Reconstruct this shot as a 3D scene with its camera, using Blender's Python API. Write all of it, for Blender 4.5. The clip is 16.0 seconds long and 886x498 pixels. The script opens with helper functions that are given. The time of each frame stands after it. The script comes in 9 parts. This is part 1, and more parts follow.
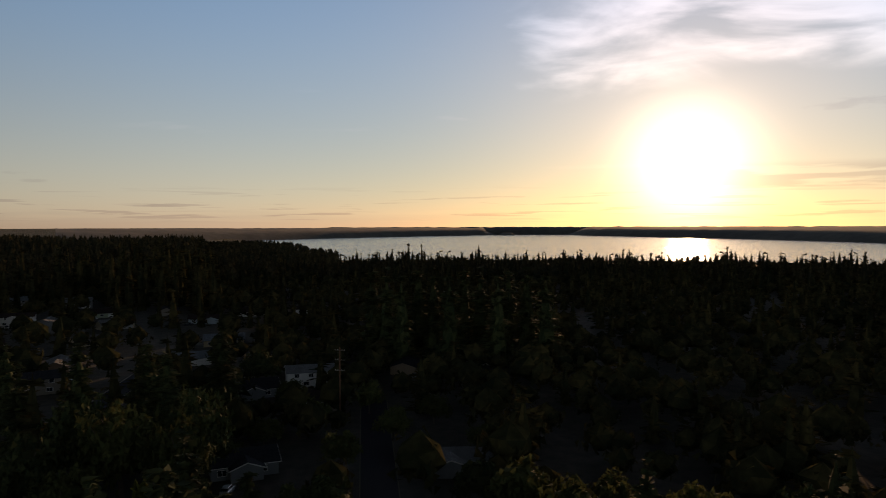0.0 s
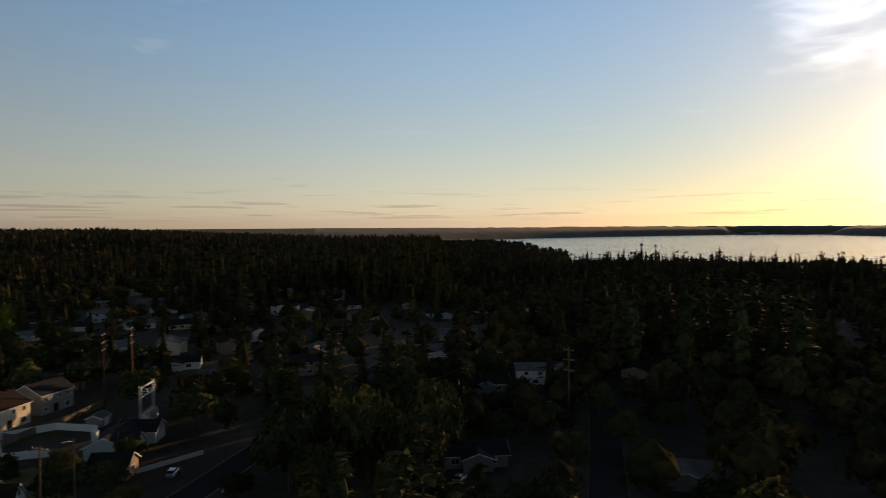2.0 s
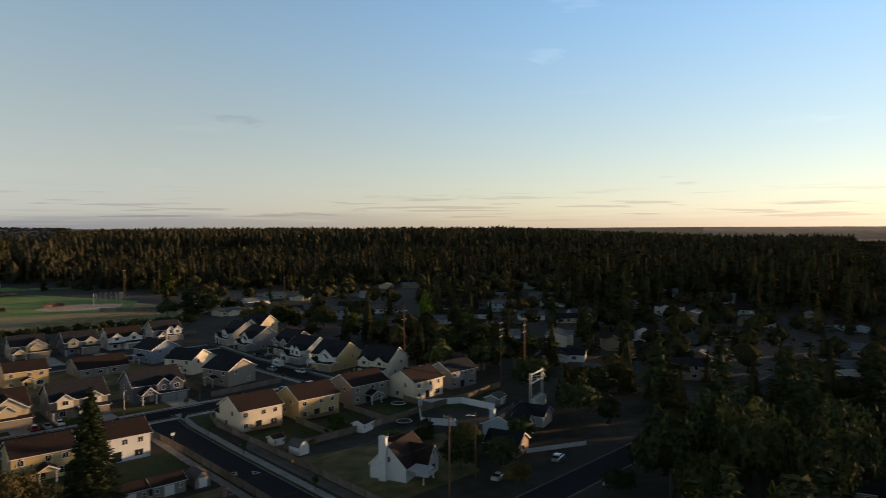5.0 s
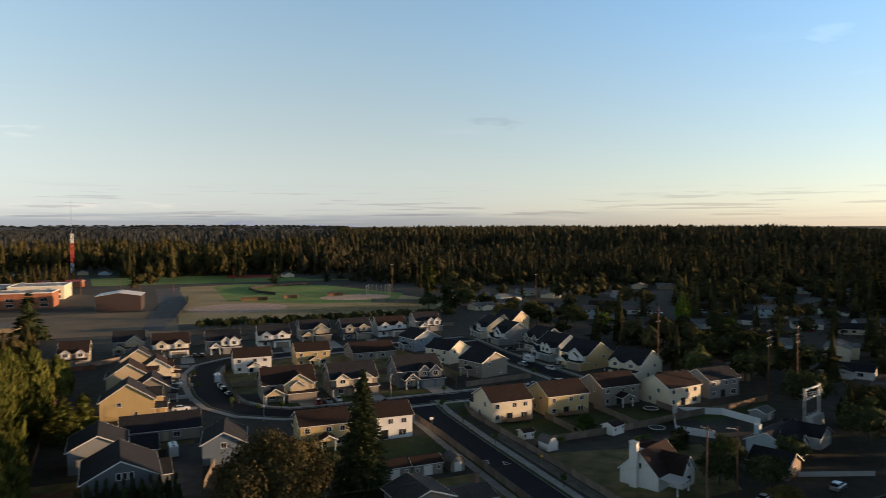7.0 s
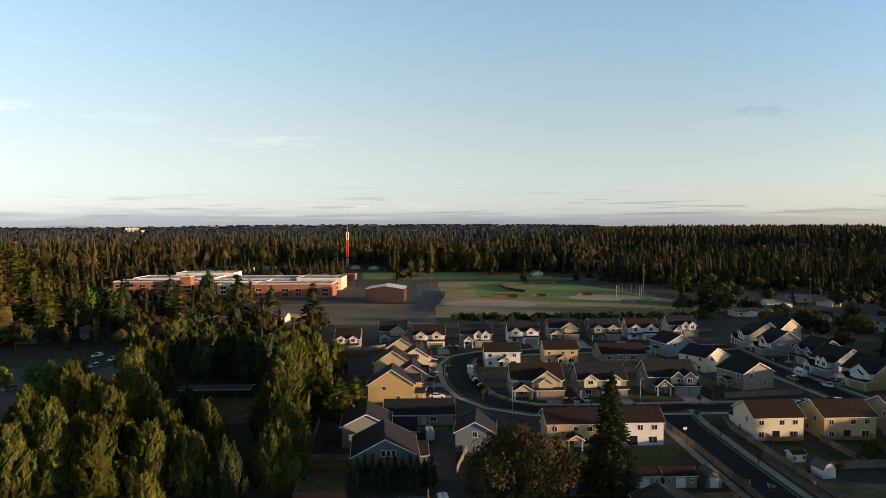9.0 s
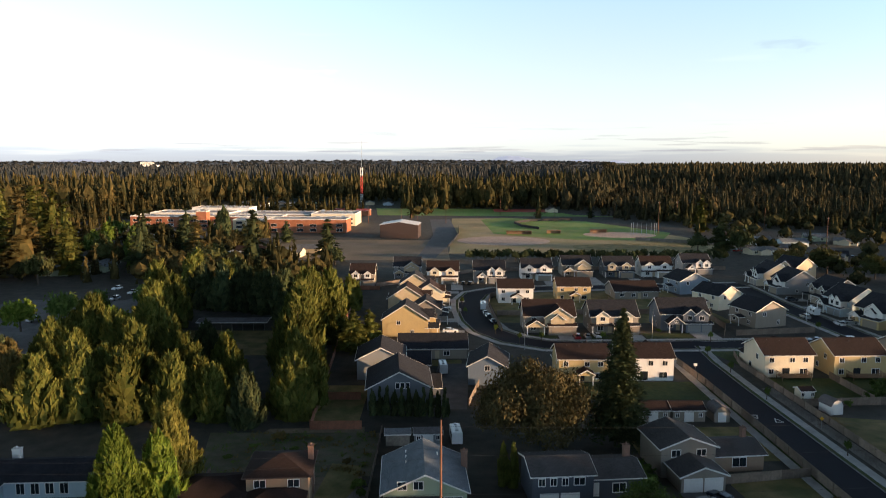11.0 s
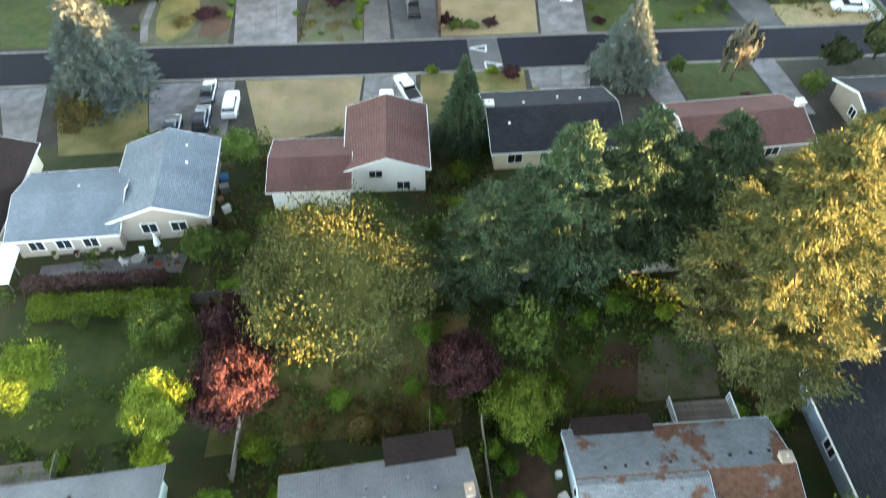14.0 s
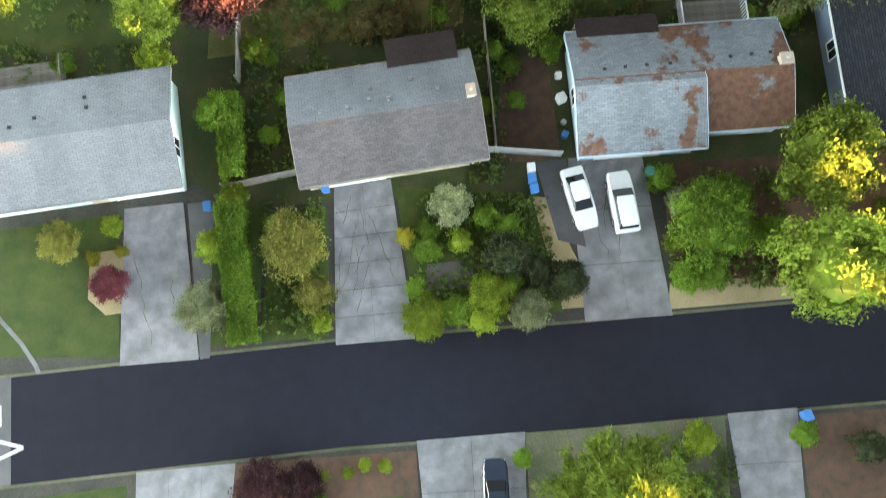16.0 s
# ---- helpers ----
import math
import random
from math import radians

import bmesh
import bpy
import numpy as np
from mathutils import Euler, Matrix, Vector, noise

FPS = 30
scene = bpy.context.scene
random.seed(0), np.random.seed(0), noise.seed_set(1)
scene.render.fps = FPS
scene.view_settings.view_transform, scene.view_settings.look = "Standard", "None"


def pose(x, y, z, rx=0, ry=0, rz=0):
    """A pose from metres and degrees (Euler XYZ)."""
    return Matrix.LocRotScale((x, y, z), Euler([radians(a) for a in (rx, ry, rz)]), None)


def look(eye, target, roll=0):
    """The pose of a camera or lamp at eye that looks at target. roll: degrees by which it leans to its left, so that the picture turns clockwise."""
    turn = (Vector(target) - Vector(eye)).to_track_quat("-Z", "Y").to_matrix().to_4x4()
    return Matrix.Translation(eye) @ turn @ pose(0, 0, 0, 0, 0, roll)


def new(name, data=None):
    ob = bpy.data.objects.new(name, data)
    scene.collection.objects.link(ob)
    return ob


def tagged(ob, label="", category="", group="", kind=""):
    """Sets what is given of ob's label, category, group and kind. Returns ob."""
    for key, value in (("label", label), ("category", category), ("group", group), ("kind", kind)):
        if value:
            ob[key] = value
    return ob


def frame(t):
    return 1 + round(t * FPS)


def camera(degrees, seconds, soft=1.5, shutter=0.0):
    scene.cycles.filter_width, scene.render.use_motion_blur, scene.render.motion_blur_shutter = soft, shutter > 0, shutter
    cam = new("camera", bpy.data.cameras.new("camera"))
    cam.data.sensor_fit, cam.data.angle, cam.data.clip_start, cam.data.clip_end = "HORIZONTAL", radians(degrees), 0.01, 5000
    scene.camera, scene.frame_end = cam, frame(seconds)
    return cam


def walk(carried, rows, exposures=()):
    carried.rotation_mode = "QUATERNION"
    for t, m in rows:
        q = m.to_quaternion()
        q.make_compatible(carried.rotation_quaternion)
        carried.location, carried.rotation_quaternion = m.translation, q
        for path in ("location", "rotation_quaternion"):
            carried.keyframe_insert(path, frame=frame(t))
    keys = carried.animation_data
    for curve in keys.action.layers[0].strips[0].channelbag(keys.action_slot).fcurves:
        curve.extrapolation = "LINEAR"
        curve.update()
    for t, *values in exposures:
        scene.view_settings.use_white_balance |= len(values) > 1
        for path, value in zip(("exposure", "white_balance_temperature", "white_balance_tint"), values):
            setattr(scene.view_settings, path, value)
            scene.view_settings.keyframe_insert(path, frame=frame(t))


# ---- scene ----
import itertools
EYE = (0.0, 0.0, 52.0)
cam = camera(64.26, 16.0, soft=0.8, shutter=0.4)
PATH = [
    (0.0, pose(*EYE, 88.189, 0.134, -90.778)),
    (0.5, pose(*EYE, 88.142, 0.219, -87.235)),
    (1.0, pose(*EYE, 88.189, 0.181, -82.223)),
    (1.5, pose(*EYE, 88.203, 0.237, -77.222)),
    (2.0, pose(*EYE, 88.199, 0.258, -72.262)),
    (2.5, pose(*EYE, 88.235, 0.137, -67.151)),
    (3.0, pose(*EYE, 88.232, 0.200, -62.053)),
    (3.5, pose(*EYE, 88.209, 0.173, -56.935)),
    (4.0, pose(*EYE, 88.225, 0.170, -51.854)),
    (6.5, pose(*EYE, 88.148, 0.233, -26.605)),
    (7.0, pose(*EYE, 88.136, 0.184, -21.541)),
    (7.5, pose(*EYE, 88.140, 0.175, -16.478)),
    (8.0, pose(*EYE, 88.140, 0.187, -11.457)),
    (8.5, pose(*EYE, 88.141, 0.174, -6.391)),
    (9.0, pose(*EYE, 88.117, 0.165, -1.499)),
    (11.5, pose(*EYE, 79.477, -0.141, -0.312)),
    (12.0, pose(*EYE, 74.349, -0.115, -0.375)),
    (12.5, pose(*EYE, 66.410, -0.333, -0.330)),
    (13.0, pose(*EYE, 57.976, -0.447, -0.336)),
    (13.5, pose(*EYE, 49.598, -0.478, -0.299)),
    (14.0, pose(*EYE, 41.236, -0.487, -0.258)),
    (14.5, pose(*EYE, 32.834, -0.385, -0.306)),
    (15.0, pose(*EYE, 24.387, -0.396, -0.251)),
    (15.5, pose(*EYE, 15.933, -0.392, -0.212)),
    (16.0, pose(*EYE, 9.683, -0.361, -0.210)),
]
walk(cam, PATH, exposures=[
    (0.0, 0.58, 7100, 26),
    (2.0, 0.9, 6900, 21),
    (4.0, 1.35, 6700, 18),
    (6.5, 1.84, 6350, 16),
    (9.0, 1.9, 6250, 15),
    (11.5, 2.6, 6200, 16),
    (12.0, 3.12, 6200, 16),
    (12.5, 5.1, 6600, 13),
    (13.0, 5.55, 6900, 14),
    (14.0, 5.85, 7300, 15),
    (15.0, 6.1, 7400, 15),
    (16.0, 6.0, 7900, 16),
])

# ---- world, sun ----
SUN_ELEV = 4.7
SUN_AZ = 110.0   # clockwise from +y
sun_dir = Vector((math.sin(radians(SUN_AZ)) * math.cos(radians(SUN_ELEV)),
                  math.cos(radians(SUN_AZ)) * math.cos(radians(SUN_ELEV)), math.sin(radians(SUN_ELEV))))
sun_data = bpy.data.lights.new("sun", "SUN")
sun_data.energy, sun_data.angle, sun_data.color = 1.85, radians(0.6), (1.0, 0.64, 0.33)
sun = new("sun", sun_data)
sun.matrix_world = look(sun_dir * 100, (0, 0, 0))

world = bpy.data.worlds.new("sky")
scene.world = world
world.use_nodes = True
wt = world.node_tree
wt.nodes.clear()
W = wt.nodes.new


def wmath(op, a, b=None, clamp=False):
    n = W("ShaderNodeMath")
    n.operation, n.use_clamp = op, clamp
    for i, v in enumerate((a, b)):
        if v is None:
            continue
        if isinstance(v, (int, float)):
            n.inputs[i].default_value = v
        else:
            wt.links.new(v, n.inputs[i])
    return n.outputs[0]


def wmix(fac, a, b, blend="MIX"):
    n = W("ShaderNodeMix")
    n.data_type, n.blend_type = "RGBA", blend
    for i, v in ((0, fac), (6, a), (7, b)):
        if isinstance(v, (int, float)):
            n.inputs[i].default_value = v
        elif isinstance(v, tuple):
            n.inputs[i].default_value = (*v, 1)
        else:
            wt.links.new(v, n.inputs[i])
    return n.outputs[2]


def wrange(v, a, b, c=0.0, d=1.0):
    n = W("ShaderNodeMapRange")
    n.interpolation_type = "SMOOTHSTEP"
    wt.links.new(v, n.inputs[0])
    for i, x in enumerate((a, b, c, d)):
        n.inputs[i + 1].default_value = x
    return n.outputs[0]


sky = W("ShaderNodeTexSky")
sky.sky_type, sky.sun_disc = "NISHITA", False
sky.sun_elevation, sky.sun_rotation = radians(SUN_ELEV), radians(SUN_AZ)
sky.altitude, sky.air_density, sky.dust_density, sky.ozone_density = 200, 1.0, 0.22, 2.4
coord = W("ShaderNodeTexCoord").outputs["Generated"]
split = W("ShaderNodeSeparateXYZ")
wt.links.new(coord, split.inputs[0])
height = split.outputs[2]


def toward(az, el):
    """How far the sky's direction lies along a bearing: 1 in its middle."""
    n = W("ShaderNodeVectorMath")
    n.operation = "DOT_PRODUCT"
    wt.links.new(coord, n.inputs[0])
    a, e = radians(az), radians(el)
    n.inputs[1].default_value = (math.sin(a) * math.cos(e), math.cos(a) * math.cos(e), math.sin(e))
    return n.outputs["Value"]


def streaks(scale, stretch, low, high, detail=6.0, seed=0.0, distort=0.4):
    """Wind-drawn cloud: noise squeezed in height."""
    m = W("ShaderNodeMapping")
    wt.links.new(coord, m.inputs[0])
    m.inputs["Scale"].default_value = (1, 1, stretch)
    m.inputs["Location"].default_value = (seed, seed * 0.7, 0)
    n = W("ShaderNodeTexNoise")
    n.inputs["Scale"].default_value, n.inputs["Detail"].default_value = scale, detail
    n.inputs["Distortion"].default_value = distort
    wt.links.new(m.outputs[0], n.inputs["Vector"])
    return wrange(n.outputs[0], low, high)


def wisp(az, el, wide, tall, seed):
    """One small cloud at a bearing: a ragged lens, sizes in degrees."""
    a = radians(az)
    n = W("ShaderNodeVectorMath")
    n.operation = "DOT_PRODUCT"
    wt.links.new(coord, n.inputs[0])
    n.inputs[1].default_value = (math.cos(a), -math.sin(a), 0)
    u = wmath("DIVIDE", n.outputs["Value"], math.sin(radians(wide)))
    v = wmath("DIVIDE", wmath("SUBTRACT", height, math.sin(radians(el))), math.sin(radians(tall)))
    r = wmath("ADD", wmath("MULTIPLY", u, u), wmath("MULTIPLY", v, v))
    ragged = wmath("MULTIPLY", wmath("SUBTRACT", streaks(26.0, 5.0, 0.25, 0.75, 6.0, seed, 0.5), 0.5), 1.7)
    return wmath("MULTIPLY", wrange(wmath("ADD", r, ragged), 1.0, -0.5), wrange(toward(az, el), 0.9, 0.97))


# aureole of the low sun in hazy air
near_sun = toward(SUN_AZ, SUN_ELEV)
glow = wmath("ADD", wmath("MULTIPLY", wmath("POWER", wmath("MAXIMUM", near_sun, 0.0), 420.0), 11.0), wmath("MULTIPLY", wmath("POWER", wmath("MAXIMUM", near_sun, 0.0), 26.0), 1.6))
glow_rgb = W("ShaderNodeCombineColor")
for i, k in enumerate((1.0, 0.86, 0.6)):
    wt.links.new(wmath("MULTIPLY", glow, k), glow_rgb.inputs[i])
grey = W("ShaderNodeRGBToBW")
wt.links.new(sky.outputs[0], grey.inputs[0])
sunward = wrange(near_sun, -0.2, 0.55)
milky = wmix(1.0, grey.outputs[0], wmix(sunward, (0.955, 1.0, 1.06), (0.985, 1.0, 0.965)), "MULTIPLY")
low = wrange(height, 0.34, 0.0)
high = wrange(height, 0.30, 0.54)   # unseen sky above the view, greyed and dimmed to cut ambient light
flare = wmath("POWER", wmath("MAXIMUM", near_sun, 0.0), 10.0)
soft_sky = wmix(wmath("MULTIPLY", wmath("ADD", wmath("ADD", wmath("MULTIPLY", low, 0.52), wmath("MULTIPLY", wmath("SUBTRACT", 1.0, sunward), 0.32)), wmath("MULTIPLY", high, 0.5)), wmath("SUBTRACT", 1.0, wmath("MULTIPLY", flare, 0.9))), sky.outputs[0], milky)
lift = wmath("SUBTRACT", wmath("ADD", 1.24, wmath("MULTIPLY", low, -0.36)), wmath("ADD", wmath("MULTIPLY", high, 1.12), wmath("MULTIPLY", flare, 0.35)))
lift_rgb = W("ShaderNodeCombineColor")
for i in range(3):
    wt.links.new(lift, lift_rgb.inputs[i])
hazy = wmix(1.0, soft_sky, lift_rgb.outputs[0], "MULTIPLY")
hazy = wmix(1.0, hazy, wmix(sunward, (0.985, 1.01, 0.925), (1.0, 1.0, 1.0)), "MULTIPLY")
base = wmix(1.0, hazy, glow_rgb.outputs[0], "ADD")
# cirrus over the sun, and low banks along the horizon
drift = wmath("MULTIPLY", wmath("SUBTRACT", streaks(5.0, 3.0, 0.2, 0.8, 6.0, 9.1, 0.6), 0.5), 0.045)
veil = wmath("MULTIPLY", wmath("MULTIPLY", wrange(wmath("ADD", toward(116.0, 17.0), drift), 0.950, 0.982), wrange(wmath("ADD", height, drift), 0.178, 0.222)), streaks(4.2, 4.5, 0.34, 0.62, 9.0, 1.7, 0.45))
bank = wmath("MULTIPLY", wmath("MULTIPLY", wrange(height, 0.004, 0.016), wrange(height, 0.062, 0.03)), streaks(8.0, 26.0, 0.555, 0.63, 5.0, 4.0, 0.2))
thin = wmath("MULTIPLY", wmath("MULTIPLY", wrange(height, 0.05, 0.09), wrange(height, 0.30, 0.16)), streaks(3.6, 9.0, 0.63, 0.76, 5.0, 7.3, 0.3))
scud = wmath("MULTIPLY", wmath("MULTIPLY", wrange(toward(121.0, 3.6), 0.975, 0.995), wmath("MULTIPLY", wrange(height, 0.042, 0.052), wrange(height, 0.085, 0.07))), streaks(6.0, 14.0, 0.40, 0.52, 5.0, 2.2, 0.2))
lit = wmix(1.0, base, (1.9, 1.75, 1.7), "MULTIPLY")
shade = wmix(1.0, base, (0.68, 0.64, 0.70), "MULTIPLY")
c = wmix(wmath("MULTIPLY", wmath("MAXIMUM", bank, scud), 0.6), base, shade)
c = wmix(wmath("MULTIPLY", thin, 0.22), c, wmix(1.0, c, (1.35, 1.2, 1.2), "MULTIPLY"))
c = wmix(wmath("MULTIPLY", veil, 0.9), c, wmix(1.0, lit, (0.6, 0.55, 0.5), "ADD"))
for az, el, wide, tall, seed in ((52.3, 17.4, 2.6, 0.9, 3.0), (50.0, 13.4, 1.5, 0.8, 5.0), (-12.3, 6.8, 4.4, 0.8, 8.0), (-31.5, 8.4, 4.0, 0.6, 2.0), (-3.0, 1.6, 7.0, 0.35, 6.0)):
    c = wmix(wmath("MULTIPLY", wisp(az, el, wide, tall, seed), 0.55), c, wmix(1.0, c, (1.3, 1.17, 1.12), "MULTIPLY"))
for az, el, wide, tall, seed in ((25.8, 8.4, 2.2, 0.5, 1.0), (37.3, 2.35, 2.8, 0.24, 4.0), (43.6, 2.45, 1.6, 0.16, 7.0), (27.0, 8.0, 1.8, 0.3, 9.0), (60.6, 3.3, 1.0, 0.14, 2.0), (67.0, 1.7, 3.0, 0.16, 3.0), (59.8, 3.8, 1.0, 0.16, 5.0), (122.0, 8.5, 3.6, 0.55, 6.0)):
    c = wmix(wmath("MULTIPLY", wisp(az, el, wide, tall, seed), 0.28), c, wmix(1.0, c, (0.66, 0.62, 0.68), "MULTIPLY"))
# grey-violet murk along the land's edge, away from the sun
murk = wmath("MULTIPLY", wmath("MULTIPLY", wrange(wmath("ADD", height, wmath("MULTIPLY", streaks(7.0, 22.0, 0.3, 0.7, 5.0, 5.5, 0.3), 0.012)), 0.030, 0.012), wmath("SUBTRACT", 1.0, wmath("MULTIPLY", sunward, 0.75))), 0.85)
c = wmix(murk, c, wmix(1.0, c, (0.60, 0.64, 0.76), "MULTIPLY"))
bg = W("ShaderNodeBackground")
wt.links.new(c, bg.inputs[0])
bg.inputs[1].default_value = 0.1
wt.links.new(bg.outputs[0], W("ShaderNodeOutputWorld").inputs[0])

# ---- materials ----
class Nodes:
    """A material's node tree, with short ways to add to it."""

    def __init__(self, name, rough=0.8, metal=0.0):
        self.m = bpy.data.materials.new(name)
        self.m.use_nodes = True
        self.t = self.m.node_tree
        self.b = self.t.nodes["Principled BSDF"]
        self.b.inputs["Roughness"].default_value = rough
        self.b.inputs["Metallic"].default_value = metal
        self.coord = self.t.nodes.new("ShaderNodeTexCoord").outputs["Object"]

    def put(self, value, socket):
        if isinstance(value, (int, float)):
            socket.default_value = value
        elif isinstance(value, tuple):
            socket.default_value = (*value, 1) if len(value) == 3 and socket.type == "RGBA" else value
        else:
            self.t.links.new(value, socket)

    def noise(self, scale, detail=4.0, stretch=(1, 1, 1), rough=0.55):
        m = self.t.nodes.new("ShaderNodeMapping")
        self.t.links.new(self.coord, m.inputs[0])
        m.inputs["Scale"].default_value = stretch
        n = self.t.nodes.new("ShaderNodeTexNoise")
        n.inputs["Scale"].default_value, n.inputs["Detail"].default_value, n.inputs["Roughness"].default_value = scale, detail, rough
        self.t.links.new(m.outputs[0], n.inputs["Vector"])
        return n.outputs[0]

    def range(self, v, a, b, c=0.0, d=1.0):
        n = self.t.nodes.new("ShaderNodeMapRange")
        self.put(v, n.inputs[0])
        for i, x in enumerate((a, b, c, d)):
            n.inputs[i + 1].default_value = x
        return n.outputs[0]

    def mix(self, f, a, b, blend="MIX"):
        n = self.t.nodes.new("ShaderNodeMix")
        n.data_type, n.blend_type = "RGBA", blend
        self.put(f, n.inputs[0]), self.put(a, n.inputs[6]), self.put(b, n.inputs[7])
        return n.outputs[2]

    def math(self, op, a, b):
        n = self.t.nodes.new("ShaderNodeMath")
        n.operation = op
        self.put(a, n.inputs[0]), self.put(b, n.inputs[1])
        return n.outputs[0]

    def wave(self, scale, axis="Z", distort=0.0):
        n = self.t.nodes.new("ShaderNodeTexWave")
        n.bands_direction, n.wave_profile = axis, "SAW"
        n.inputs["Scale"].default_value, n.inputs["Distortion"].default_value = scale, distort
        self.t.links.new(self.coord, n.inputs["Vector"])
        return n.outputs["Fac"]

    def random(self):
        return self.t.nodes.new("ShaderNodeObjectInfo").outputs["Random"]

    def island(self):
        return self.t.nodes.new("ShaderNodeNewGeometry").outputs["Random Per Island"]

    def bump(self, v, strength=0.3, depth=0.02):
        n = self.t.nodes.new("ShaderNodeBump")
        n.inputs["Strength"].default_value, n.inputs["Distance"].default_value = strength, depth
        self.t.links.new(v, n.inputs["Height"])
        self.t.links.new(n.outputs[0], self.b.inputs["Normal"])

    def color(self, v):
        self.put(v, self.b.inputs["Base Color"])
        return self.m


def blotch(name, a, b, scale=2.0, rough=0.85, grain=30.0, bump=0.25, depth=0.02, big=0.25, spread=0.15):
    """Two mixed tones, a large slow stain and a fine grain; each object a little lighter or darker."""
    n = Nodes(name, rough)
    c = n.mix(n.range(n.noise(scale, 6), 0.35, 0.65), a, b)
    c = n.mix(1.0, c, n.mix(n.range(n.noise(big, 3), 0.3, 0.7), (0.78, 0.78, 0.78), (1.15, 1.15, 1.15)), "MULTIPLY")
    fine = n.noise(grain, 3)
    c = n.mix(0.5, c, n.mix(n.range(fine, 0.3, 0.7), (0.55, 0.55, 0.55), (1.35, 1.35, 1.35)), "MULTIPLY")
    if spread:
        k = n.range(n.random(), 0, 1, 1 - spread, 1 + spread)
        v = n.t.nodes.new("ShaderNodeCombineColor")
        for i in range(3):
            n.t.links.new(k, v.inputs[i])
        c = n.mix(1.0, c, v.outputs[0], "MULTIPLY")
    n.bump(fine, bump, depth)
    return n.color(c)


def siding(name, col, rough=0.6):
    """Painted lap siding: level boards, lap shade painted along their lower edge, faded in patches."""
    n = Nodes(name, rough)
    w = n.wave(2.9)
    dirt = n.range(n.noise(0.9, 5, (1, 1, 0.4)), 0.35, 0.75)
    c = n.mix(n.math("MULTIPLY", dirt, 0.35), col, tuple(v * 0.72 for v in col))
    # the shade under each lap is painted into the colour
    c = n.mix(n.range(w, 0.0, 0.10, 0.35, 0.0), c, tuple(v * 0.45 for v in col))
    n.bump(w, 0.5, 0.02)
    return n.color(c)


def shingle(name, a, b, moss=None, grown=0.585):
    """Asphalt shingles: courses, tabs of uneven tone, streaks; moss where it has grown."""
    n = Nodes(name, 0.9)
    br = n.t.nodes.new("ShaderNodeTexBrick")
    m = n.t.nodes.new("ShaderNodeMapping")
    n.t.links.new(n.coord, m.inputs[0])
    n.t.links.new(m.outputs[0], br.inputs["Vector"])
    br.inputs["Scale"].default_value = 1.0
    br.inputs["Brick Width"].default_value, br.inputs["Row Height"].default_value = 0.45, 0.17
    br.inputs["Mortar Size"].default_value, br.inputs["Bias"].default_value = 0.012, 0.0
    n.put(a, br.inputs["Color1"]), n.put(b, br.inputs["Color2"]), n.put(tuple(v * 0.45 for v in a), br.inputs["Mortar"])
    c = n.mix(0.4, br.outputs[0], n.mix(n.range(n.noise(0.35, 4, (1, 0.35, 1)), 0.3, 0.7), (0.6, 0.6, 0.6), (1.35, 1.35, 1.35)), "MULTIPLY")
    c = n.mix(0.24, c, n.mix(n.range(n.noise(9, 4), 0.3, 0.7), (0.5, 0.5, 0.5), (1.4, 1.4, 1.4)), "MULTIPLY")
    if moss:
        cover = n.math("ADD", n.noise(0.24, 7, (1, 1, 1), 0.62), n.math("MULTIPLY", n.noise(5.0, 4), 0.10))
        c = n.mix(n.range(cover, grown - 0.025, grown + 0.025), c, n.mix(n.range(n.noise(2.0, 5), 0.35, 0.65), moss, tuple(v * 0.62 for v in moss)))
    n.bump(br.outputs["Fac"], 0.3, -0.01)
    n.b.inputs["Specular IOR Level"].default_value = 0.15
    return n.color(c)


def leaf(name, a, b, glowing=0.35, vary=0.35, gloss=0.08, stands=False):
    """Foliage: leaf-to-leaf and tree-to-tree variation, with light coming through the leaf; stands: whole groups of trees differ."""
    n = Nodes(name, 0.65)
    c = n.mix(n.island(), a, b)
    k = n.range(n.random(), 0, 1, 1 - vary, 1 + vary)
    v = n.t.nodes.new("ShaderNodeCombineColor")
    for i in range(3):
        n.t.links.new(k, v.inputs[i])
    c = n.mix(1.0, c, v.outputs[0], "MULTIPLY")
    c = n.mix(0.6, c, n.mix(n.range(n.noise(0.5, 3), 0.35, 0.65), (0.6, 0.6, 0.6), (1.3, 1.3, 1.2)), "MULTIPLY")
    if stands:
        c = n.mix(0.8, c, n.mix(n.range(n.noise(0.11, 2), 0.38, 0.62), (0.55, 0.62, 0.62), (1.45, 1.25, 1.05)), "MULTIPLY")
        c = n.mix(0.7, c, n.mix(n.range(n.noise(0.012, 3), 0.38, 0.62), (0.65, 0.7, 0.72), (1.3, 1.2, 1.05)), "MULTIPLY")
    n.color(c)
    n.b.inputs["Specular IOR Level"].default_value, n.b.inputs["Roughness"].default_value = gloss, 0.85
    tr = n.t.nodes.new("ShaderNodeBsdfTranslucent")
    n.put(c, tr.inputs[0])
    mx = n.t.nodes.new("ShaderNodeMixShader")
    mx.inputs[0].default_value = glowing
    n.t.links.new(n.b.outputs[0], mx.inputs[1]), n.t.links.new(tr.outputs[0], mx.inputs[2])
    n.t.links.new(mx.outputs[0], n.t.nodes["Material Output"].inputs[0])
    return n.m


def plain(name, col, rough=0.5, metal=0.0, grime=0.2):
    n = Nodes(name, rough, metal)
    c = n.mix(n.math("MULTIPLY", n.range(n.noise(3.0, 5), 0.35, 0.7), grime), col, tuple(v * 0.5 for v in col))
    return n.color(c)


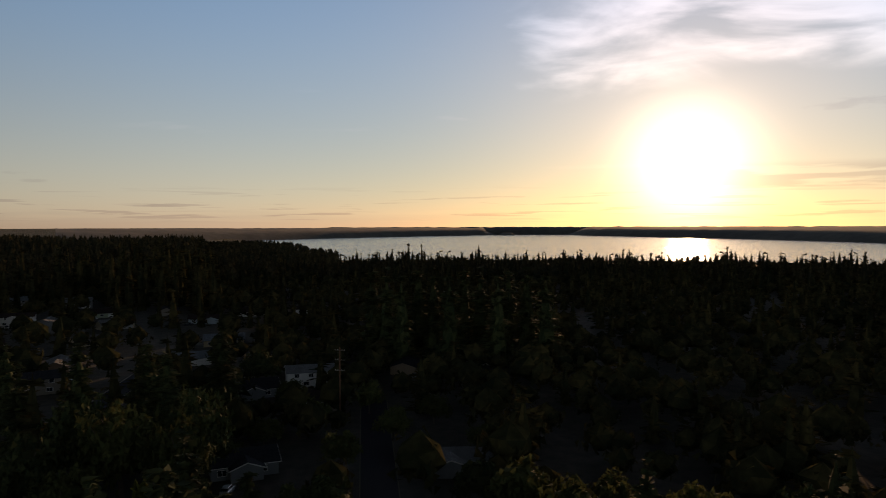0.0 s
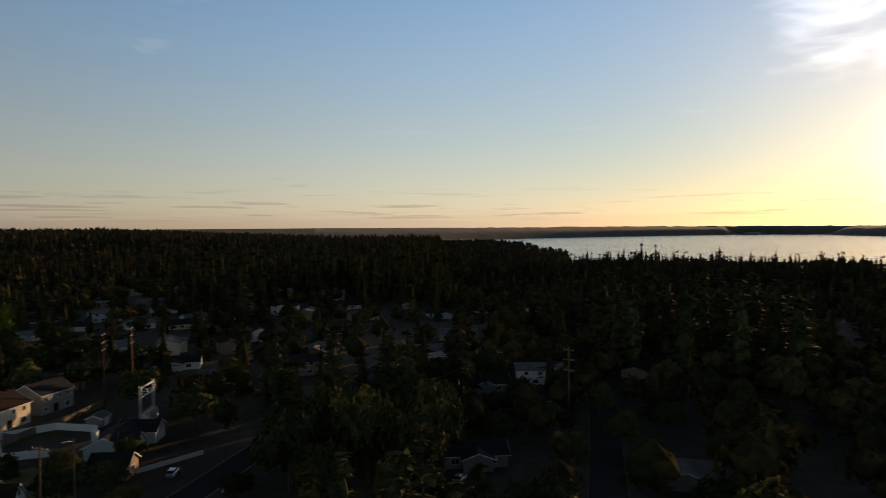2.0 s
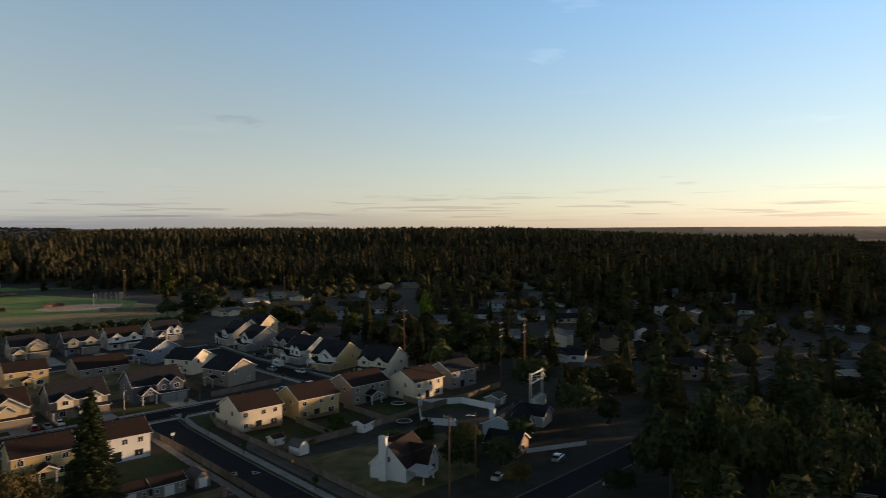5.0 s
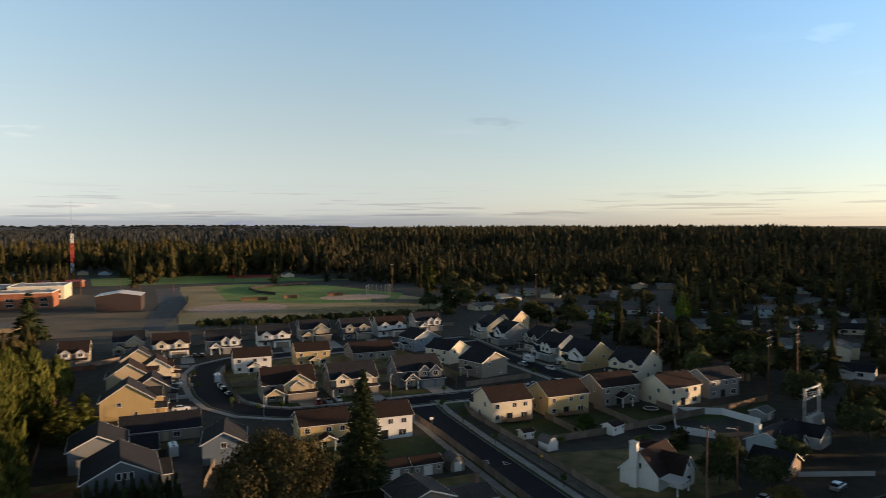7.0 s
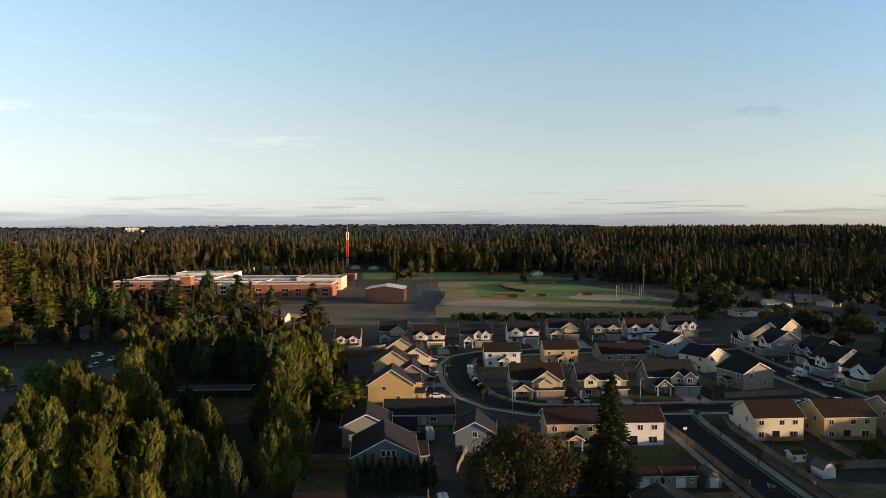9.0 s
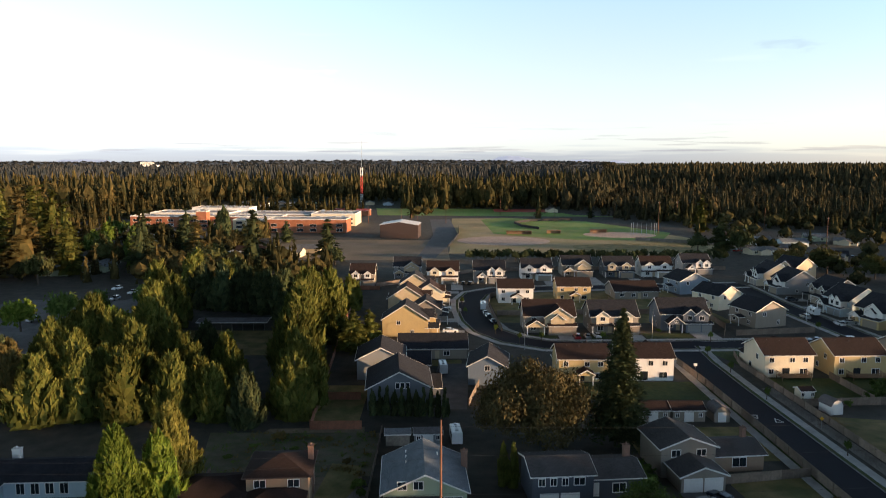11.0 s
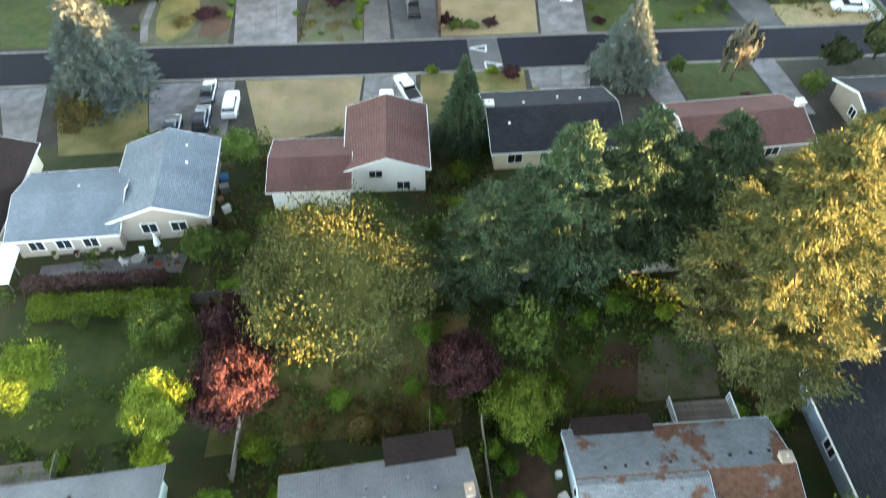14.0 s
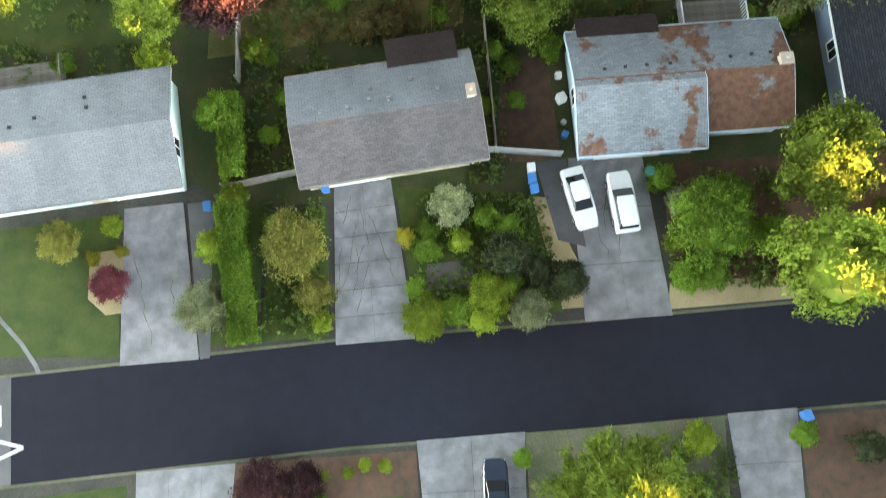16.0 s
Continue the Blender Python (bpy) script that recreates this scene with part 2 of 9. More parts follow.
M = {}
M["soil"] = blotch("rough_ground", (0.036, 0.037, 0.028), (0.072, 0.064, 0.050), 0.28, 0.95, 6, 0.5, 0.08, 0.02, 0)
M["forest"] = blotch("forest_floor", (0.018, 0.03, 0.014), (0.04, 0.05, 0.024), 0.05, 0.95, 0.6, 0.8, 1.5, 0.006, 0)
# distance haze is painted into the plain as a bluish base colour
M["far_ground"] = blotch("haze_tinted_plain", (0.050, 0.062, 0.078), (0.066, 0.078, 0.090), 0.02, 0.95, 0.3, 0.6, 1.0, 0.004, 0)
# lightened grey: haze over the far shores is put into the base colour
M["shore"] = blotch("haze_tinted_shore", (0.10, 0.105, 0.10), (0.14, 0.14, 0.125), 0.004, 0.95, 0.03, 0.4, 0.0, 0.001, 0)
M["birch"] = leaf("sparse_birch_leaves", (0.06, 0.062, 0.046), (0.11, 0.105, 0.08), 0.1)
M["flower"] = leaf("faded_pink_blooms", (0.16, 0.09, 0.085), (0.24, 0.15, 0.14), 0.3)
M["lawn"] = blotch("green_lawn", (0.030, 0.060, 0.006), (0.064, 0.082, 0.012), 0.7, 0.95, 18, 0.5, 0.05, 0.12)
M["yard"] = blotch("rough_yard_grass", (0.026, 0.052, 0.010), (0.075, 0.066, 0.026), 0.30, 0.95, 9, 0.6, 0.06, 0.10, 0)
M["dry_lawn"] = blotch("dry_lawn", (0.42, 0.31, 0.18), (0.30, 0.238, 0.115), 0.35, 0.95, 16, 0.5, 0.05, 0.1)
M["half_lawn"] = blotch("part_dry_lawn", (0.10, 0.11, 0.028), (0.27, 0.205, 0.08), 0.22, 0.95, 16, 0.5, 0.05, 0.08)
M["field"] = blotch("playing_field", (0.13, 0.30, 0.035), (0.22, 0.30, 0.065), 0.05, 0.95, 1.0, 0.4, 0.05, 0.02)
M["dry_field"] = blotch("dry_field", (0.38, 0.29, 0.15), (0.26, 0.235, 0.10), 0.04, 0.95, 1.0, 0.4, 0.05, 0.015)
M["infield"] = blotch("infield_dirt", (0.56, 0.40, 0.31), (0.60, 0.45, 0.35), 0.1, 0.95, 2.0, 0.2)
M["bare_lot"] = blotch("bare_dry_lot", (0.225, 0.17, 0.115), (0.155, 0.13, 0.08), 0.05, 0.95, 1.2, 0.4, 0.05, 0.02)
M["weeds"] = blotch("weedy_soil", (0.14, 0.125, 0.085), (0.085, 0.10, 0.045), 0.45, 0.95, 9, 0.6, 0.05, 0.1)
M["pavers"] = blotch("brown_pavers", (0.19, 0.165, 0.15), (0.14, 0.125, 0.115), 1.2, 0.9, 20, 0.3, 0.02, 0.3, 0.1)
M["bark_mulch"] = blotch("bark_mulch", (0.13, 0.065, 0.04), (0.08, 0.05, 0.032), 1.2, 0.95, 22, 0.6, 0.05)
M["asphalt"] = blotch("fresh_asphalt", (0.0150, 0.0150, 0.0225), (0.0172, 0.0172, 0.0255), 0.8, 0.8, 40, 0.3, 0.01, 0.04, 0)
M["asphalt"].node_tree.nodes["Principled BSDF"].inputs["Specular IOR Level"].default_value = 0.15
M["old_asphalt"] = blotch("old_asphalt", (0.085, 0.083, 0.085), (0.12, 0.115, 0.115), 0.5, 0.85, 30, 0.3, 0.01, 0.15)
M["concrete"] = blotch("concrete", (0.27, 0.258, 0.26), (0.165, 0.158, 0.16), 0.7, 0.85, 24, 0.2, 0.01, 0.3, 0.10)
M["pale_concrete"] = blotch("pale_concrete", (0.50, 0.49, 0.47), (0.40, 0.39, 0.375), 0.5, 0.85, 20, 0.2, 0.01, 0.3, 0.1)
M["gravel"] = blotch("gravel", (0.30, 0.28, 0.255), (0.19, 0.175, 0.155), 3.0, 0.95, 18, 0.7, 0.05, 0.3)
M["line_paint"] = blotch("road_paint", (0.72, 0.72, 0.70), (0.55, 0.55, 0.53), 3, 0.7, 30, 0.1)
M["water"] = None
for key, col in (("white", (0.78, 0.77, 0.74)), ("tan", (0.52, 0.42, 0.27)), ("yellow", (0.50, 0.37, 0.17)), ("grey", (0.23, 0.24, 0.25)),
                 ("blue", (0.17, 0.22, 0.28)), ("pale_blue", (0.42, 0.52, 0.58)), ("slate", (0.115, 0.13, 0.155)), ("green", (0.36, 0.42, 0.29)),
                 ("brown", (0.30, 0.21, 0.14)), ("beige", (0.40, 0.33, 0.27)), ("mint", (0.62, 0.75, 0.66)), ("taupe", (0.25, 0.215, 0.175)), ("cream", (0.70, 0.62, 0.46)), ("umber", (0.060, 0.036, 0.028)), ("navy", (0.055, 0.065, 0.085))):
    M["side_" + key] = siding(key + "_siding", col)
M["brick"] = blotch("school_brick", (0.42, 0.16, 0.08), (0.36, 0.13, 0.065), 0.3, 0.9, 3, 0.2)
M["roof_dark"] = shingle("charcoal_shingle", (0.026, 0.028, 0.036), (0.040, 0.042, 0.050))
M["roof_brown"] = shingle("brown_shingle", (0.046, 0.031, 0.028), (0.034, 0.024, 0.023))
M["roof_grey"] = shingle("grey_shingle", (0.215, 0.226, 0.235), (0.18, 0.19, 0.205))
M["roof_warm"] = shingle("weathered_shingle", (0.19, 0.18, 0.18), (0.14, 0.13, 0.135))
M["roof_old"] = shingle("dull_grey_shingle", (0.105, 0.10, 0.10), (0.075, 0.072, 0.075))
M["roof_blue"] = shingle("blue_grey_shingle", (0.20, 0.235, 0.27), (0.16, 0.19, 0.22))
M["roof_moss"] = shingle("mossy_shingle", (0.23, 0.25, 0.265), (0.165, 0.185, 0.20), (0.175, 0.09, 0.06))
M["roof_moss_heavy"] = shingle("moss_covered_shingle", (0.23, 0.25, 0.265), (0.165, 0.185, 0.20), (0.175, 0.09, 0.06), 0.50)
M["roof_moss_light"] = shingle("spotted_mossy_shingle", (0.23, 0.25, 0.265), (0.165, 0.185, 0.20), (0.175, 0.09, 0.06), 0.625)
M["roof_worn"] = shingle("brown_grey_shingle", (0.135, 0.122, 0.122), (0.10, 0.092, 0.095))
M["roof_red"] = shingle("red_brown_shingle", (0.17, 0.085, 0.075), (0.13, 0.07, 0.065))
M["roof_flat"] = blotch("flat_roofing", (0.44, 0.42, 0.42), (0.33, 0.32, 0.32), 0.15, 0.85, 2, 0.2, 0.01, 0.03)
# air haze before the hills is painted as a faint bluish emission
M["hills"] = plain("hazy_glow_hill", (0.05, 0.055, 0.065), 1.0)
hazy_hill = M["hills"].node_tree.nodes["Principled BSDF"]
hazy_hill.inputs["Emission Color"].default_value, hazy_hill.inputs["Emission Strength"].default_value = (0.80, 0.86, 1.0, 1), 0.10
M["trim"] = plain("white_trim", (0.78, 0.77, 0.74), 0.5)
M["glass"] = plain("window_glass", (0.02, 0.025, 0.03), 0.06, 0.0, 0.0)
M["car_glass"] = plain("car_glass", (0.012, 0.014, 0.017), 0.05, 0.0, 0.0)
M["door_white"] = plain("white_door", (0.72, 0.71, 0.68), 0.5)
M["door_taupe"] = plain("taupe_door", (0.27, 0.22, 0.165), 0.55)
M["door_grey"] = plain("grey_door", (0.24, 0.235, 0.23), 0.55)
M["door_tan"] = plain("tan_door", (0.45, 0.36, 0.24), 0.55)
M["wood"] = blotch("cedar_board", (0.24, 0.15, 0.085), (0.17, 0.11, 0.065), 2.5, 0.85, 20, 0.4, 0.02, 0.4, 0.3)
M["fence_wood"] = blotch("weathered_fence_board", (0.235, 0.18, 0.135), (0.16, 0.125, 0.10), 2.5, 0.9, 20, 0.4, 0.02, 0.4, 0.25)
M["grey_wood"] = blotch("grey_board", (0.23, 0.205, 0.17), (0.16, 0.14, 0.12), 2.5, 0.9, 20, 0.4, 0.02, 0.4, 0.25)
M["red_wood"] = blotch("red_cedar_board", (0.27, 0.105, 0.055), (0.19, 0.08, 0.045), 2.5, 0.85, 20, 0.4, 0.02, 0.4, 0.25)
M["pole"] = blotch("pole_timber", (0.22, 0.10, 0.055), (0.15, 0.075, 0.045), 1.5, 0.9, 12, 0.4)
M["bark"] = blotch("bark", (0.10, 0.075, 0.055), (0.06, 0.046, 0.036), 3, 0.95, 14, 0.8, 0.05)
M["metal"] = plain("galvanised_metal", (0.5, 0.51, 0.52), 0.4, 0.9)
M["dark_metal"] = plain("dark_metal", (0.05, 0.05, 0.055), 0.45, 0.6)
M["rubber"] = plain("rubber", (0.02, 0.02, 0.021), 0.8)
M["vinyl"] = plain("white_vinyl", (0.75, 0.77, 0.78), 0.45)
M["bin"] = plain("blue_plastic", (0.04, 0.20, 0.48), 0.45)
M["bin_green"] = plain("green_plastic", (0.03, 0.16, 0.12), 0.45)
M["red_paint"] = plain("red_paint", (0.52, 0.06, 0.04), 0.5)
M["sign_yellow"] = plain("sign_yellow", (0.75, 0.40, 0.02), 0.4)
M["chimney"] = blotch("chimney_brick", (0.30, 0.17, 0.12), (0.22, 0.13, 0.10), 3, 0.9, 12, 0.4)
M["wire"] = plain("wire", (0.03, 0.03, 0.03), 0.6)
for key, col in (("white", (0.75, 0.75, 0.74)), ("black", (0.015, 0.016, 0.018)), ("blue", (0.03, 0.12, 0.28)), ("red", (0.30, 0.02, 0.02)),
                 ("silver", (0.42, 0.43, 0.44)), ("grey", (0.10, 0.11, 0.12)), ("navy", (0.03, 0.045, 0.07))):
    M["car_" + key] = plain(key + "_car_paint", col, 0.25, 0.0 if key in ("white", "black") else 0.3, 0.08)
    M["car_" + key].node_tree.nodes["Principled BSDF"].inputs["Coat Weight"].default_value = 0.6
M["fir"] = leaf("fir_needles", (0.030, 0.046, 0.022), (0.075, 0.086, 0.036), 0.1)
M["woodland"] = leaf("woodland_leaves", (0.034, 0.042, 0.026), (0.085, 0.080, 0.042), 0.08, 0.3, 0.0, True)
M["far_fir"] = leaf("forest_needles", (0.038, 0.041, 0.031), (0.080, 0.074, 0.047), 0.05, 0.2, 0.0, True)
# lighter copy of the forest leaves: side sunlight painted into the colour
M["north_woods"] = leaf("lit_olive_needles", (0.054, 0.057, 0.030), (0.110, 0.098, 0.048), 0.32, 0.25, 0.0, True)
# distance haze painted into the needles as a lighter blue-grey
M["hazy_fir"] = leaf("haze_tinted_needles", (0.040, 0.050, 0.062), (0.062, 0.070, 0.080), 0.0, 0.2, 0.0, True)
M["cypress"] = leaf("cypress_sprays", (0.068, 0.088, 0.020), (0.150, 0.148, 0.036), 0.35)
M["maple"] = leaf("maple_leaves", (0.055, 0.068, 0.026), (0.09, 0.094, 0.036), 0.25)
M["green"] = leaf("green_leaves", (0.066, 0.108, 0.026), (0.125, 0.175, 0.046), 0.35)
# lighter copies of green and bright, to offset shade in near crowns
M["garden"] = leaf("fresh_green_leaves", (0.095, 0.18, 0.022), (0.185, 0.29, 0.042), 0.4)
M["garden_light"] = leaf("yellow_green_leaves", (0.145, 0.21, 0.022), (0.265, 0.335, 0.045), 0.4)
M["maroon"] = leaf("maroon_leaves", (0.12, 0.03, 0.04), (0.19, 0.055, 0.06), 0.3)
M["bright"] = leaf("bright_leaves", (0.10, 0.16, 0.022), (0.19, 0.245, 0.042), 0.4)
M["plum"] = leaf("plum_leaves", (0.042, 0.019, 0.027), (0.088, 0.038, 0.035), 0.3)
M["blue_fir"] = leaf("blue_green_fir_needles", (0.029, 0.052, 0.029), (0.066, 0.100, 0.053), 0.12)
M["spruce"] = leaf("blue_spruce_needles", (0.080, 0.105, 0.095), (0.15, 0.175, 0.15), 0.15)
M["pale"] = leaf("pale_shrub_leaves", (0.17, 0.20, 0.10), (0.31, 0.32, 0.18), 0.35)
M["rust"] = leaf("rusty_leaves", (0.09, 0.084, 0.032), (0.165, 0.118, 0.042), 0.3)
M["olive"] = leaf("olive_yellow_leaves", (0.15, 0.16, 0.035), (0.28, 0.26, 0.07), 0.35)
M["gold"] = leaf("golden_yellow_leaves", (0.26, 0.24, 0.03), (0.40, 0.34, 0.05), 0.4)
M["cedar"] = leaf("olive_cedar_sprays", (0.085, 0.105, 0.042), (0.17, 0.175, 0.07), 0.3)
M["yard_maple"] = leaf("olive_maple_leaves", (0.048, 0.062, 0.021), (0.090, 0.090, 0.032), 0.18)
M["russet"] = leaf("russet_brown_leaves", (0.050, 0.046, 0.022), (0.098, 0.078, 0.034), 0.15)


def water_material():
    n = Nodes("sea_water", 0.14)
    n.b.inputs["IOR"].default_value = 1.33
    n.bump(n.math("ADD", n.noise(0.03, 6), n.math("MULTIPLY", n.noise(0.004, 3, (1, 3, 1)), 2.0)), 0.6, 6.0)
    return n.color((0.02, 0.035, 0.045))


M["water"] = water_material()

# ---- building blocks ----
def box(bm, x0, x1, y0, y1, z0, z1, m=None):
    vs = [bm.verts.new((x, y, z)) for z in (z0, z1) for x, y in ((x0, y0), (x1, y0), (x1, y1), (x0, y1))]
    if m is not None:
        for v in vs:
            v.co = m @ v.co
    for f in ((3, 2, 1, 0), (4, 5, 6, 7), (0, 1, 5, 4), (1, 2, 6, 5), (2, 3, 7, 6), (3, 0, 4, 7)):
        bm.faces.new([vs[i] for i in f])
    return vs


def prism(bm, outline, a, b, axis="y"):
    """An outline, in the plane across the axis, drawn out from a to b."""
    def at(p, t):
        return (p[0], t, p[1]) if axis == "y" else ((t, p[0], p[1]) if axis == "x" else (p[0], p[1], t))
    lo, hi = [bm.verts.new(at(p, a)) for p in outline], [bm.verts.new(at(p, b)) for p in outline]
    n = len(outline)
    bm.faces.new(lo), bm.faces.new(hi[::-1])
    for i in range(n):
        bm.faces.new((lo[i], hi[i], hi[(i + 1) % n], lo[(i + 1) % n]))
    return lo + hi


def tube(bm, p, q, r0, r1, sides=8):
    """A tapered round bar from p to q."""
    p, q = Vector(p), Vector(q)
    turn = (q - p).to_track_quat("Z", "Y").to_matrix()
    rings = []
    for c, r in ((p, r0), (q, r1)):
        rings.append([bm.verts.new(c + turn @ Vector((r * math.cos(a), r * math.sin(a), 0))) for a in (2 * math.pi * i / sides for i in range(sides))])
    for i in range(sides):
        j = (i + 1) % sides
        bm.faces.new((rings[0][i], rings[0][j], rings[1][j], rings[1][i]))
    bm.faces.new(rings[0][::-1]), bm.faces.new(rings[1])


def mesh_of(bm, name, material, smooth=False):
    bmesh.ops.recalc_face_normals(bm, faces=bm.faces)
    me = bpy.data.meshes.new(name)
    bm.to_mesh(me)
    bm.free()
    if material:
        me.materials.append(material)
    if smooth:
        me.shade_smooth()
    return me


def link(name, me, parent=None, m=None, label=""):
    ob = new(name, me)
    if parent:
        ob.parent = parent
    if m is not None:
        ob.matrix_basis = m
    return tagged(ob, label)


def part(name, bm, material, parent, label="", m=None, smooth=False):
    """One mesh object under a thing or under a part."""
    return link(name, mesh_of(bm, name, material, smooth), parent, m, label)


def thing(name, x, y, turn=0.0, label="", category="", group="", z=0.0, kind=""):
    ob = new(name)
    ob.empty_display_size = 0.5
    ob.matrix_basis = pose(x, y, z, 0, 0, turn)
    return tagged(ob, label, category, group, kind)


KEPT = {}


def cached(key, make):
    if key not in KEPT:
        KEPT[key] = make()
    return KEPT[key]


def sheet(name, pts, z0, z1, material, label="", category="", kind="structure", parent=None):
    """A flat slab of ground cover with a true edge."""
    bm = bmesh.new()
    prism(bm, pts, z0, z1, "z")
    ob = part(name, bm, material, parent, label)
    return ob if parent else tagged(ob, label, category, "", kind)


def ribbon(line, left, right):
    """The outline of a band along a line of points."""
    a, b = [], []
    for i, p in enumerate(line):
        p0, p1 = Vector(line[max(i - 1, 0)]), Vector(line[min(i + 1, len(line) - 1)])
        d = (p1 - p0).normalized()
        n = Vector((-d.y, d.x))
        a.append(Vector(p) + n * left)
        b.append(Vector(p) + n * right)
    return a, b


def band(name, line, left, right, z0, z1, material, label="", category="", kind="structure"):
    """A strip along a line: road, pavement or kerb."""
    a, b = ribbon(line, left, right)
    bm = bmesh.new()
    rows = []
    for p, q in zip(a, b):
        rows.append([bm.verts.new((p.x, p.y, z0)), bm.verts.new((p.x, p.y, z1)), bm.verts.new((q.x, q.y, z1)), bm.verts.new((q.x, q.y, z0))])
    for r, s in zip(rows, rows[1:]):
        for i in range(4):
            j = (i + 1) % 4
            bm.faces.new((r[i], r[j], s[j], s[i]))
    bm.faces.new(rows[0]), bm.faces.new(rows[-1][::-1])
    return tagged(part(name, bm, material, None), label, category, "", kind)


# ---- houses ----
def vol(h, cx, cy, w, d, eave, pitch, axis, wall, roof, z0=0.0, over=0.45, trim=True):
    """A gabled block: walls with gable ends, two roof slopes, rake boards and gutters. axis: the ridge's way."""
    m = pose(cx, cy, 0, 0, 0, 0 if axis == "x" else 90)
    a, b = (w / 2, d / 2) if axis == "x" else (d / 2, w / 2)
    rise = math.tan(radians(pitch)) * b
    bm = bmesh.new()
    prism(bm, [(-b, z0), (b, z0), (b, eave), (0, eave + rise), (-b, eave)], -a, a, "x")
    part("wall", bm, wall, h, m=m)
    s = math.tan(radians(pitch))
    edging = M["trim"] if trim is True else trim
    for k in (-1, 1):
        bm = bmesh.new()
        lo, e = eave - s * over, b + over
        prism(bm, [(k * e, lo + 0.02), (k * e, lo + 0.20), (0, eave + rise + 0.20), (0, eave + rise + 0.02)], -a - over, a + over, "x")
        part("roof", bm, roof if not isinstance(roof, tuple) else roof[k > 0], h, m=m)
        if not trim:
            continue
        bm = bmesh.new()
        box(bm, -a - over, a + over, k * (e + 0.003), k * (e + 0.12), lo + 0.02, lo + 0.15)
        part("gutter", bm, edging, h, "" if trim is not True else "white gutter", m=m)
        bm = bmesh.new()
        x0, x1 = (a + over + 0.003, a + over + 0.05) if k > 0 else (-a - over - 0.05, -a - over - 0.003)
        for q in (-1, 1):
            prism(bm, [(q * e, lo - 0.04), (q * e, lo + 0.21), (0, eave + rise + 0.21), (0, eave + rise - 0.04)], x0, x1, "x")
        part("rake_board", bm, edging, h, "" if trim is not True else "white rake board", m=m)
    return eave + rise


def hip(h, cx, cy, w, d, eave, pitch, wall, roof, over=0.5, z0=0.0, trim=None):
    """A hipped block."""
    m = pose(cx, cy, 0, 0, 0, 0 if w >= d else 90)
    a, b = max(w, d) / 2, min(w, d) / 2
    bm = bmesh.new()
    box(bm, -a, a, -b, b, z0, eave)
    part("wall", bm, wall, h, m=m)
    A, B, s = a + over, b + over, math.tan(radians(pitch))
    lo, top = eave - 0.02, eave + s * B
    bm = bmesh.new()
    e = [bm.verts.new(p) for p in ((-A, -B, lo), (A, -B, lo), (A, B, lo), (-A, B, lo))]
    f = [bm.verts.new(p) for p in ((-A, -B, lo + 0.16), (A, -B, lo + 0.16), (A, B, lo + 0.16), (-A, B, lo + 0.16))]
    r0, r1 = bm.verts.new((-A + B, 0, top)), bm.verts.new((A - B, 0, top))
    bm.faces.new(e)
    for i in range(4):
        j = (i + 1) % 4
        bm.faces.new((e[i], e[j], f[j], f[i]))
    for q in ((f[0], f[1], r1, r0), (f[1], f[2], r1), (f[2], f[3], r0, r1), (f[3], f[0], r0)):
        bm.faces.new(q)
    part("roof", bm, roof, h, m=m)
    bm = bmesh.new()
    for x0, x1, y0, y1 in ((-A, A, -B - 0.1, -B - 0.003), (-A, A, B + 0.003, B + 0.1), (-A - 0.1, -A - 0.003, -B, B), (A + 0.003, A + 0.1, -B, B)):
        box(bm, x0, x1, y0, y1, lo, lo + 0.14)
    part("gutter", bm, trim or M["trim"], h, "" if trim else "white gutter", m=m)
    return top


FACES = {"F": 0, "R": 90, "B": 180, "L": 270}


def on_face(face, along, z, plane):
    """The place of a fitting on a wall: F looks to -y, R to +x, B to +y, L to -x; plane: the wall's distance from the middle."""
    a = FACES[face]
    x, y = {"F": (along, -plane), "R": (plane, along), "B": (along, plane), "L": (-plane, along)}[face]
    return pose(x, y, z, 0, 0, a)


def window(h, face, along, z, w, ht, plane, mullion=True, shutters=None):
    def frame_mesh():
        bm = bmesh.new()
        t = 0.11
        for x0, x1, z0, z1 in ((-w / 2 - t, w / 2 + t, ht, ht + t), (-w / 2 - t, w / 2 + t, -t, 0), (-w / 2 - t, -w / 2, 0, ht), (w / 2, w / 2 + t, 0, ht)):
            box(bm, x0, x1, -0.06, 0.02, z0, z1)
        if mullion:
            box(bm, -0.03, 0.03, -0.05, 0.0, 0, ht)
        return mesh_of(bm, "window", M["trim"])

    def pane_mesh():
        bm = bmesh.new()
        box(bm, -w / 2, w / 2, -0.022, -0.004, 0, ht)
        return mesh_of(bm, "pane", M["glass"])
    ob = link("window", cached(("win", w, ht, mullion), frame_mesh), h, on_face(face, along, z, plane))
    link("pane", cached(("pane", w, ht), pane_mesh), ob)
    return ob


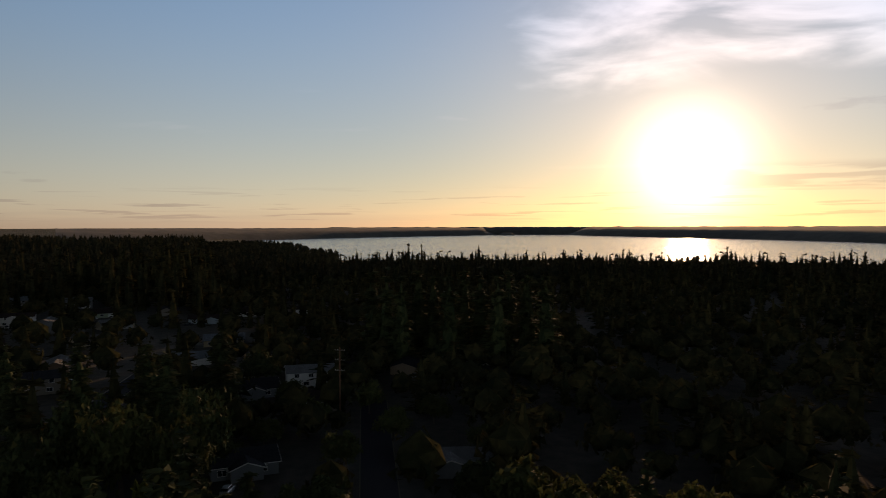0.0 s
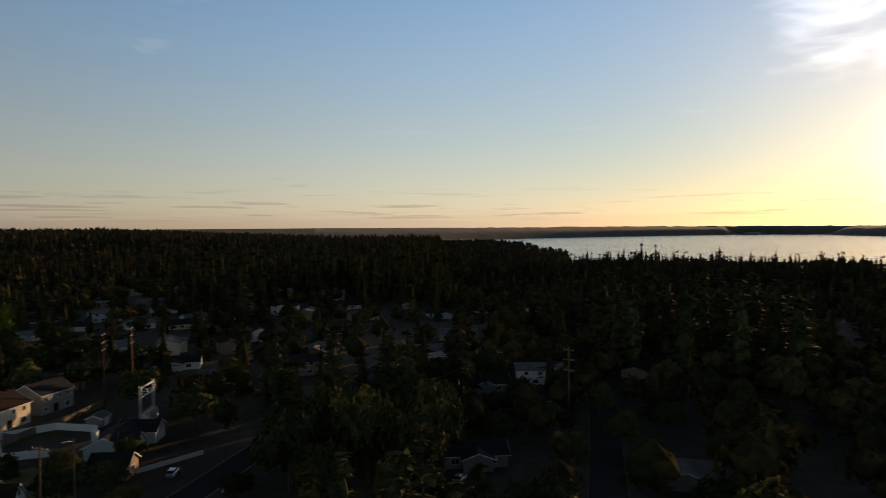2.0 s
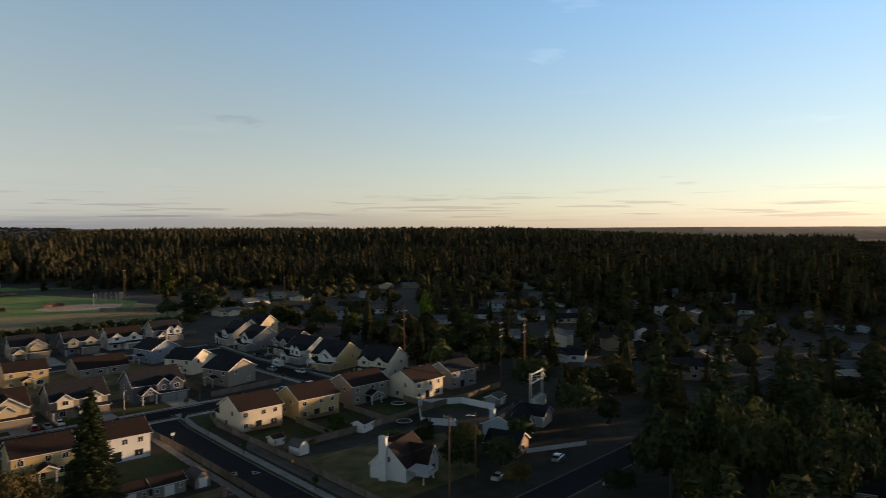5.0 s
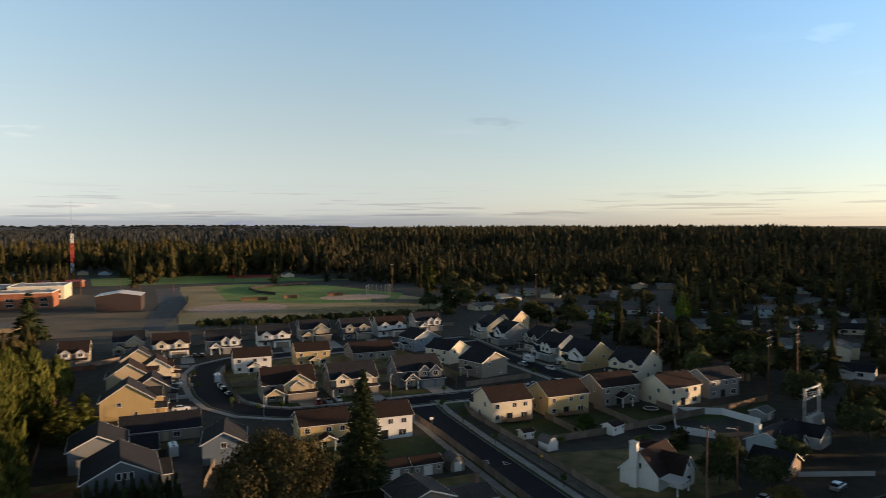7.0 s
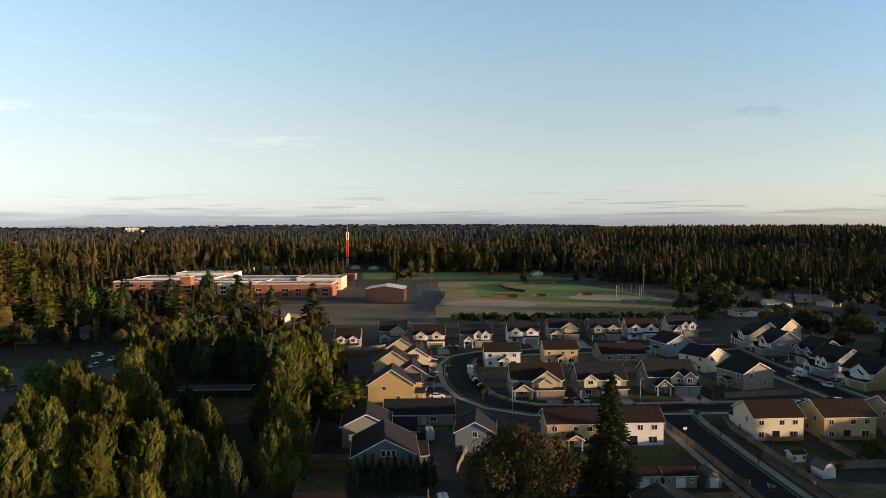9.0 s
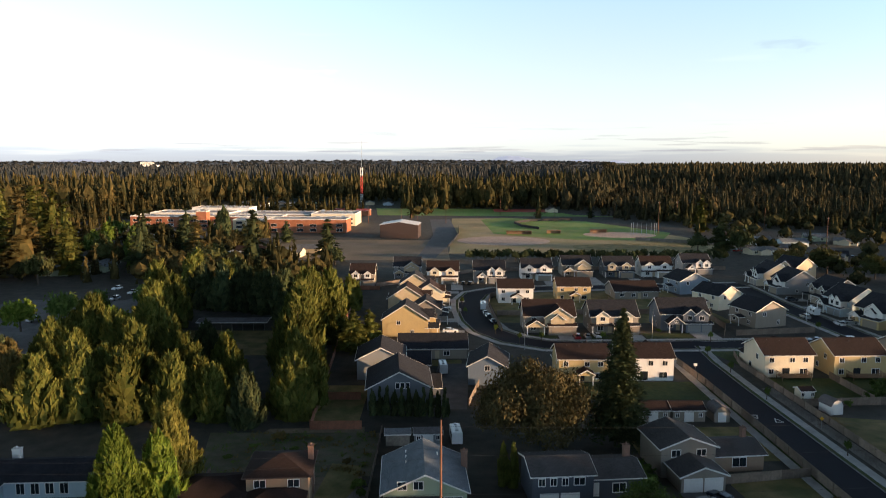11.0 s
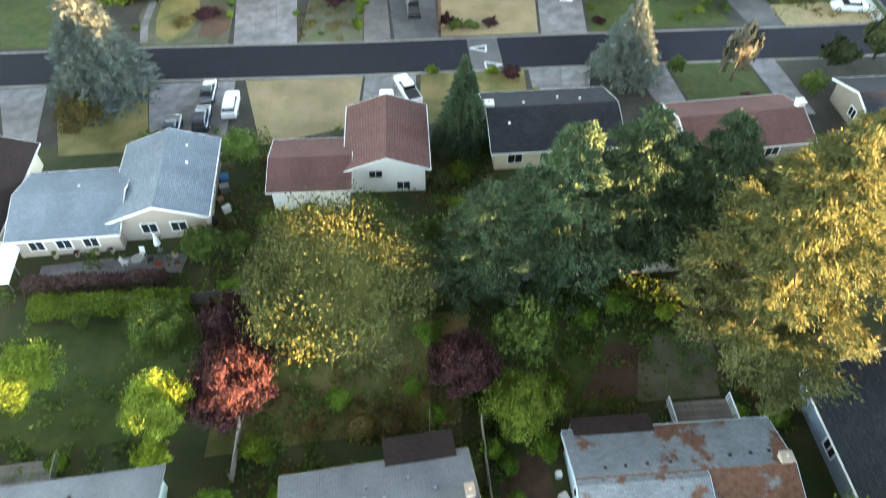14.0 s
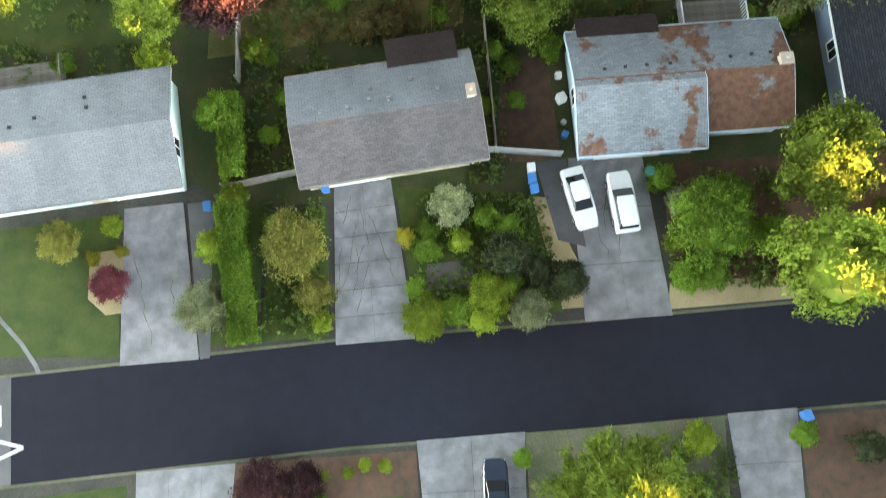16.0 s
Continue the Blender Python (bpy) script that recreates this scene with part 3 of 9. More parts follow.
def door(h, face, along, z, w, ht, plane, material, panels=(2, 4), name="garage_door", label=""):
    nx, nz = panels
    apart = name in ("patio_door", "shed_door")

    def make_panel():
        bm = bmesh.new()
        box(bm, -0.4 * w / nx, 0.4 * w / nx, -0.055, -0.03, 0.1 * ht / nz, 0.9 * ht / nz)
        return mesh_of(bm, "panel", material)

    def make():
        bm = bmesh.new()
        box(bm, -w / 2, w / 2, -0.03, 0.02, 0, ht)
        for i, j in () if apart else itertools.product(range(nx), range(nz)):
            box(bm, -w / 2 + (i + 0.1) * w / nx, -w / 2 + (i + 0.9) * w / nx, -0.055, -0.03, (j + 0.1) * ht / nz, (j + 0.9) * ht / nz)
        t = 0.12
        for x0, x1, z0, z1 in ((-w / 2 - t, w / 2 + t, ht, ht + t), (-w / 2 - t, -w / 2, 0, ht), (w / 2, w / 2 + t, 0, ht)):
            box(bm, x0, x1, -0.07, 0.01, z0, z1)
        return mesh_of(bm, name, material)
    ob = link(name, cached((name, w, ht, material.name, panels), make), h, on_face(face, along, z, plane), label)
    for i, j in itertools.product(range(nx), range(nz)) if apart else ():
        link("panel", cached((name, "panel", w, ht, material.name, panels), make_panel), ob, pose(-w / 2 + (i + 0.5) * w / nx, 0, j * ht / nz))
    return ob


def posts(h, pts, ht, material=None, r=0.09, z=0.0):
    for x, y in pts:
        def make():
            bm = bmesh.new()
            box(bm, -r, r, -r, r, 0, ht)
            box(bm, -r * 1.5, r * 1.5, -r * 1.5, r * 1.5, 0, 0.5)
            return mesh_of(bm, "porch_post", material or M["trim"])
        link("porch_post", cached(("post", round(ht, 2), r, (material or M["trim"]).name), make), h, pose(x, y, z))


def chimney(h, x, y, w, d, top, material=None, z0=0.0):
    bm = bmesh.new()
    box(bm, x - w / 2, x + w / 2, y - d / 2, y + d / 2, z0, top)
    box(bm, x - w / 2 - 0.08, x + w / 2 + 0.08, y - d / 2 - 0.08, y + d / 2 + 0.08, top, top + 0.15)
    tube(bm, (x, y, top + 0.15), (x, y, top + 0.5), 0.12, 0.12)
    part("chimney", bm, material or M["chimney"], h)


def vents(h, spots, material=None):
    """Small roof vents, each a hood on a collar; past the near tract they are too small to see."""
    if h.matrix_basis.translation.y > 195:
        return
    for x, y, z in spots:
        def make():
            bm = bmesh.new()
            tube(bm, (0, 0, -0.15), (0, 0, 0.22), 0.09, 0.09)
            box(bm, -0.12, 0.12, -0.12, 0.12, 0.2, 0.28)
            return mesh_of(bm, "roof_vent", material or M["dark_metal"])
        link("roof_vent", cached(("vent", (material or M["dark_metal"]).name), make), h, pose(x, y, z))


def deck(h, x0, x1, y0, y1, z, rail=True, material=None, rails=None):
    wood = material or M["wood"]
    n = max(3, int((y1 - y0) / 0.3))

    def board():
        bm = bmesh.new()
        box(bm, x0, x1, 0, 0.92 * (y1 - y0) / n, -0.05, 0)
        return mesh_of(bm, "deck_board", wood)

    def leg():
        bm = bmesh.new()
        box(bm, -0.07, 0.07, -0.07, 0.07, 0, z - 0.052)
        return mesh_of(bm, "deck_post", wood)
    for i in range(n):
        link("deck_board", cached(("board", x0, x1, y0, y1, n, wood.name), board), h, pose(0, y0 + i * (y1 - y0) / n, z))
    for x in (x0 + 0.1, x1 - 0.1):
        for y in (y0 + 0.1, y1 - 0.1):
            link("deck_post", cached(("deckpost", z, wood.name), leg), h, pose(x, y, 0))
    if rail:
        bm = bmesh.new()
        for a, b in (((x0, y0), (x1, y0)), ((x0, y0), (x0, y1)), ((x1, y0), (x1, y1))):
            L = math.hypot(b[0] - a[0], b[1] - a[1])
            k = max(2, int(L / 0.25))
            for i in range(k + 1):
                px, py = a[0] + (b[0] - a[0]) * i / k, a[1] + (b[1] - a[1]) * i / k
                box(bm, px - 0.03, px + 0.03, py - 0.03, py + 0.03, z, z + 0.95)
            box(bm, min(a[0], b[0]) - 0.05, max(a[0], b[0]) + 0.05, min(a[1], b[1]) - 0.05, max(a[1], b[1]) + 0.05, z + 0.95, z + 1.02)
        part("railing", bm, rails or wood, h)


def front_house(x, y, w, d, wall, roof, style=0, turn=0.0, label="", accent=None, eave=5.3):
    """A two-storey tract house that looks to -y: porch gable, garage, dormer gables over the door side. (x, y): the middle of its front."""
    h = thing("house", x, y, turn, label, "house", "tract houses")
    acc = accent or wall
    cy = d / 2
    vol(h, 0, cy, w, d, eave, 33 if style != 3 else 28, "x", wall, roof)
    fl = -cy
    if style in (0, 3):     # two small gables above, porch at one side, garage at the other
        for u in (-0.26, 0.24):
            vol(h, u * w, 1.6, w * 0.27, 4.4, eave + 0.15, 36, "y", acc, roof, z0=3.0, over=0.3)
            window(h, "F", u * w, 4.0, 1.5, 1.15, 0.6)
        vol(h, w * 0.23, -0.9, w * 0.5, 3.2, 2.9, 14, "x", wall, roof, over=0.35)
        door(h, "F", w * 0.23, 0.0, w * 0.40, 2.2, 2.5, M["door_taupe"])
        bm = bmesh.new()
        prism(bm, [(-w / 2 - 0.2, 2.75), (-0.02 * w, 2.75), (-0.02 * w, 2.95), (-w / 2 - 0.2, 2.95)], -2.6, 0.2, "y")
        part("porch_roof", bm, roof, h)
        posts(h, [(-w / 2 + 0.1, -2.4), (-0.04 * w, -2.4)], 2.75)
        window(h, "F", -0.30 * w, 0.9, 1.6, 1.3, 0.0)
        door(h, "F", -0.10 * w, 0.05, 0.95, 2.05, 0.0, M["door_tan"], (1, 3), "front_door")
    elif style == 1:        # one wide gable above the garage, a gabled porch
        vol(h, w * 0.17, 1.0, w * 0.56, 5.4, eave - 0.1, 34, "y", acc, roof, z0=2.9, over=0.35)
        window(h, "F", w * 0.17, 3.9, 1.7, 1.2, 1.7)
        vol(h, w * 0.14, 0.0, w * 0.27, 4.6, eave - 0.6, 36, "y", acc, roof, z0=3.0, over=0.3)
        vol(h, w * 0.22, -1.4, w * 0.54, 4.0, 2.8, 12, "x", wall, roof, over=0.35)
        door(h, "F", w * 0.22, 0.0, w * 0.40, 2.2, 3.4, M["door_taupe"])
        vol(h, -w * 0.29, -1.2, w * 0.36, 3.6, 2.7, 32, "y", acc, roof, z0=2.4, over=0.35)
        posts(h, [(-w * 0.46, -2.8), (-w * 0.13, -2.8)], 2.4, M["trim"], 0.13)
        window(h, "F", -0.32 * w, 0.9, 1.5, 1.3, 0.0)
        door(h, "F", -0.16 * w, 0.05, 0.95, 2.05, 0.0, M["door_tan"], (1, 3), "front_door")
        window(h, "F", -0.32 * w, 3.7, 1.1, 1.0, 0.0)
    else:                   # two nested gables over a wide garage, gabled porch with heavy posts
        vol(h, w * 0.06, 0.6, w * 0.27, 5.0, eave, 40, "y", acc, roof, z0=2.9, over=0.3)
        vol(h, w * 0.30, 0.2, w * 0.27, 5.0, eave, 40, "y", acc, roof, z0=2.9, over=0.3)
        window(h, "F", w * 0.06, 3.7, 1.2, 1.3, 1.9)
        window(h, "F", w * 0.30, 3.7, 1.5, 1.3, 2.3)
        vol(h, w * 0.23, -1.2, w * 0.54, 3.6, 2.8, 12, "x", wall, roof, over=0.35)
        door(h, "F", w * 0.13, 0.0, w * 0.25, 2.2, 3.0, M["door_grey"])
        door(h, "F", w * 0.39, 0.0, w * 0.18, 2.2, 3.0, M["door_grey"])
        vol(h, -w * 0.25, -1.6, w * 0.30, 3.6, 3.1, 40, "y", acc, roof, z0=2.6, over=0.35)
        posts(h, [(-w * 0.38, -3.2), (-w * 0.12, -3.2)], 2.6, M["trim"], 0.14)
        window(h, "F", -w * 0.25, 3.25, 0.9, 0.6, 3.4)
        window(h, "F", -0.30 * w, 0.9, 1.6, 1.4, 0.0)
        door(h, "F", -0.14 * w, 0.05, 0.95, 2.05, 0.0, M["door_tan"], (1, 3), "front_door")
    for u, z in ((0.35, 0.9), (0.65, 3.7)):
        window(h, "R", u * d, z, 1.0, 1.1, w / 2)
        window(h, "L", u * d, z, 1.0, 1.1, w / 2)
    for u in (-0.3, 0.05, 0.32) if turn else ():
        window(h, "B", u * w, 3.6, 1.2, 1.2, d)
        window(h, "B", u * w, 0.9, 1.4, 1.2, d)
    if y > 280:
        return h
    s = math.tan(radians(33))
    vents(h, [(-w * 0.2, d * 0.4, eave + s * d * 0.4 + 0.1), (w * 0.1, d * 0.42, eave + s * d * 0.42 + 0.1), (w * 0.33, d * 0.35, eave + s * d * 0.35 + 0.1)])
    return h


def rear_house(x, y, w, d, wall, roof, turn=0.0, label="", porch="deck", lower=None, eave=5.6):
    """The same kind of house seen from its garden side, which looks to -y."""
    h = thing("house", x, y, turn, label, "house", "tract houses")
    vol(h, 0, d / 2, w, d, eave, 27, "x", wall, roof)
    for u in (-0.36, 0.06, 0.33):
        window(h, "F", u * w, 3.75, 1.15, 1.1, 0.0)
    window(h, "F", -0.36 * w, 0.9, 1.15, 1.15, 0.0)
    window(h, "F", 0.30 * w, 0.75, 1.9, 1.35, 0.0)
    door(h, "F", -0.06 * w, 0.15, 1.5, 2.05, 0.0, M["glass"], (2, 1), "patio_door", "glazed patio door")
    window(h, "L", d * 0.35, 3.7, 1.0, 1.2, w / 2)
    window(h, "L", d * 0.65, 0.9, 1.0, 1.2, w / 2)
    window(h, "R", d * 0.3, 3.7, 0.9, 1.1, w / 2)
    window(h, "R", d * 0.7, 0.9, 0.9, 1.1, w / 2)
    if porch == "deck":
        deck(h, -0.26 * w, 0.34 * w, -3.0, -0.05, 0.8)
    elif porch == "gable":
        vol(h, 0.0, -1.5, w * 0.30, 3.4, 2.7, 28, "y", wall, roof, z0=2.45, over=0.3)
        posts(h, [(-w * 0.13, -3.0), (w * 0.13, -3.0)], 2.45, M["trim"], 0.1)
    # garage wing on the street side
    vol(h, -w * 0.2, d + 1.6, w * 0.5, 4.0, 2.9, 25, "y", wall, roof, over=0.35)
    vol(h, w * 0.22, d + 0.4, w * 0.35, 3.0, eave - 0.05, 33, "y", wall, roof, z0=2.8, over=0.3)
    s = math.tan(radians(27))
    vents(h, [(u * w, d * v, eave + s * d * v + 0.12) for u, v in ((-0.3, 0.42), (-0.05, 0.38), (0.25, 0.44))])
    return h


def ranch(x, y, w, d, wall, roof, turn=0.0, label="", eave=2.7, pitch=20, axis="x", garage=False, name="house", wins=True, over=0.5, wing=None):
    """A low house, its middle at (x, y), its front to -y."""
    h = thing(name, x, y, turn, label, "house", "low houses")
    top = vol(h, 0, 0, w, d, eave, pitch, axis, wall, roof, over=over)
    if wins:
        for u in (-0.34, -0.08, 0.2) if not garage else (-0.36, -0.14):
            window(h, "F", u * w, 0.95, 1.5, 1.15, d / 2)
            window(h, "B", u * w, 0.95, 1.3, 1.1, d / 2)
        if garage:
            door(h, "F", 0.28 * w, 0, min(4.8, w * 0.36), 2.15, d / 2, M["door_white"])
        door(h, "F", 0.06 * w, 0.1, 0.95, 2.05, d / 2, M["door_tan"], (1, 3), "front_door")
        window(h, "R", 0.0, 0.95, 1.2, 1.1, w / 2)
        window(h, "L", 0.0, 0.95, 1.2, 1.1, w / 2)
    if wing:
        wx, wy, ww, wd = wing
        vol(h, wx, wy, ww, wd, eave - 0.12, pitch, "y", wall, roof, over=over)
    return h


def shed(x, y, w, d, wall, roof, turn=0.0, label="", eave=2.2, barn=False, doors=True):
    h = thing("shed", x, y, turn, label, "shed", "garden sheds")
    if barn:
        b = w / 2
        out = [(-b, 0), (b, 0), (b, eave), (b * 0.62, eave + b * 0.62), (0, eave + b * 0.85), (-b * 0.62, eave + b * 0.62), (-b, eave)]
        bm = bmesh.new()
        prism(bm, out, -d / 2, d / 2, "y")
        part("wall", bm, wall, h)
        bm = bmesh.new()
        up = [(-b - 0.15, eave - 0.1), (-b * 0.64, eave + b * 0.62 + 0.05), (0, eave + b * 0.85 + 0.07), (b * 0.64, eave + b * 0.62 + 0.05), (b + 0.15, eave - 0.1)]
        prism(bm, up + [(p[0], p[1] + 0.12) for p in up[::-1]], -d / 2 - 0.2, d / 2 + 0.2, "y")
        part("roof", bm, roof, h)
    else:
        vol(h, 0, 0, w, d, eave, 22, "x", wall, roof, over=0.25)
    if doors:
        door(h, "F", 0, 0.05, min(1.7, w * 0.45), 1.9, d / 2, M["trim"], (2, 2), "shed_door", "pale double door")
        if not barn:
            window(h, "F", -0.36 * w, 1.1, 0.6, 0.7, d / 2)
            window(h, "F", 0.36 * w, 1.1, 0.6, 0.7, d / 2)
    return h


def fence(pts, ht, material, label, pitch=0.0, name="fence", category="fence"):
    """Boarded fence along a line of points: posts and panels of boards on rails."""
    f = thing(name, pts[0][0], pts[0][1], 0, label, category, "fences")
    o = Vector(pts[0])
    step = pitch or 0.30
    for a, b in zip(pts, pts[1:]):
        a, b = Vector(a) - o, Vector(b) - o
        L = (b - a).length
        m = pose(a.x, a.y, 0, 0, 0, math.degrees(math.atan2(b.y - a.y, b.x - a.x)))
        n = max(1, round(L / 4.8))
        span = round(L / n, 2)

        def panel():
            bm = bmesh.new()
            k = max(2, int(span / step))
            line = []
            for i in range(k):          # boards side by side, a groove between each two
                x0, x1 = i * span / k, (i + 1) * span / k
                line += [(x0 + 0.014, -0.02), (x1 - 0.014, -0.02), (x1 - 0.008, 0.004), (x1 + 0.008, 0.004)] if i < k - 1 else [(x0 + 0.014, -0.02), (x1, -0.02)]
            prism(bm, line + [(span, 0.02), (0, 0.02), (0, -0.02)], 0.04, ht, "z")
            return mesh_of(bm, "panel", material)

        def upright():
            q = bmesh.new()
            box(q, -0.06, 0.06, 0.062, 0.17, 0, ht + 0.1)
            return mesh_of(q, "post", material)
        for i in range(n):
            link("panel", cached(("fpanel", span, ht, step, material.name), panel), f, m @ pose(i * L / n, 0, 0))
            link("post", cached(("fpost", ht, material.name), upright), f, m @ pose(i * L / n, 0, 0))
    return f


# ---- vehicles ----
def loft(bm, rings):
    rows = [[bm.verts.new(p) for p in r] for r in rings]
    n = len(rows[0])
    for r, s in zip(rows, rows[1:]):
        for i in range(n):
            bm.faces.new((r[i], r[(i + 1) % n], s[(i + 1) % n], s[i]))
    bm.faces.new(rows[0][::-1]), bm.faces.new(rows[-1])


def slab_ring(x, half, z0, z1, r=0.12):
    r = min(r, half * 0.5, (z1 - z0) * 0.45)
    return [(x, -half + r * 0.4, z0), (x, half - r * 0.4, z0), (x, half, z0 + r), (x, half, z1 - r), (x, half - r, z1), (x, -half + r, z1), (x, -half, z1 - r), (x, -half, z0 + r)]


def car_parts(kind):
    """Lower body, cabin glass, roof: lofted along the length. The nose looks to +x."""
    if kind == "sedan":
        L, body = 4.8, ((-2.4, 0.72, 0.42, 0.82), (-2.3, 0.84, 0.28, 0.98), (-1.2, 0.9, 0.22, 1.02), (0.9, 0.9, 0.22, 0.98), (1.9, 0.86, 0.24, 0.84), (2.33, 0.76, 0.3, 0.72), (2.4, 0.66, 0.4, 0.62))
        glass, roof = ((-1.75, 0.70, 0.98), (-1.05, 0.62, 1.38), (0.15, 0.62, 1.40), (1.0, 0.72, 0.96)), (-1.05, 0.2, 0.60, 1.385, 1.44)
    elif kind == "suv":
        L, body = 4.7, ((-2.35, 0.78, 0.45, 0.95), (-2.28, 0.88, 0.3, 1.1), (-1.0, 0.93, 0.25, 1.12), (0.9, 0.93, 0.25, 1.08), (1.9, 0.89, 0.28, 1.0), (2.28, 0.8, 0.34, 0.9), (2.35, 0.72, 0.45, 0.75))
        glass, roof = ((-2.15, 0.74, 1.08), (-1.85, 0.68, 1.58), (0.1, 0.68, 1.62), (0.95, 0.76, 1.06)), (-1.9, 0.15, 0.66, 1.60, 1.68)
    elif kind == "pickup":
        L, body = 5.6, ((-2.8, 0.88, 0.5, 1.1), (-2.7, 0.93, 0.4, 1.14), (-0.6, 0.95, 0.35, 1.14), (1.2, 0.95, 0.35, 1.12), (2.3, 0.92, 0.38, 1.06), (2.72, 0.86, 0.42, 0.98), (2.8, 0.8, 0.5, 0.85))
        glass, roof = ((-0.75, 0.78, 1.12), (-0.6, 0.70, 1.66), (0.55, 0.70, 1.70), (1.25, 0.80, 1.10)), (-0.6, 0.6, 0.68, 1.68, 1.76)
    else:                   # van or camper
        L, body = 6.0, ((-3.0, 0.95, 0.45, 2.5), (-2.95, 1.0, 0.4, 2.6), (1.6, 1.0, 0.4, 2.6), (2.0, 0.98, 0.4, 2.2), (2.2, 0.96, 0.4, 1.25), (2.85, 0.9, 0.42, 1.1), (3.0, 0.8, 0.5, 0.9))
        glass, roof = ((1.5, 0.80, 1.2), (1.62, 0.84, 2.1), (2.04, 0.86, 2.06), (2.26, 0.9, 1.2)), (-2.8, 1.5, 0.9, 2.605, 2.66)
    return L, body, glass, roof


def car(x, y, turn, colour="white", kind="sedan", label="", fine=True):
    words = {"sedan": "sedan", "suv": "sport utility car", "pickup": "pickup truck", "van": "camper van"}[kind]
    c = thing("car" if kind != "pickup" else "pickup_truck", x, y, turn, label or f"{colour} {words} parked on the drive", "car" if kind != "pickup" else "truck", "parked cars")
    L, body, glass, roof = car_parts(kind)
    paint = M["car_" + colour]

    def make_body():
        bm = bmesh.new()
        loft(bm, [slab_ring(*s) for s in body])
        if kind == "pickup":
            pass
        return mesh_of(bm, "body", paint)

    def make_glass():
        bm = bmesh.new()
        z = glass[0][2] - 0.1
        loft(bm, [slab_ring(g[0], g[1], z, g[2], 0.08) for g in glass])
        return mesh_of(bm, "cabin_glass", M["car_glass"])

    def make_roof():
        bm = bmesh.new()
        x0, x1, hf, z0, z1 = roof
        loft(bm, [slab_ring(x0 - 0.1, hf * 0.9, z0 - 0.02, z1 - 0.04, 0.04), slab_ring(x0 + 0.2, hf, z0 - 0.02, z1, 0.05), slab_ring(x1 - 0.2, hf, z0 - 0.02, z1, 0.05), slab_ring(x1 + 0.1, hf * 0.92, z0 - 0.02, z1 - 0.04, 0.04)])
        return mesh_of(bm, "roof", paint)

    def make_tyre():
        bm = bmesh.new()
        tube(bm, (0, -0.11, 0), (0, 0.11, 0), 0.33, 0.33, 14)
        return mesh_of(bm, "tyre", M["rubber"])

    def make_rim():
        bm = bmesh.new()
        tube(bm, (0, -0.118, 0), (0, 0.118, 0), 0.2, 0.2, 10)
        return mesh_of(bm, "rim", M["metal"])

    def make_light(w):
        bm = bmesh.new()
        box(bm, -0.05, 0.05, -w / 2, w / 2, -0.07, 0.07)
        return mesh_of(bm, "light", M["metal"])
    link("body", cached(("cb", kind, colour), make_body), c)
    link("cabin_glass", cached(("cg", kind), make_glass), c, None, "dark tinted glass")
    link("roof", cached(("cr", kind, colour), make_roof), c)
    for sx in (-0.30, 0.31):
        for sy in (-1, 1):
            w = link("wheel", cached("tyre", make_tyre), c, pose(sx * L, sy * body[2][1] * 0.89, 0.33))
            if fine:
                link("rim", cached("rim", make_rim), w)
    for sy in (-1, 1) if fine else ():
        link("headlight", cached("hl", lambda: make_light(0.32)), c, pose(body[-2][0] - 0.02, sy * body[-2][1] * 0.78, body[-2][3] - 0.1))
    if kind == "van":
        for qx, qw, qd, qh in ((-1.9, 0.8, 0.6, 0.28), (-0.3, 0.45, 0.45, 0.12), (0.9, 0.7, 0.5, 0.22)):
            bm = bmesh.new()
            box(bm, qx - qw / 2, qx + qw / 2, -qd / 2, qd / 2, 2.655, 2.655 + qh)
            part("roof_unit", bm, M["metal"], c)
        for sy in (-1, 1):
            for qx, qw in ((-2.1, 0.9), (-0.4, 1.1)):
                bm = bmesh.new()
                box(bm, qx - qw / 2, qx + qw / 2, sy * 1.0 - 0.012, sy * 1.0 + 0.012, 1.45, 2.05)
                part("side_window", bm, M["car_glass"], c)
    if kind == "pickup":
        bm = bmesh.new()
        box(bm, -2.62, -0.8, -0.78, 0.78, 1.1, 1.16)
        part("cargo_bed", bm, M["rubber"], c, "dark open cargo bed")
    return c


# ---- trees ----
def cards(centres, ups, outs, length, width, rng):
    """Leaf sprays: one bent four-sided leaf at each centre, long along ups, facing outs."""
    n = len(centres)
    ups = ups / np.maximum(np.linalg.norm(ups, axis=1, keepdims=True), 1e-6)
    side = np.cross(outs, ups)
    side /= np.maximum(np.linalg.norm(side, axis=1, keepdims=True), 1e-6)
    face = np.cross(ups, side)
    l = (length * rng.uniform(0.6, 1.3, (n, 1))) * 0.5
    w = (width * rng.uniform(0.6, 1.3, (n, 1))) * 0.5
    foot = centres - ups * l
    v = np.stack([foot + side * w, centres + ups * l + face * w * 0.3, foot - side * w], 1).reshape(-1, 3)
    return v, np.arange(3 * n).reshape(-1, 3)


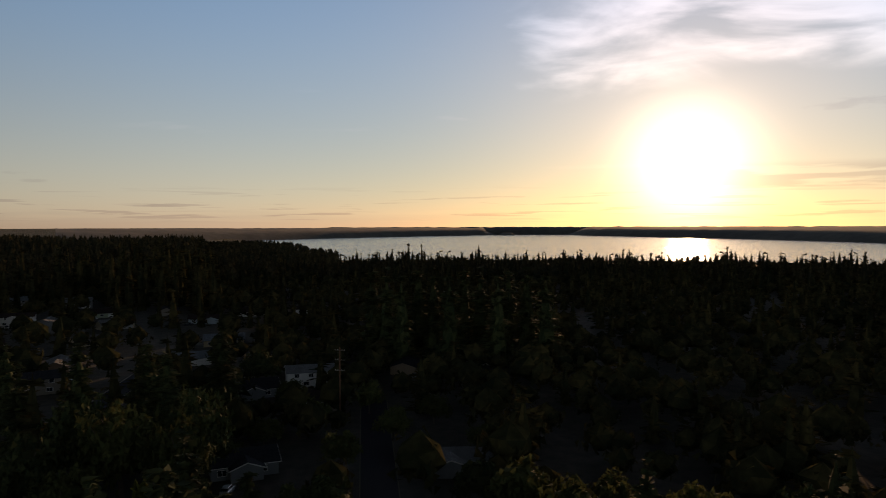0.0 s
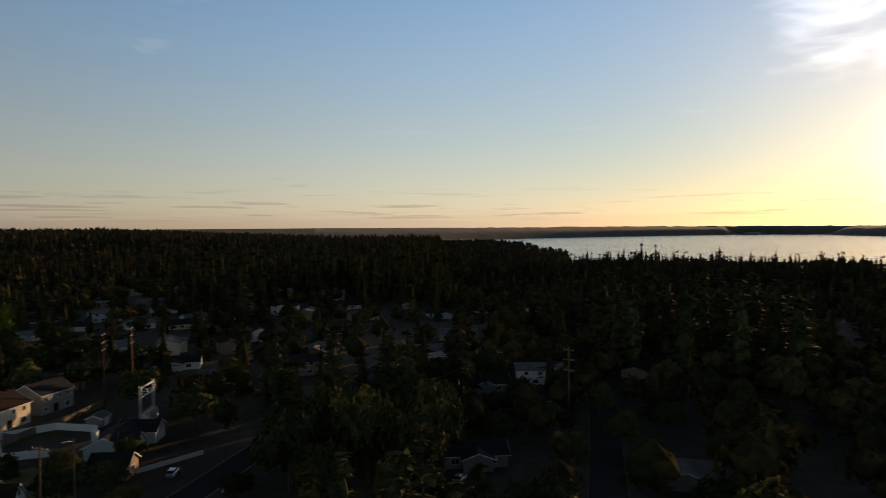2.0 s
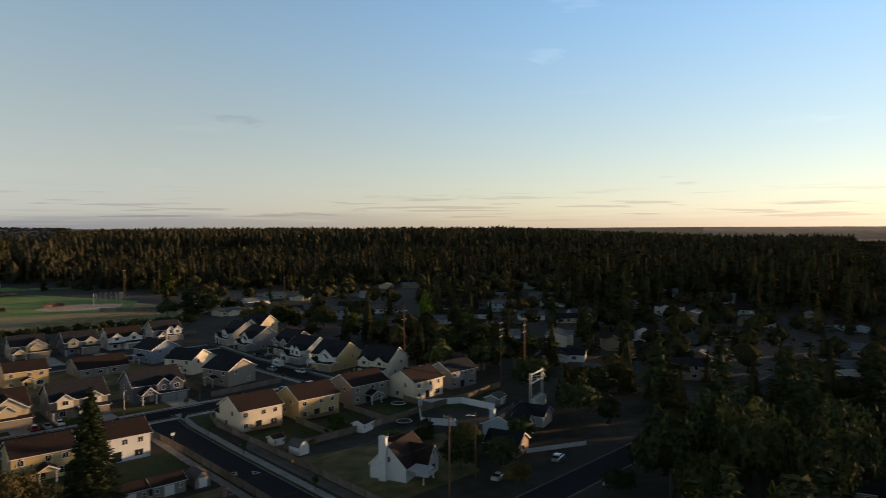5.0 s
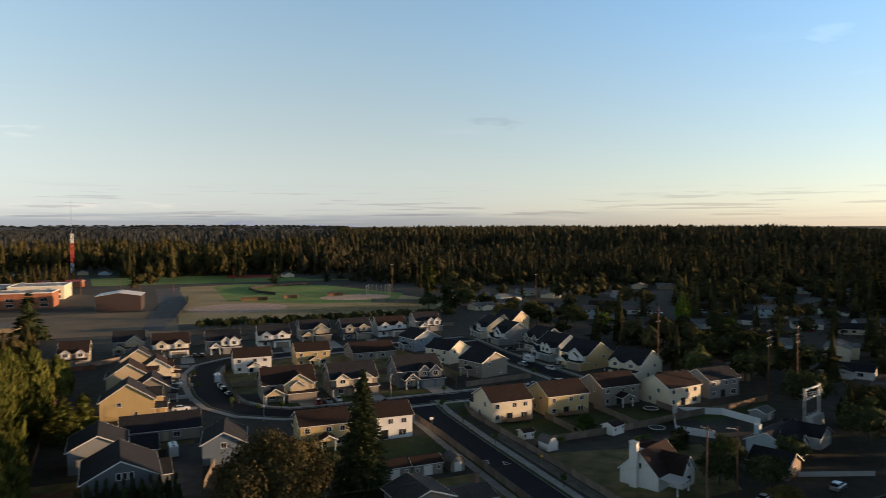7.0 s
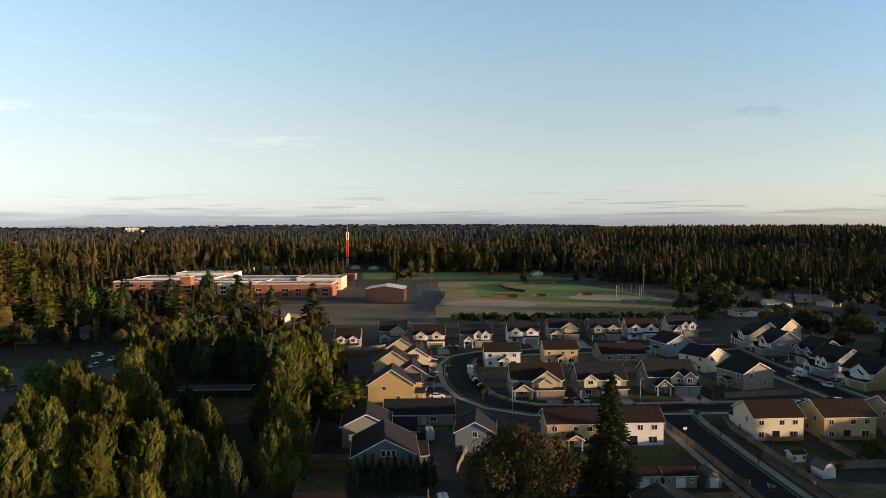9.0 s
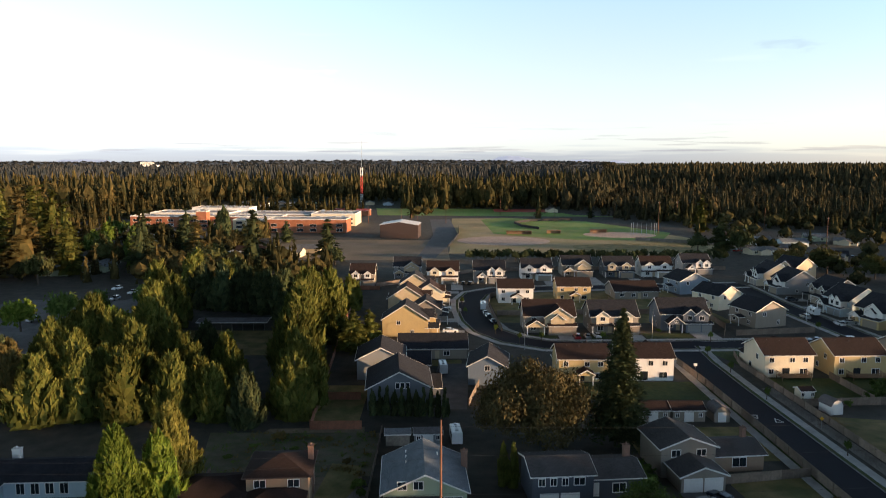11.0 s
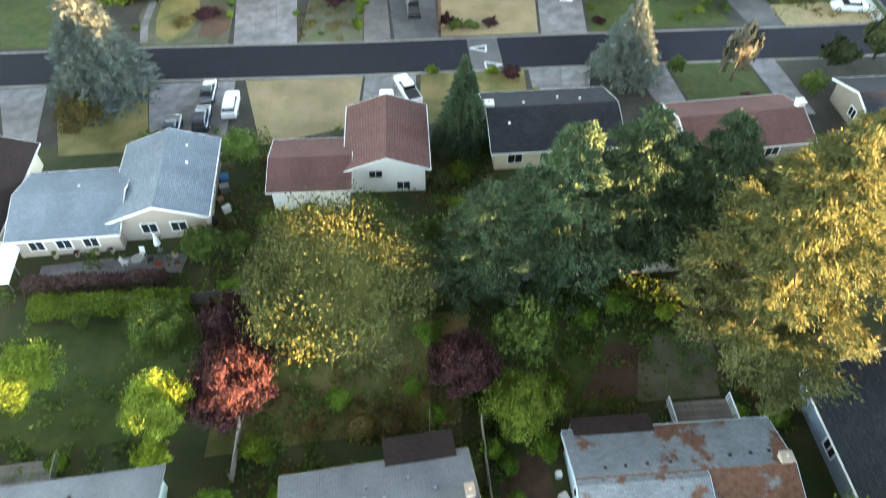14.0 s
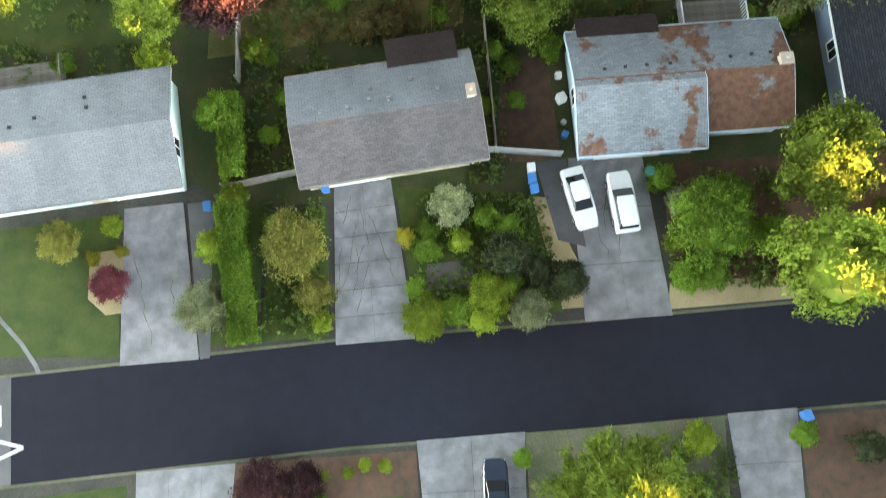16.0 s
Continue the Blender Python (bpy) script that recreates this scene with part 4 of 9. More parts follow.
def core(kind, rng, k=8, rows=5):
    """The dense inner mass of a crown, radius 1 and height 1, with an uneven skin."""
    v = []
    for j in range(rows + 1):
        t = j / rows
        prof = math.sin(math.pi * min(1, t * 0.94 + 0.04)) ** 0.6 if kind == "round" else (1 - t) ** 0.8
        for i in range(k):
            a, r = 2 * math.pi * (i + 0.5 * (j % 2)) / k, 0.01 if j == rows else prof * rng.uniform(0.7, 1.1) + 0.01
            v.append((r * math.cos(a), r * math.sin(a), t + rng.uniform(-0.03, 0.03)))
    q = []
    for j in range(rows):
        for i in range(k):
            p0, p1, p2, p3 = j * k + i, j * k + (i + 1) % k, (j + 1) * k + (i + 1) % k, (j + 1) * k + i
            q += [(p0, p1, p2), (p0, p2, p3)]
    return np.array(v)[np.array(q).ravel()]


def leaf_mesh(name, v, q, material):
    me = bpy.data.meshes.new(name)
    me.vertices.add(len(v)), me.loops.add(q.size), me.polygons.add(len(q))
    me.vertices.foreach_set("co", v.astype(np.float32).ravel())
    me.loops.foreach_set("vertex_index", q.astype(np.int32).ravel())
    me.polygons.foreach_set("loop_start", np.arange(0, q.size, q.shape[1], dtype=np.int32))
    me.update(calc_edges=True)
    me.materials.append(material)
    return me


def crown_round(rng, n, leaf_size, squash=0.8, clumps=90, rough=0.22):
    """A broad crown, radius 1, resting at z 0: overlapping leaf clumps, larger limbs of them standing out, with gaps between."""
    limbs = rng.normal(size=(9, 3))
    limbs /= np.linalg.norm(limbs, axis=1, keepdims=True)
    d = rng.normal(size=(clumps, 3))
    d /= np.linalg.norm(d, axis=1, keepdims=True)
    near = (d @ limbs.T).max(axis=1)
    d[:, 2] = np.where(d[:, 2] < -0.25, -d[:, 2] * 0.6, d[:, 2])
    c = d * (rng.uniform(0.30, 0.80, (clumps, 1)) + 0.14 * (near[:, None] - 0.7))
    size = rng.uniform(0.13, 0.24, clumps) * (1 + rough * rng.normal(size=clumps))
    pick = rng.integers(0, clumps, n)
    e = rng.normal(size=(n, 3))
    e /= np.linalg.norm(e, axis=1, keepdims=True)
    p = c[pick] + e * size[pick][:, None] * rng.uniform(0.35, 1.15, (n, 1))
    p[:, 2] = (p[:, 2] + 0.42) * squash
    outs = e * 0.8 + p * 0.7 + 0.32 * rng.normal(size=(n, 3))
    ups = rng.normal(size=(n, 3))
    return cards(p, ups, outs, leaf_size, leaf_size * 0.75, rng)


def crown_fir(rng, n, leaf_size, power=0.85, droop=0.35, lo=0.06, whorl=None):
    """A conifer crown of height 1 and radius 1 at the base: whorls of drooping boughs clad in sprays."""
    boughs = max(30, n // 16)
    z = lo + (1 - lo) * (1 - np.sqrt(rng.uniform(0, 1, boughs))) ** 0.9
    ln = (1 - z) ** power * rng.uniform(0.5, 1.12, boughs) + 0.03
    a = rng.uniform(0, 2 * math.pi, boughs)
    pick = rng.integers(0, boughs, n)
    s = np.sqrt(rng.uniform(0.03, 1, n))
    r = s * ln[pick]
    side = rng.normal(size=n) * 0.16 * ln[pick] * (1.15 - s)
    ang = a[pick]
    x, y = r * np.cos(ang) - side * np.sin(ang), r * np.sin(ang) + side * np.cos(ang)
    zz = z[pick] + (0.10 * s - droop * s * s) * ln[pick] * 0.33 + rng.normal(size=n) * 0.006
    p = np.stack([x, y, zz], 1)
    radial = np.stack([np.cos(ang), np.sin(ang), np.zeros(n)], 1)
    ups = radial + 0.55 * rng.normal(size=(n, 3)) * np.array([1, 1, 0.25])
    ups[:, 2] = ups[:, 2] * 0.33 - 0.08
    outs = np.stack([0.4 * np.cos(ang), 0.4 * np.sin(ang), np.ones(n)], 1) + 0.32 * rng.normal(size=(n, 3))
    return p, ups, outs


def crown_cone(rng, n):
    """A dense upright crown, height 1 and radius 1: feathered plumes that rise along a cone."""
    k = max(9, n // 48)
    z0 = rng.uniform(0, 0.86, k) ** 1.1
    a = rng.uniform(0, 2 * math.pi, k)
    prof = np.minimum(1.0, 4.0 * z0 + 0.45) * (1 - z0) ** 0.66 * rng.uniform(0.55, 1.05, k)
    long, thick = 0.24 * (1 - 0.45 * z0) * rng.uniform(0.7, 1.2, k), 0.24 * (1 - 0.4 * z0)
    i = rng.integers(0, k, n)
    s = rng.uniform(0, 1, n)
    e = rng.normal(size=(n, 3))
    e /= np.linalg.norm(e, axis=1, keepdims=True)
    w = (thick[i] * (1 - s) ** 0.6)[:, None]
    radial = np.stack([np.cos(a[i]), np.sin(a[i]), np.zeros(n)], 1)
    p = radial * (prof[i] * (0.78 + 0.22 * s))[:, None] + e * w * np.array([1, 1, 0.3])
    p[:, 2] += z0[i] + s * long[i]
    p[:, :2] *= np.minimum(1.0, 1.12 - np.clip(p[:, 2:3], 0, 1)) ** 0.3
    p[:, 2] = np.clip(p[:, 2], 0.0, 1.02)
    outs = e * 0.8 + radial * 0.6 + 0.35 * rng.normal(size=(n, 3))
    ups = radial * 0.35 + np.array([0, 0, 1.2]) + 0.35 * rng.normal(size=(n, 3))
    return p, ups, outs


def crown_cedar(rng, n, flat):
    """An open spreading conifer, height 1 and radius 1: long uneven limbs that carry separate clumps of sprays, with gaps between."""
    limbs = 62
    z = np.linspace(0.04, 0.97, limbs) + rng.uniform(-0.02, 0.02, limbs)
    a = np.arange(limbs) * 2.4 + rng.uniform(-0.5, 0.5, limbs)
    ln = np.minimum(1.0, 0.62 + 1.3 * z) * (1.02 - z) ** 0.72 * rng.uniform(0.55, 1.22, limbs) + 0.04
    per = 9
    host = np.repeat(np.arange(limbs), per)
    s = rng.uniform(0.22, 1.0, limbs * per) ** 0.75
    side = rng.normal(size=limbs * per) * 0.17 * ln[host] * (1.2 - 0.6 * s)
    ca, sa = np.cos(a[host]), np.sin(a[host])
    r = s * ln[host]
    c = np.stack([r * ca - side * sa, r * sa + side * ca, z[host] + (0.30 * s - 0.42 * s * s) * ln[host] * flat + rng.normal(size=len(s)) * 0.012], 1)
    size = rng.uniform(0.07, 0.155, len(s)) * (0.55 + 0.6 * ln[host])
    i = rng.integers(0, len(s), n)
    e = rng.normal(size=(n, 3))
    e /= np.linalg.norm(e, axis=1, keepdims=True)
    p = c[i] + e * (size[i] * rng.uniform(0.2, 1.1, n))[:, None] * np.array([1, 1, 0.5 * flat])
    radial = np.stack([ca[i], sa[i], np.zeros(n)], 1)
    outs = e * 0.7 + radial * 0.3 + np.array([0, 0, 0.6]) + 0.4 * rng.normal(size=(n, 3))
    ups = radial * 0.8 + e * 0.6 + 0.5 * rng.normal(size=(n, 3)) - np.array([0, 0, 0.25])
    return p, ups, outs


LEAVES = {"fine": 46000, "near": 16000, "mid": 3200, "bush": 1800, "far": 1350, "small": 500, "yard": 5200}


def crown(kind, ht, rad, material, lod, variant):
    """The shared crown mesh of a kind of tree, in metres."""
    def make():
        rng = np.random.default_rng(variant * 17 + len(kind) * 5 + int(ht * 3) + int(rad * 7))
        n = LEAVES[lod]
        k = {"fine": 0.47, "near": 0.74, "mid": 1.3, "bush": 1.7, "far": 2.0, "small": 2.8, "yard": 1.05}[lod]
        if kind == "round":
            size = (0.06 if lod == "fine" and rad < 11 else 0.085) * k
            v, q = crown_round(rng, n, size, 0.8, {"fine": 260, "near": 150, "mid": 90, "bush": 50, "far": 50, "small": 30, "yard": 80}[lod])
            v = v * np.array([rad, rad, ht / 1.25])
        elif kind == "fir":
            n = int(n * (1.5 if lod in ("fine", "near") else 1.0))
            p, ups, outs = crown_fir(rng, n, 1)
            p, ups = p * np.array([rad, rad, ht]), ups * np.array([1, 1, 1.0])
            v, q = cards(p, ups, outs, rad * (0.15 if lod in ("fine", "near") else 0.2) * k ** 0.8, rad * 0.075 * k, rng)
        elif kind == "cedar":
            n = int(n * (1.25 if lod == "fine" else 1.9))
            p, ups, outs = crown_cedar(rng, n, rad / ht)
            v, q = cards(p * np.array([rad, rad, ht]), ups, outs, 0.08 * rad * k ** 0.8, 0.036 * rad * k, rng)
        else:
            p, ups, outs = crown_cone(rng, n)
            p = p * np.array([rad, rad, ht])
            v, q = cards(p, ups, outs, rad * 0.24 * k ** 0.7, rad * 0.12 * k, rng)
        inner = core(kind, rng)
        inner = (inner * (0.64, 0.64, 0.50) + (0, 0, 0.14)) * (rad, rad, ht) if kind == "round" else inner * ((0.3, 0.3, 0.85) if kind == "cedar" or lod in ("fine", "near") else (0.5, 0.5, 0.88) if kind == "fir" else (0.66, 0.66, 0.84)) * (rad, rad, ht)
        v = np.concatenate([v, inner])
        return leaf_mesh("crown", v, np.arange(len(v)).reshape(-1, 3), material)
    return cached(("crown", kind, round(ht, 1), round(rad, 1), material.name, lod, variant), make)


TREE_WORDS = {"round": "broadleaf tree", "fir": "conifer", "cone": "columnar evergreen", "cedar": "spreading conifer"}


def tree(x, y, kind, ht, rad, leaf_key, lod="mid", label="", name="tree", variant=0, turn=None, z=0.0, clear=None, category="tree", group="trees"):
    """A trunk with limbs and a crown. Heights are rounded so that like trees share their meshes."""
    turn = turn if turn is not None else (x * 37 + y * 91) % 360
    off = math.hypot(x, y)      # trees far from the yards need fewer leaves
    lod = "far" if lod == "mid" and off > 235 else "small" if lod == "bush" and off > 78 else "yard" if lod == "bush" and off < 26 else lod
    t = thing(name, x, y, turn, label or f"{'tall' if ht > 14 else 'small' if ht < 6 else 'grown'} {TREE_WORDS[kind]} with {M[leaf_key].name.replace('_', ' ')}", category, group, z=z)
    base = clear if clear is not None else {"round": 0.16, "fir": 0.03, "cone": 0.02, "cedar": 0.08}[kind] * ht

    def make_trunk():
        bm = bmesh.new()
        r = 0.022 * ht + 0.04
        if kind == "round":
            top = base + 0.35 * (ht - base)
            tube(bm, (0, 0, -0.1), (0, 0, top), r, r * 0.6, 7)
            for i in range(6):
                a = i * 1.05 + variant
                tube(bm, (0, 0, top * (0.7 + 0.05 * i)), (0.55 * rad * math.cos(a), 0.55 * rad * math.sin(a), base + 0.6 * (ht - base)), r * 0.45, r * 0.12, 5)
        else:
            tube(bm, (0, 0, -0.1), (0, 0, ht * 0.95), r * 0.8, 0.02, 6)
            for i in range(26 if kind == "cedar" else 0):
                a, zz = i * 2.4 + variant, base + (ht - base) * (0.05 + 0.03 * i)
                far = rad * 0.72 * (1 - 0.03 * i)
                tube(bm, (0, 0, zz), (far * math.cos(a), far * math.sin(a), zz + 0.06 * far), r * 0.3 * (1 - 0.025 * i), 0.03, 5)
        return mesh_of(bm, "trunk", M["bark"])
    link("trunk", cached(("trunk", kind, round(ht, 1), round(rad, 1), round(base, 1), variant), make_trunk), t)
    link("crown", crown(kind, ht - base, rad, M[leaf_key], lod, variant), t, pose(0, 0, base))
    return t


def shrub(x, y, rad, ht, leaf_key, label="", lod="bush", variant=0, name="shrub"):
    if math.hypot(x, y) < 45:       # near the camera: lighter leaf copies make up for dark, self-shaded crowns
        leaf_key = {"green": "garden", "bright": "garden_light"}.get(leaf_key, leaf_key)
    return tree(x, y, "round", ht, rad, leaf_key, lod, label or f"clipped garden shrub with {M[leaf_key].name.replace('_', ' ')}", name, variant, clear=0.0, category="shrub", group="shrubs")


def hedge(a, b, wide, ht, leaf_key, label, n=1500, name="hedge", leaf_size=0.22):
    """A clipped hedge from a to b."""
    rng = np.random.default_rng(int(a[0] * 10 + b[1] * 3) % 9999)
    A, B = np.array(a), np.array(b)
    d = (B - A) / np.linalg.norm(B - A)
    s = np.array([-d[1], d[0]])
    L = np.linalg.norm(B - A)
    u, face = rng.uniform(0, L, n), rng.integers(0, 4, n)
    v = np.where(face == 0, -1, np.where(face == 1, 1, rng.uniform(-1, 1, n))) * wide / 2 * (1 + 0.12 * np.sin(u * 1.9))
    z = np.where(face >= 2, ht * (1 + 0.08 * np.sin(u * 1.3)), rng.uniform(0.05, 1, n) * ht) + rng.normal(size=n) * 0.05
    v = v + rng.normal(size=n) * 0.06 * wide
    p = np.stack([u * d[0] + v * s[0], u * d[1] + v * s[1], z], 1)
    outs = np.stack([s[0] * v, s[1] * v, z * 0.8], 1) + 0.8 * rng.normal(size=(n, 3))
    vv, q = cards(p, rng.normal(size=(n, 3)) + np.array([0, 0, 0.8]), outs, leaf_size * 1.3, leaf_size, rng)
    h = thing(name, a[0], a[1], 0, label, "hedge", "hedges")
    link("foliage", leaf_mesh("foliage", vv, q, M[leaf_key]), h)
    bm = bmesh.new()
    k = max(2, int(L / 0.8))
    for i in range(k + 1):
        c = d * L * i / k
        tube(bm, (c[0], c[1], -0.05), (c[0], c[1], ht * 0.8), 0.05, 0.03, 5)
    part("stems", bm, M["bark"], h)
    return h

# ---- ground, sea, far land ----
def smooth(a, b, v):
    t = min(1.0, max(0.0, (v - a) / (b - a)))
    return t * t * (3 - 2 * t)


def bearing(x, y):
    return math.degrees(math.atan2(x, y))


def elev(x, y):
    """Height of the land: flat round the houses, a wooded rise to the north-west, the shore to the west."""
    r, a = math.hypot(x, y), bearing(x, y)
    sea = smooth(73, 77, a) * smooth(175, 168, a)
    shore = max(1000.0, 2550 - (a - 76) * 220)
    ridge = smooth(4, 16, a) * smooth(64, 50, a)
    z = 34 * ridge * smooth(750, 1700, r)
    z += 14 * smooth(-30, 4, a) * smooth(20, 4, a) * smooth(1500, 2600, r)
    z += (1 - sea) * (1 - 0.8 * ridge) * 46 * smooth(2300, 4700, r)
    z += (1 - ridge) * (1 - sea) * 4 * noise.noise(Vector((x / 700, y / 700, 0))) * smooth(900, 1500, r)
    z -= 16 * sea * smooth(shore, shore + 400, r)
    return z


def ground():
    rings = [0, 30, 60, 100, 150, 210, 280, 360, 450, 550, 660, 780, 900, 1030, 1170, 1320, 1480, 1660, 1860, 2080, 2330, 2600, 2900, 3240, 3600, 4000, 4400, 4700, 4900]
    k = 180
    bm = bmesh.new()
    rows = []
    for r in rings[1:]:
        rows.append([bm.verts.new((r * math.sin(2 * math.pi * i / k), r * math.cos(2 * math.pi * i / k), elev(r * math.sin(2 * math.pi * i / k), r * math.cos(2 * math.pi * i / k)))) for i in range(k)])
    c = bm.verts.new((0, 0, 0))
    for i in range(k):
        bm.faces.new((c, rows[0][i], rows[0][(i + 1) % k]))
        for n, (a, b) in enumerate(zip(rows, rows[1:])):
            f = bm.faces.new((a[i], b[i], b[(i + 1) % k], a[(i + 1) % k]))
            # outer rings take the plain colour with haze painted in
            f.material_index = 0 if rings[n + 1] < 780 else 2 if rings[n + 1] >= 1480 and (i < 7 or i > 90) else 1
    for f in bm.faces:
        f.smooth = True
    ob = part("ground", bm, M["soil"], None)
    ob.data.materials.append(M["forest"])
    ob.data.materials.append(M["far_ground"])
    return tagged(ob, "open ground of dry grass and soil with woodland beyond", "ground", "", "structure")


ground()


def sector(name, a0, a1, r0, r1, z, material, label, category, steps=60):
    bm = bmesh.new()
    rows = []
    for i in range(steps + 1):
        a = radians(a0 + (a1 - a0) * i / steps)
        rows.append([bm.verts.new((r * math.sin(a), r * math.cos(a), z)) for r in (r0, (r0 + r1) / 2, r1)])
    for p, q in zip(rows, rows[1:]):
        for j in range(2):
            bm.faces.new((p[j], p[j + 1], q[j + 1], q[j]))
    return tagged(part(name, bm, material, None), label, category, "", "structure")


sector("water", 66, 180, 1150, 4900, -2.0, M["water"], "rippled grey-blue sound reflecting the low sun", "water")


def far_land(name, a0, a1, near, top, taper, label, depth=600.0, seed=0):
    """A wooded shore across the water: a bank that rises from its shoreline to a long uneven ridge."""
    bm = bmesh.new()
    rows = []
    k = 70
    for i in range(k + 1):
        t = i / k
        a = radians(a0 + (a1 - a0) * t)
        edge = min(1.0, smooth(0, taper[0], t) if taper[0] else 1.0, smooth(0, taper[1], 1 - t) if taper[1] else 1.0)
        r = near(t)
        row = []
        for d, hgt in ((0.0, -4.0), (0.01, 0.0), (0.10, 0.45), (0.35, 0.75), (1.0, 1.0)):
            n = 0.10 * noise.noise(Vector((a * 90, d * 3, seed))) + 0.05 * noise.noise(Vector((a * 400, d * 9, seed)))
            rr = min(4950.0, r + d * depth)
            zz = -4.0 if hgt < 0 else -2.0 + (top + 2.0) * hgt * edge * (1 + n)
            row.append(bm.verts.new((rr * math.sin(a), rr * math.cos(a), zz)))
        rows.append(row)
    for p, q in zip(rows, rows[1:]):
        for j in range(4):
            bm.faces.new((p[j], p[j + 1], q[j + 1], q[j]))
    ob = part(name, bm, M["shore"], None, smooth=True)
    return tagged(ob, label, "hill", "", "structure")


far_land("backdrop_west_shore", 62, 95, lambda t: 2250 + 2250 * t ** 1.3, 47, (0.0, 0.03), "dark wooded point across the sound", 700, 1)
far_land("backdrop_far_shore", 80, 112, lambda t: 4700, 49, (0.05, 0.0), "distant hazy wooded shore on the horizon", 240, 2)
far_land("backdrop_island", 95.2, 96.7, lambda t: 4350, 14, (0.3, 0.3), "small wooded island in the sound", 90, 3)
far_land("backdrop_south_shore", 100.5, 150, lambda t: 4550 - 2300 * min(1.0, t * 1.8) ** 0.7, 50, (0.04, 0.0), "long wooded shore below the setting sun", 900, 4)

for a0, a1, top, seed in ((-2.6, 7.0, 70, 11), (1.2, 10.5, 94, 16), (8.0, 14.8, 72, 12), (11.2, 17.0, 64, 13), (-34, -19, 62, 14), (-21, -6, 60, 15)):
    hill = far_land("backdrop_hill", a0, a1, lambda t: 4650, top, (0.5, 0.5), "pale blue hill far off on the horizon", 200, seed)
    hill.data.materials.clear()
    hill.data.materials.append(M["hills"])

# ---- roads ----
ROAD_B = [(-170, 68), (-100, 71.5), (-36, 76.6), (-10, 78), (20, 80.4), (50, 82.4), (90, 86), (150, 92), (260, 104)]
ROAD_A = [(-120, -12), (-60, -6.9), (-30.5, -4.2), (-7, -1.7), (11, -0.4), (26, 0.9), (70, 4.5), (130, 10), (210, 18)]
ROAD_C = [(67.2, 84), (67, 100), (67, 125), (67, 155), (67.5, 180), (69, 196)]
ROAD_D = [(128, 199), (100, 198), (69, 197), (45, 196), (31, 197), (22, 203), (15.5, 214), (12.6, 228), (11.4, 245), (11.6, 262), (15, 276), (24, 284), (50, 289), (90, 293), (130, 297)]
ROAD_E = [(128, 190), (127, 205), (126, 230), (125, 260), (127, 297)]
band("road_west", ROAD_B, 3.5, -3.5, 0, 0.035, M["asphalt"], "newly paved dark residential street", "road")
band("road_south", ROAD_A, 3.75, -3.75, 0, 0.035, M["asphalt"], "newly paved dark residential street", "road")
band("road_entry", ROAD_C, 3.9, -3.9, 0, 0.030, M["asphalt"], "asphalt entrance road of the housing tract", "road")
band("road_loop", ROAD_D, 4.1, -4.1, 0, 0.040, M["asphalt"], "curving asphalt street between the new houses", "road")
band("road_side", ROAD_E, 4.0, -4.0, 0, 0.045, M["asphalt"], "asphalt street with parked cars", "road")
for line, off, nm in ((ROAD_D, 4.1, "kerb_loop"), (ROAD_C, 3.9, "kerb_entry"), (ROAD_E, 4.0, "kerb_side")):
    band(nm, line, off + 0.2, off, 0, 0.15, M["concrete"], "concrete kerb", "kerb")
    band(nm, line, -off, -off - 0.2, 0, 0.15, M["concrete"], "concrete kerb", "kerb")
    band("verge", line, off + 1.09, off + 0.21, 0, 0.08, M["lawn"], "narrow grass strip beside the kerb", "lawn")
    band("verge", line, -off - 0.21, -off - 1.09, 0, 0.08, M["lawn"], "narrow grass strip beside the kerb", "lawn")
    band("pavement", line, off + 2.9, off + 1.1, 0, 0.10, M["pale_concrete"], "pale concrete footpath", "pavement")
    band("pavement", line, -off - 1.1, -off - 2.9, 0, 0.10, M["pale_concrete"], "pale concrete footpath", "pavement")
for line, off, key in ((ROAD_B, 3.5, "gravel"), (ROAD_A, 3.75, "weeds")):
    band("road_edge", line, off + (0.45 if key == "gravel" else 0.22), off, 0, 0.033, M[key], "gravel shoulder of the street", "road")
    band("road_edge", line, -off, -off - (0.45 if key == "gravel" else 0.22), 0, 0.033, M[key], "gravel shoulder of the street", "road")
# older patch of street, with the shark-tooth marks of the speed hump
band("road_patch", [(-60, -6.9), (-46, -5.65), (-30.5, -4.2)], 3.74, -3.74, 0.02, 0.043, M["old_asphalt"], "older grey asphalt", "road")
band("road_patch", [(4.2, 79.15), (8.2, 79.5)], 3.49, -3.49, 0.02, 0.043, M["old_asphalt"], "older grey asphalt hump", "road")


def tooth(x, y, turn, s=1.0, z=0.047):
    bm = bmesh.new()
    for a, b in (((-0.75, 0), (0, 2.1)), ((0.75, 0), (0, 2.1)), ((-0.75, 0), (0.75, 0))):
        a, b = Vector(a) * s, Vector(b) * s
        d = (b - a).normalized()
        n = Vector((-d.y, d.x)) * 0.13
        bm.faces.new([bm.verts.new((p.x, p.y, 0)) for p in (a - n, b - n, b + n, a + n)])
    g = bmesh.ops.extrude_face_region(bm, geom=bm.faces[:])
    bmesh.ops.translate(bm, verts=[v for v in g["geom"] if isinstance(v, bmesh.types.BMVert)], vec=(0, 0, 0.004))
    tagged(part("road_marking", bm, M["line_paint"], None, m=pose(x, y, z, 0, 0, turn)), "white painted arrowhead road marking", "road marking", "", "structure")


tooth(6.4, 80.4, 90), tooth(6.2, 76.6, -85), tooth(-31.4, -3.2, 96), tooth(-31.6, -5.6, -84)
tooth(65.2, 140.5, 180), tooth(68.8, 136.5, 0)

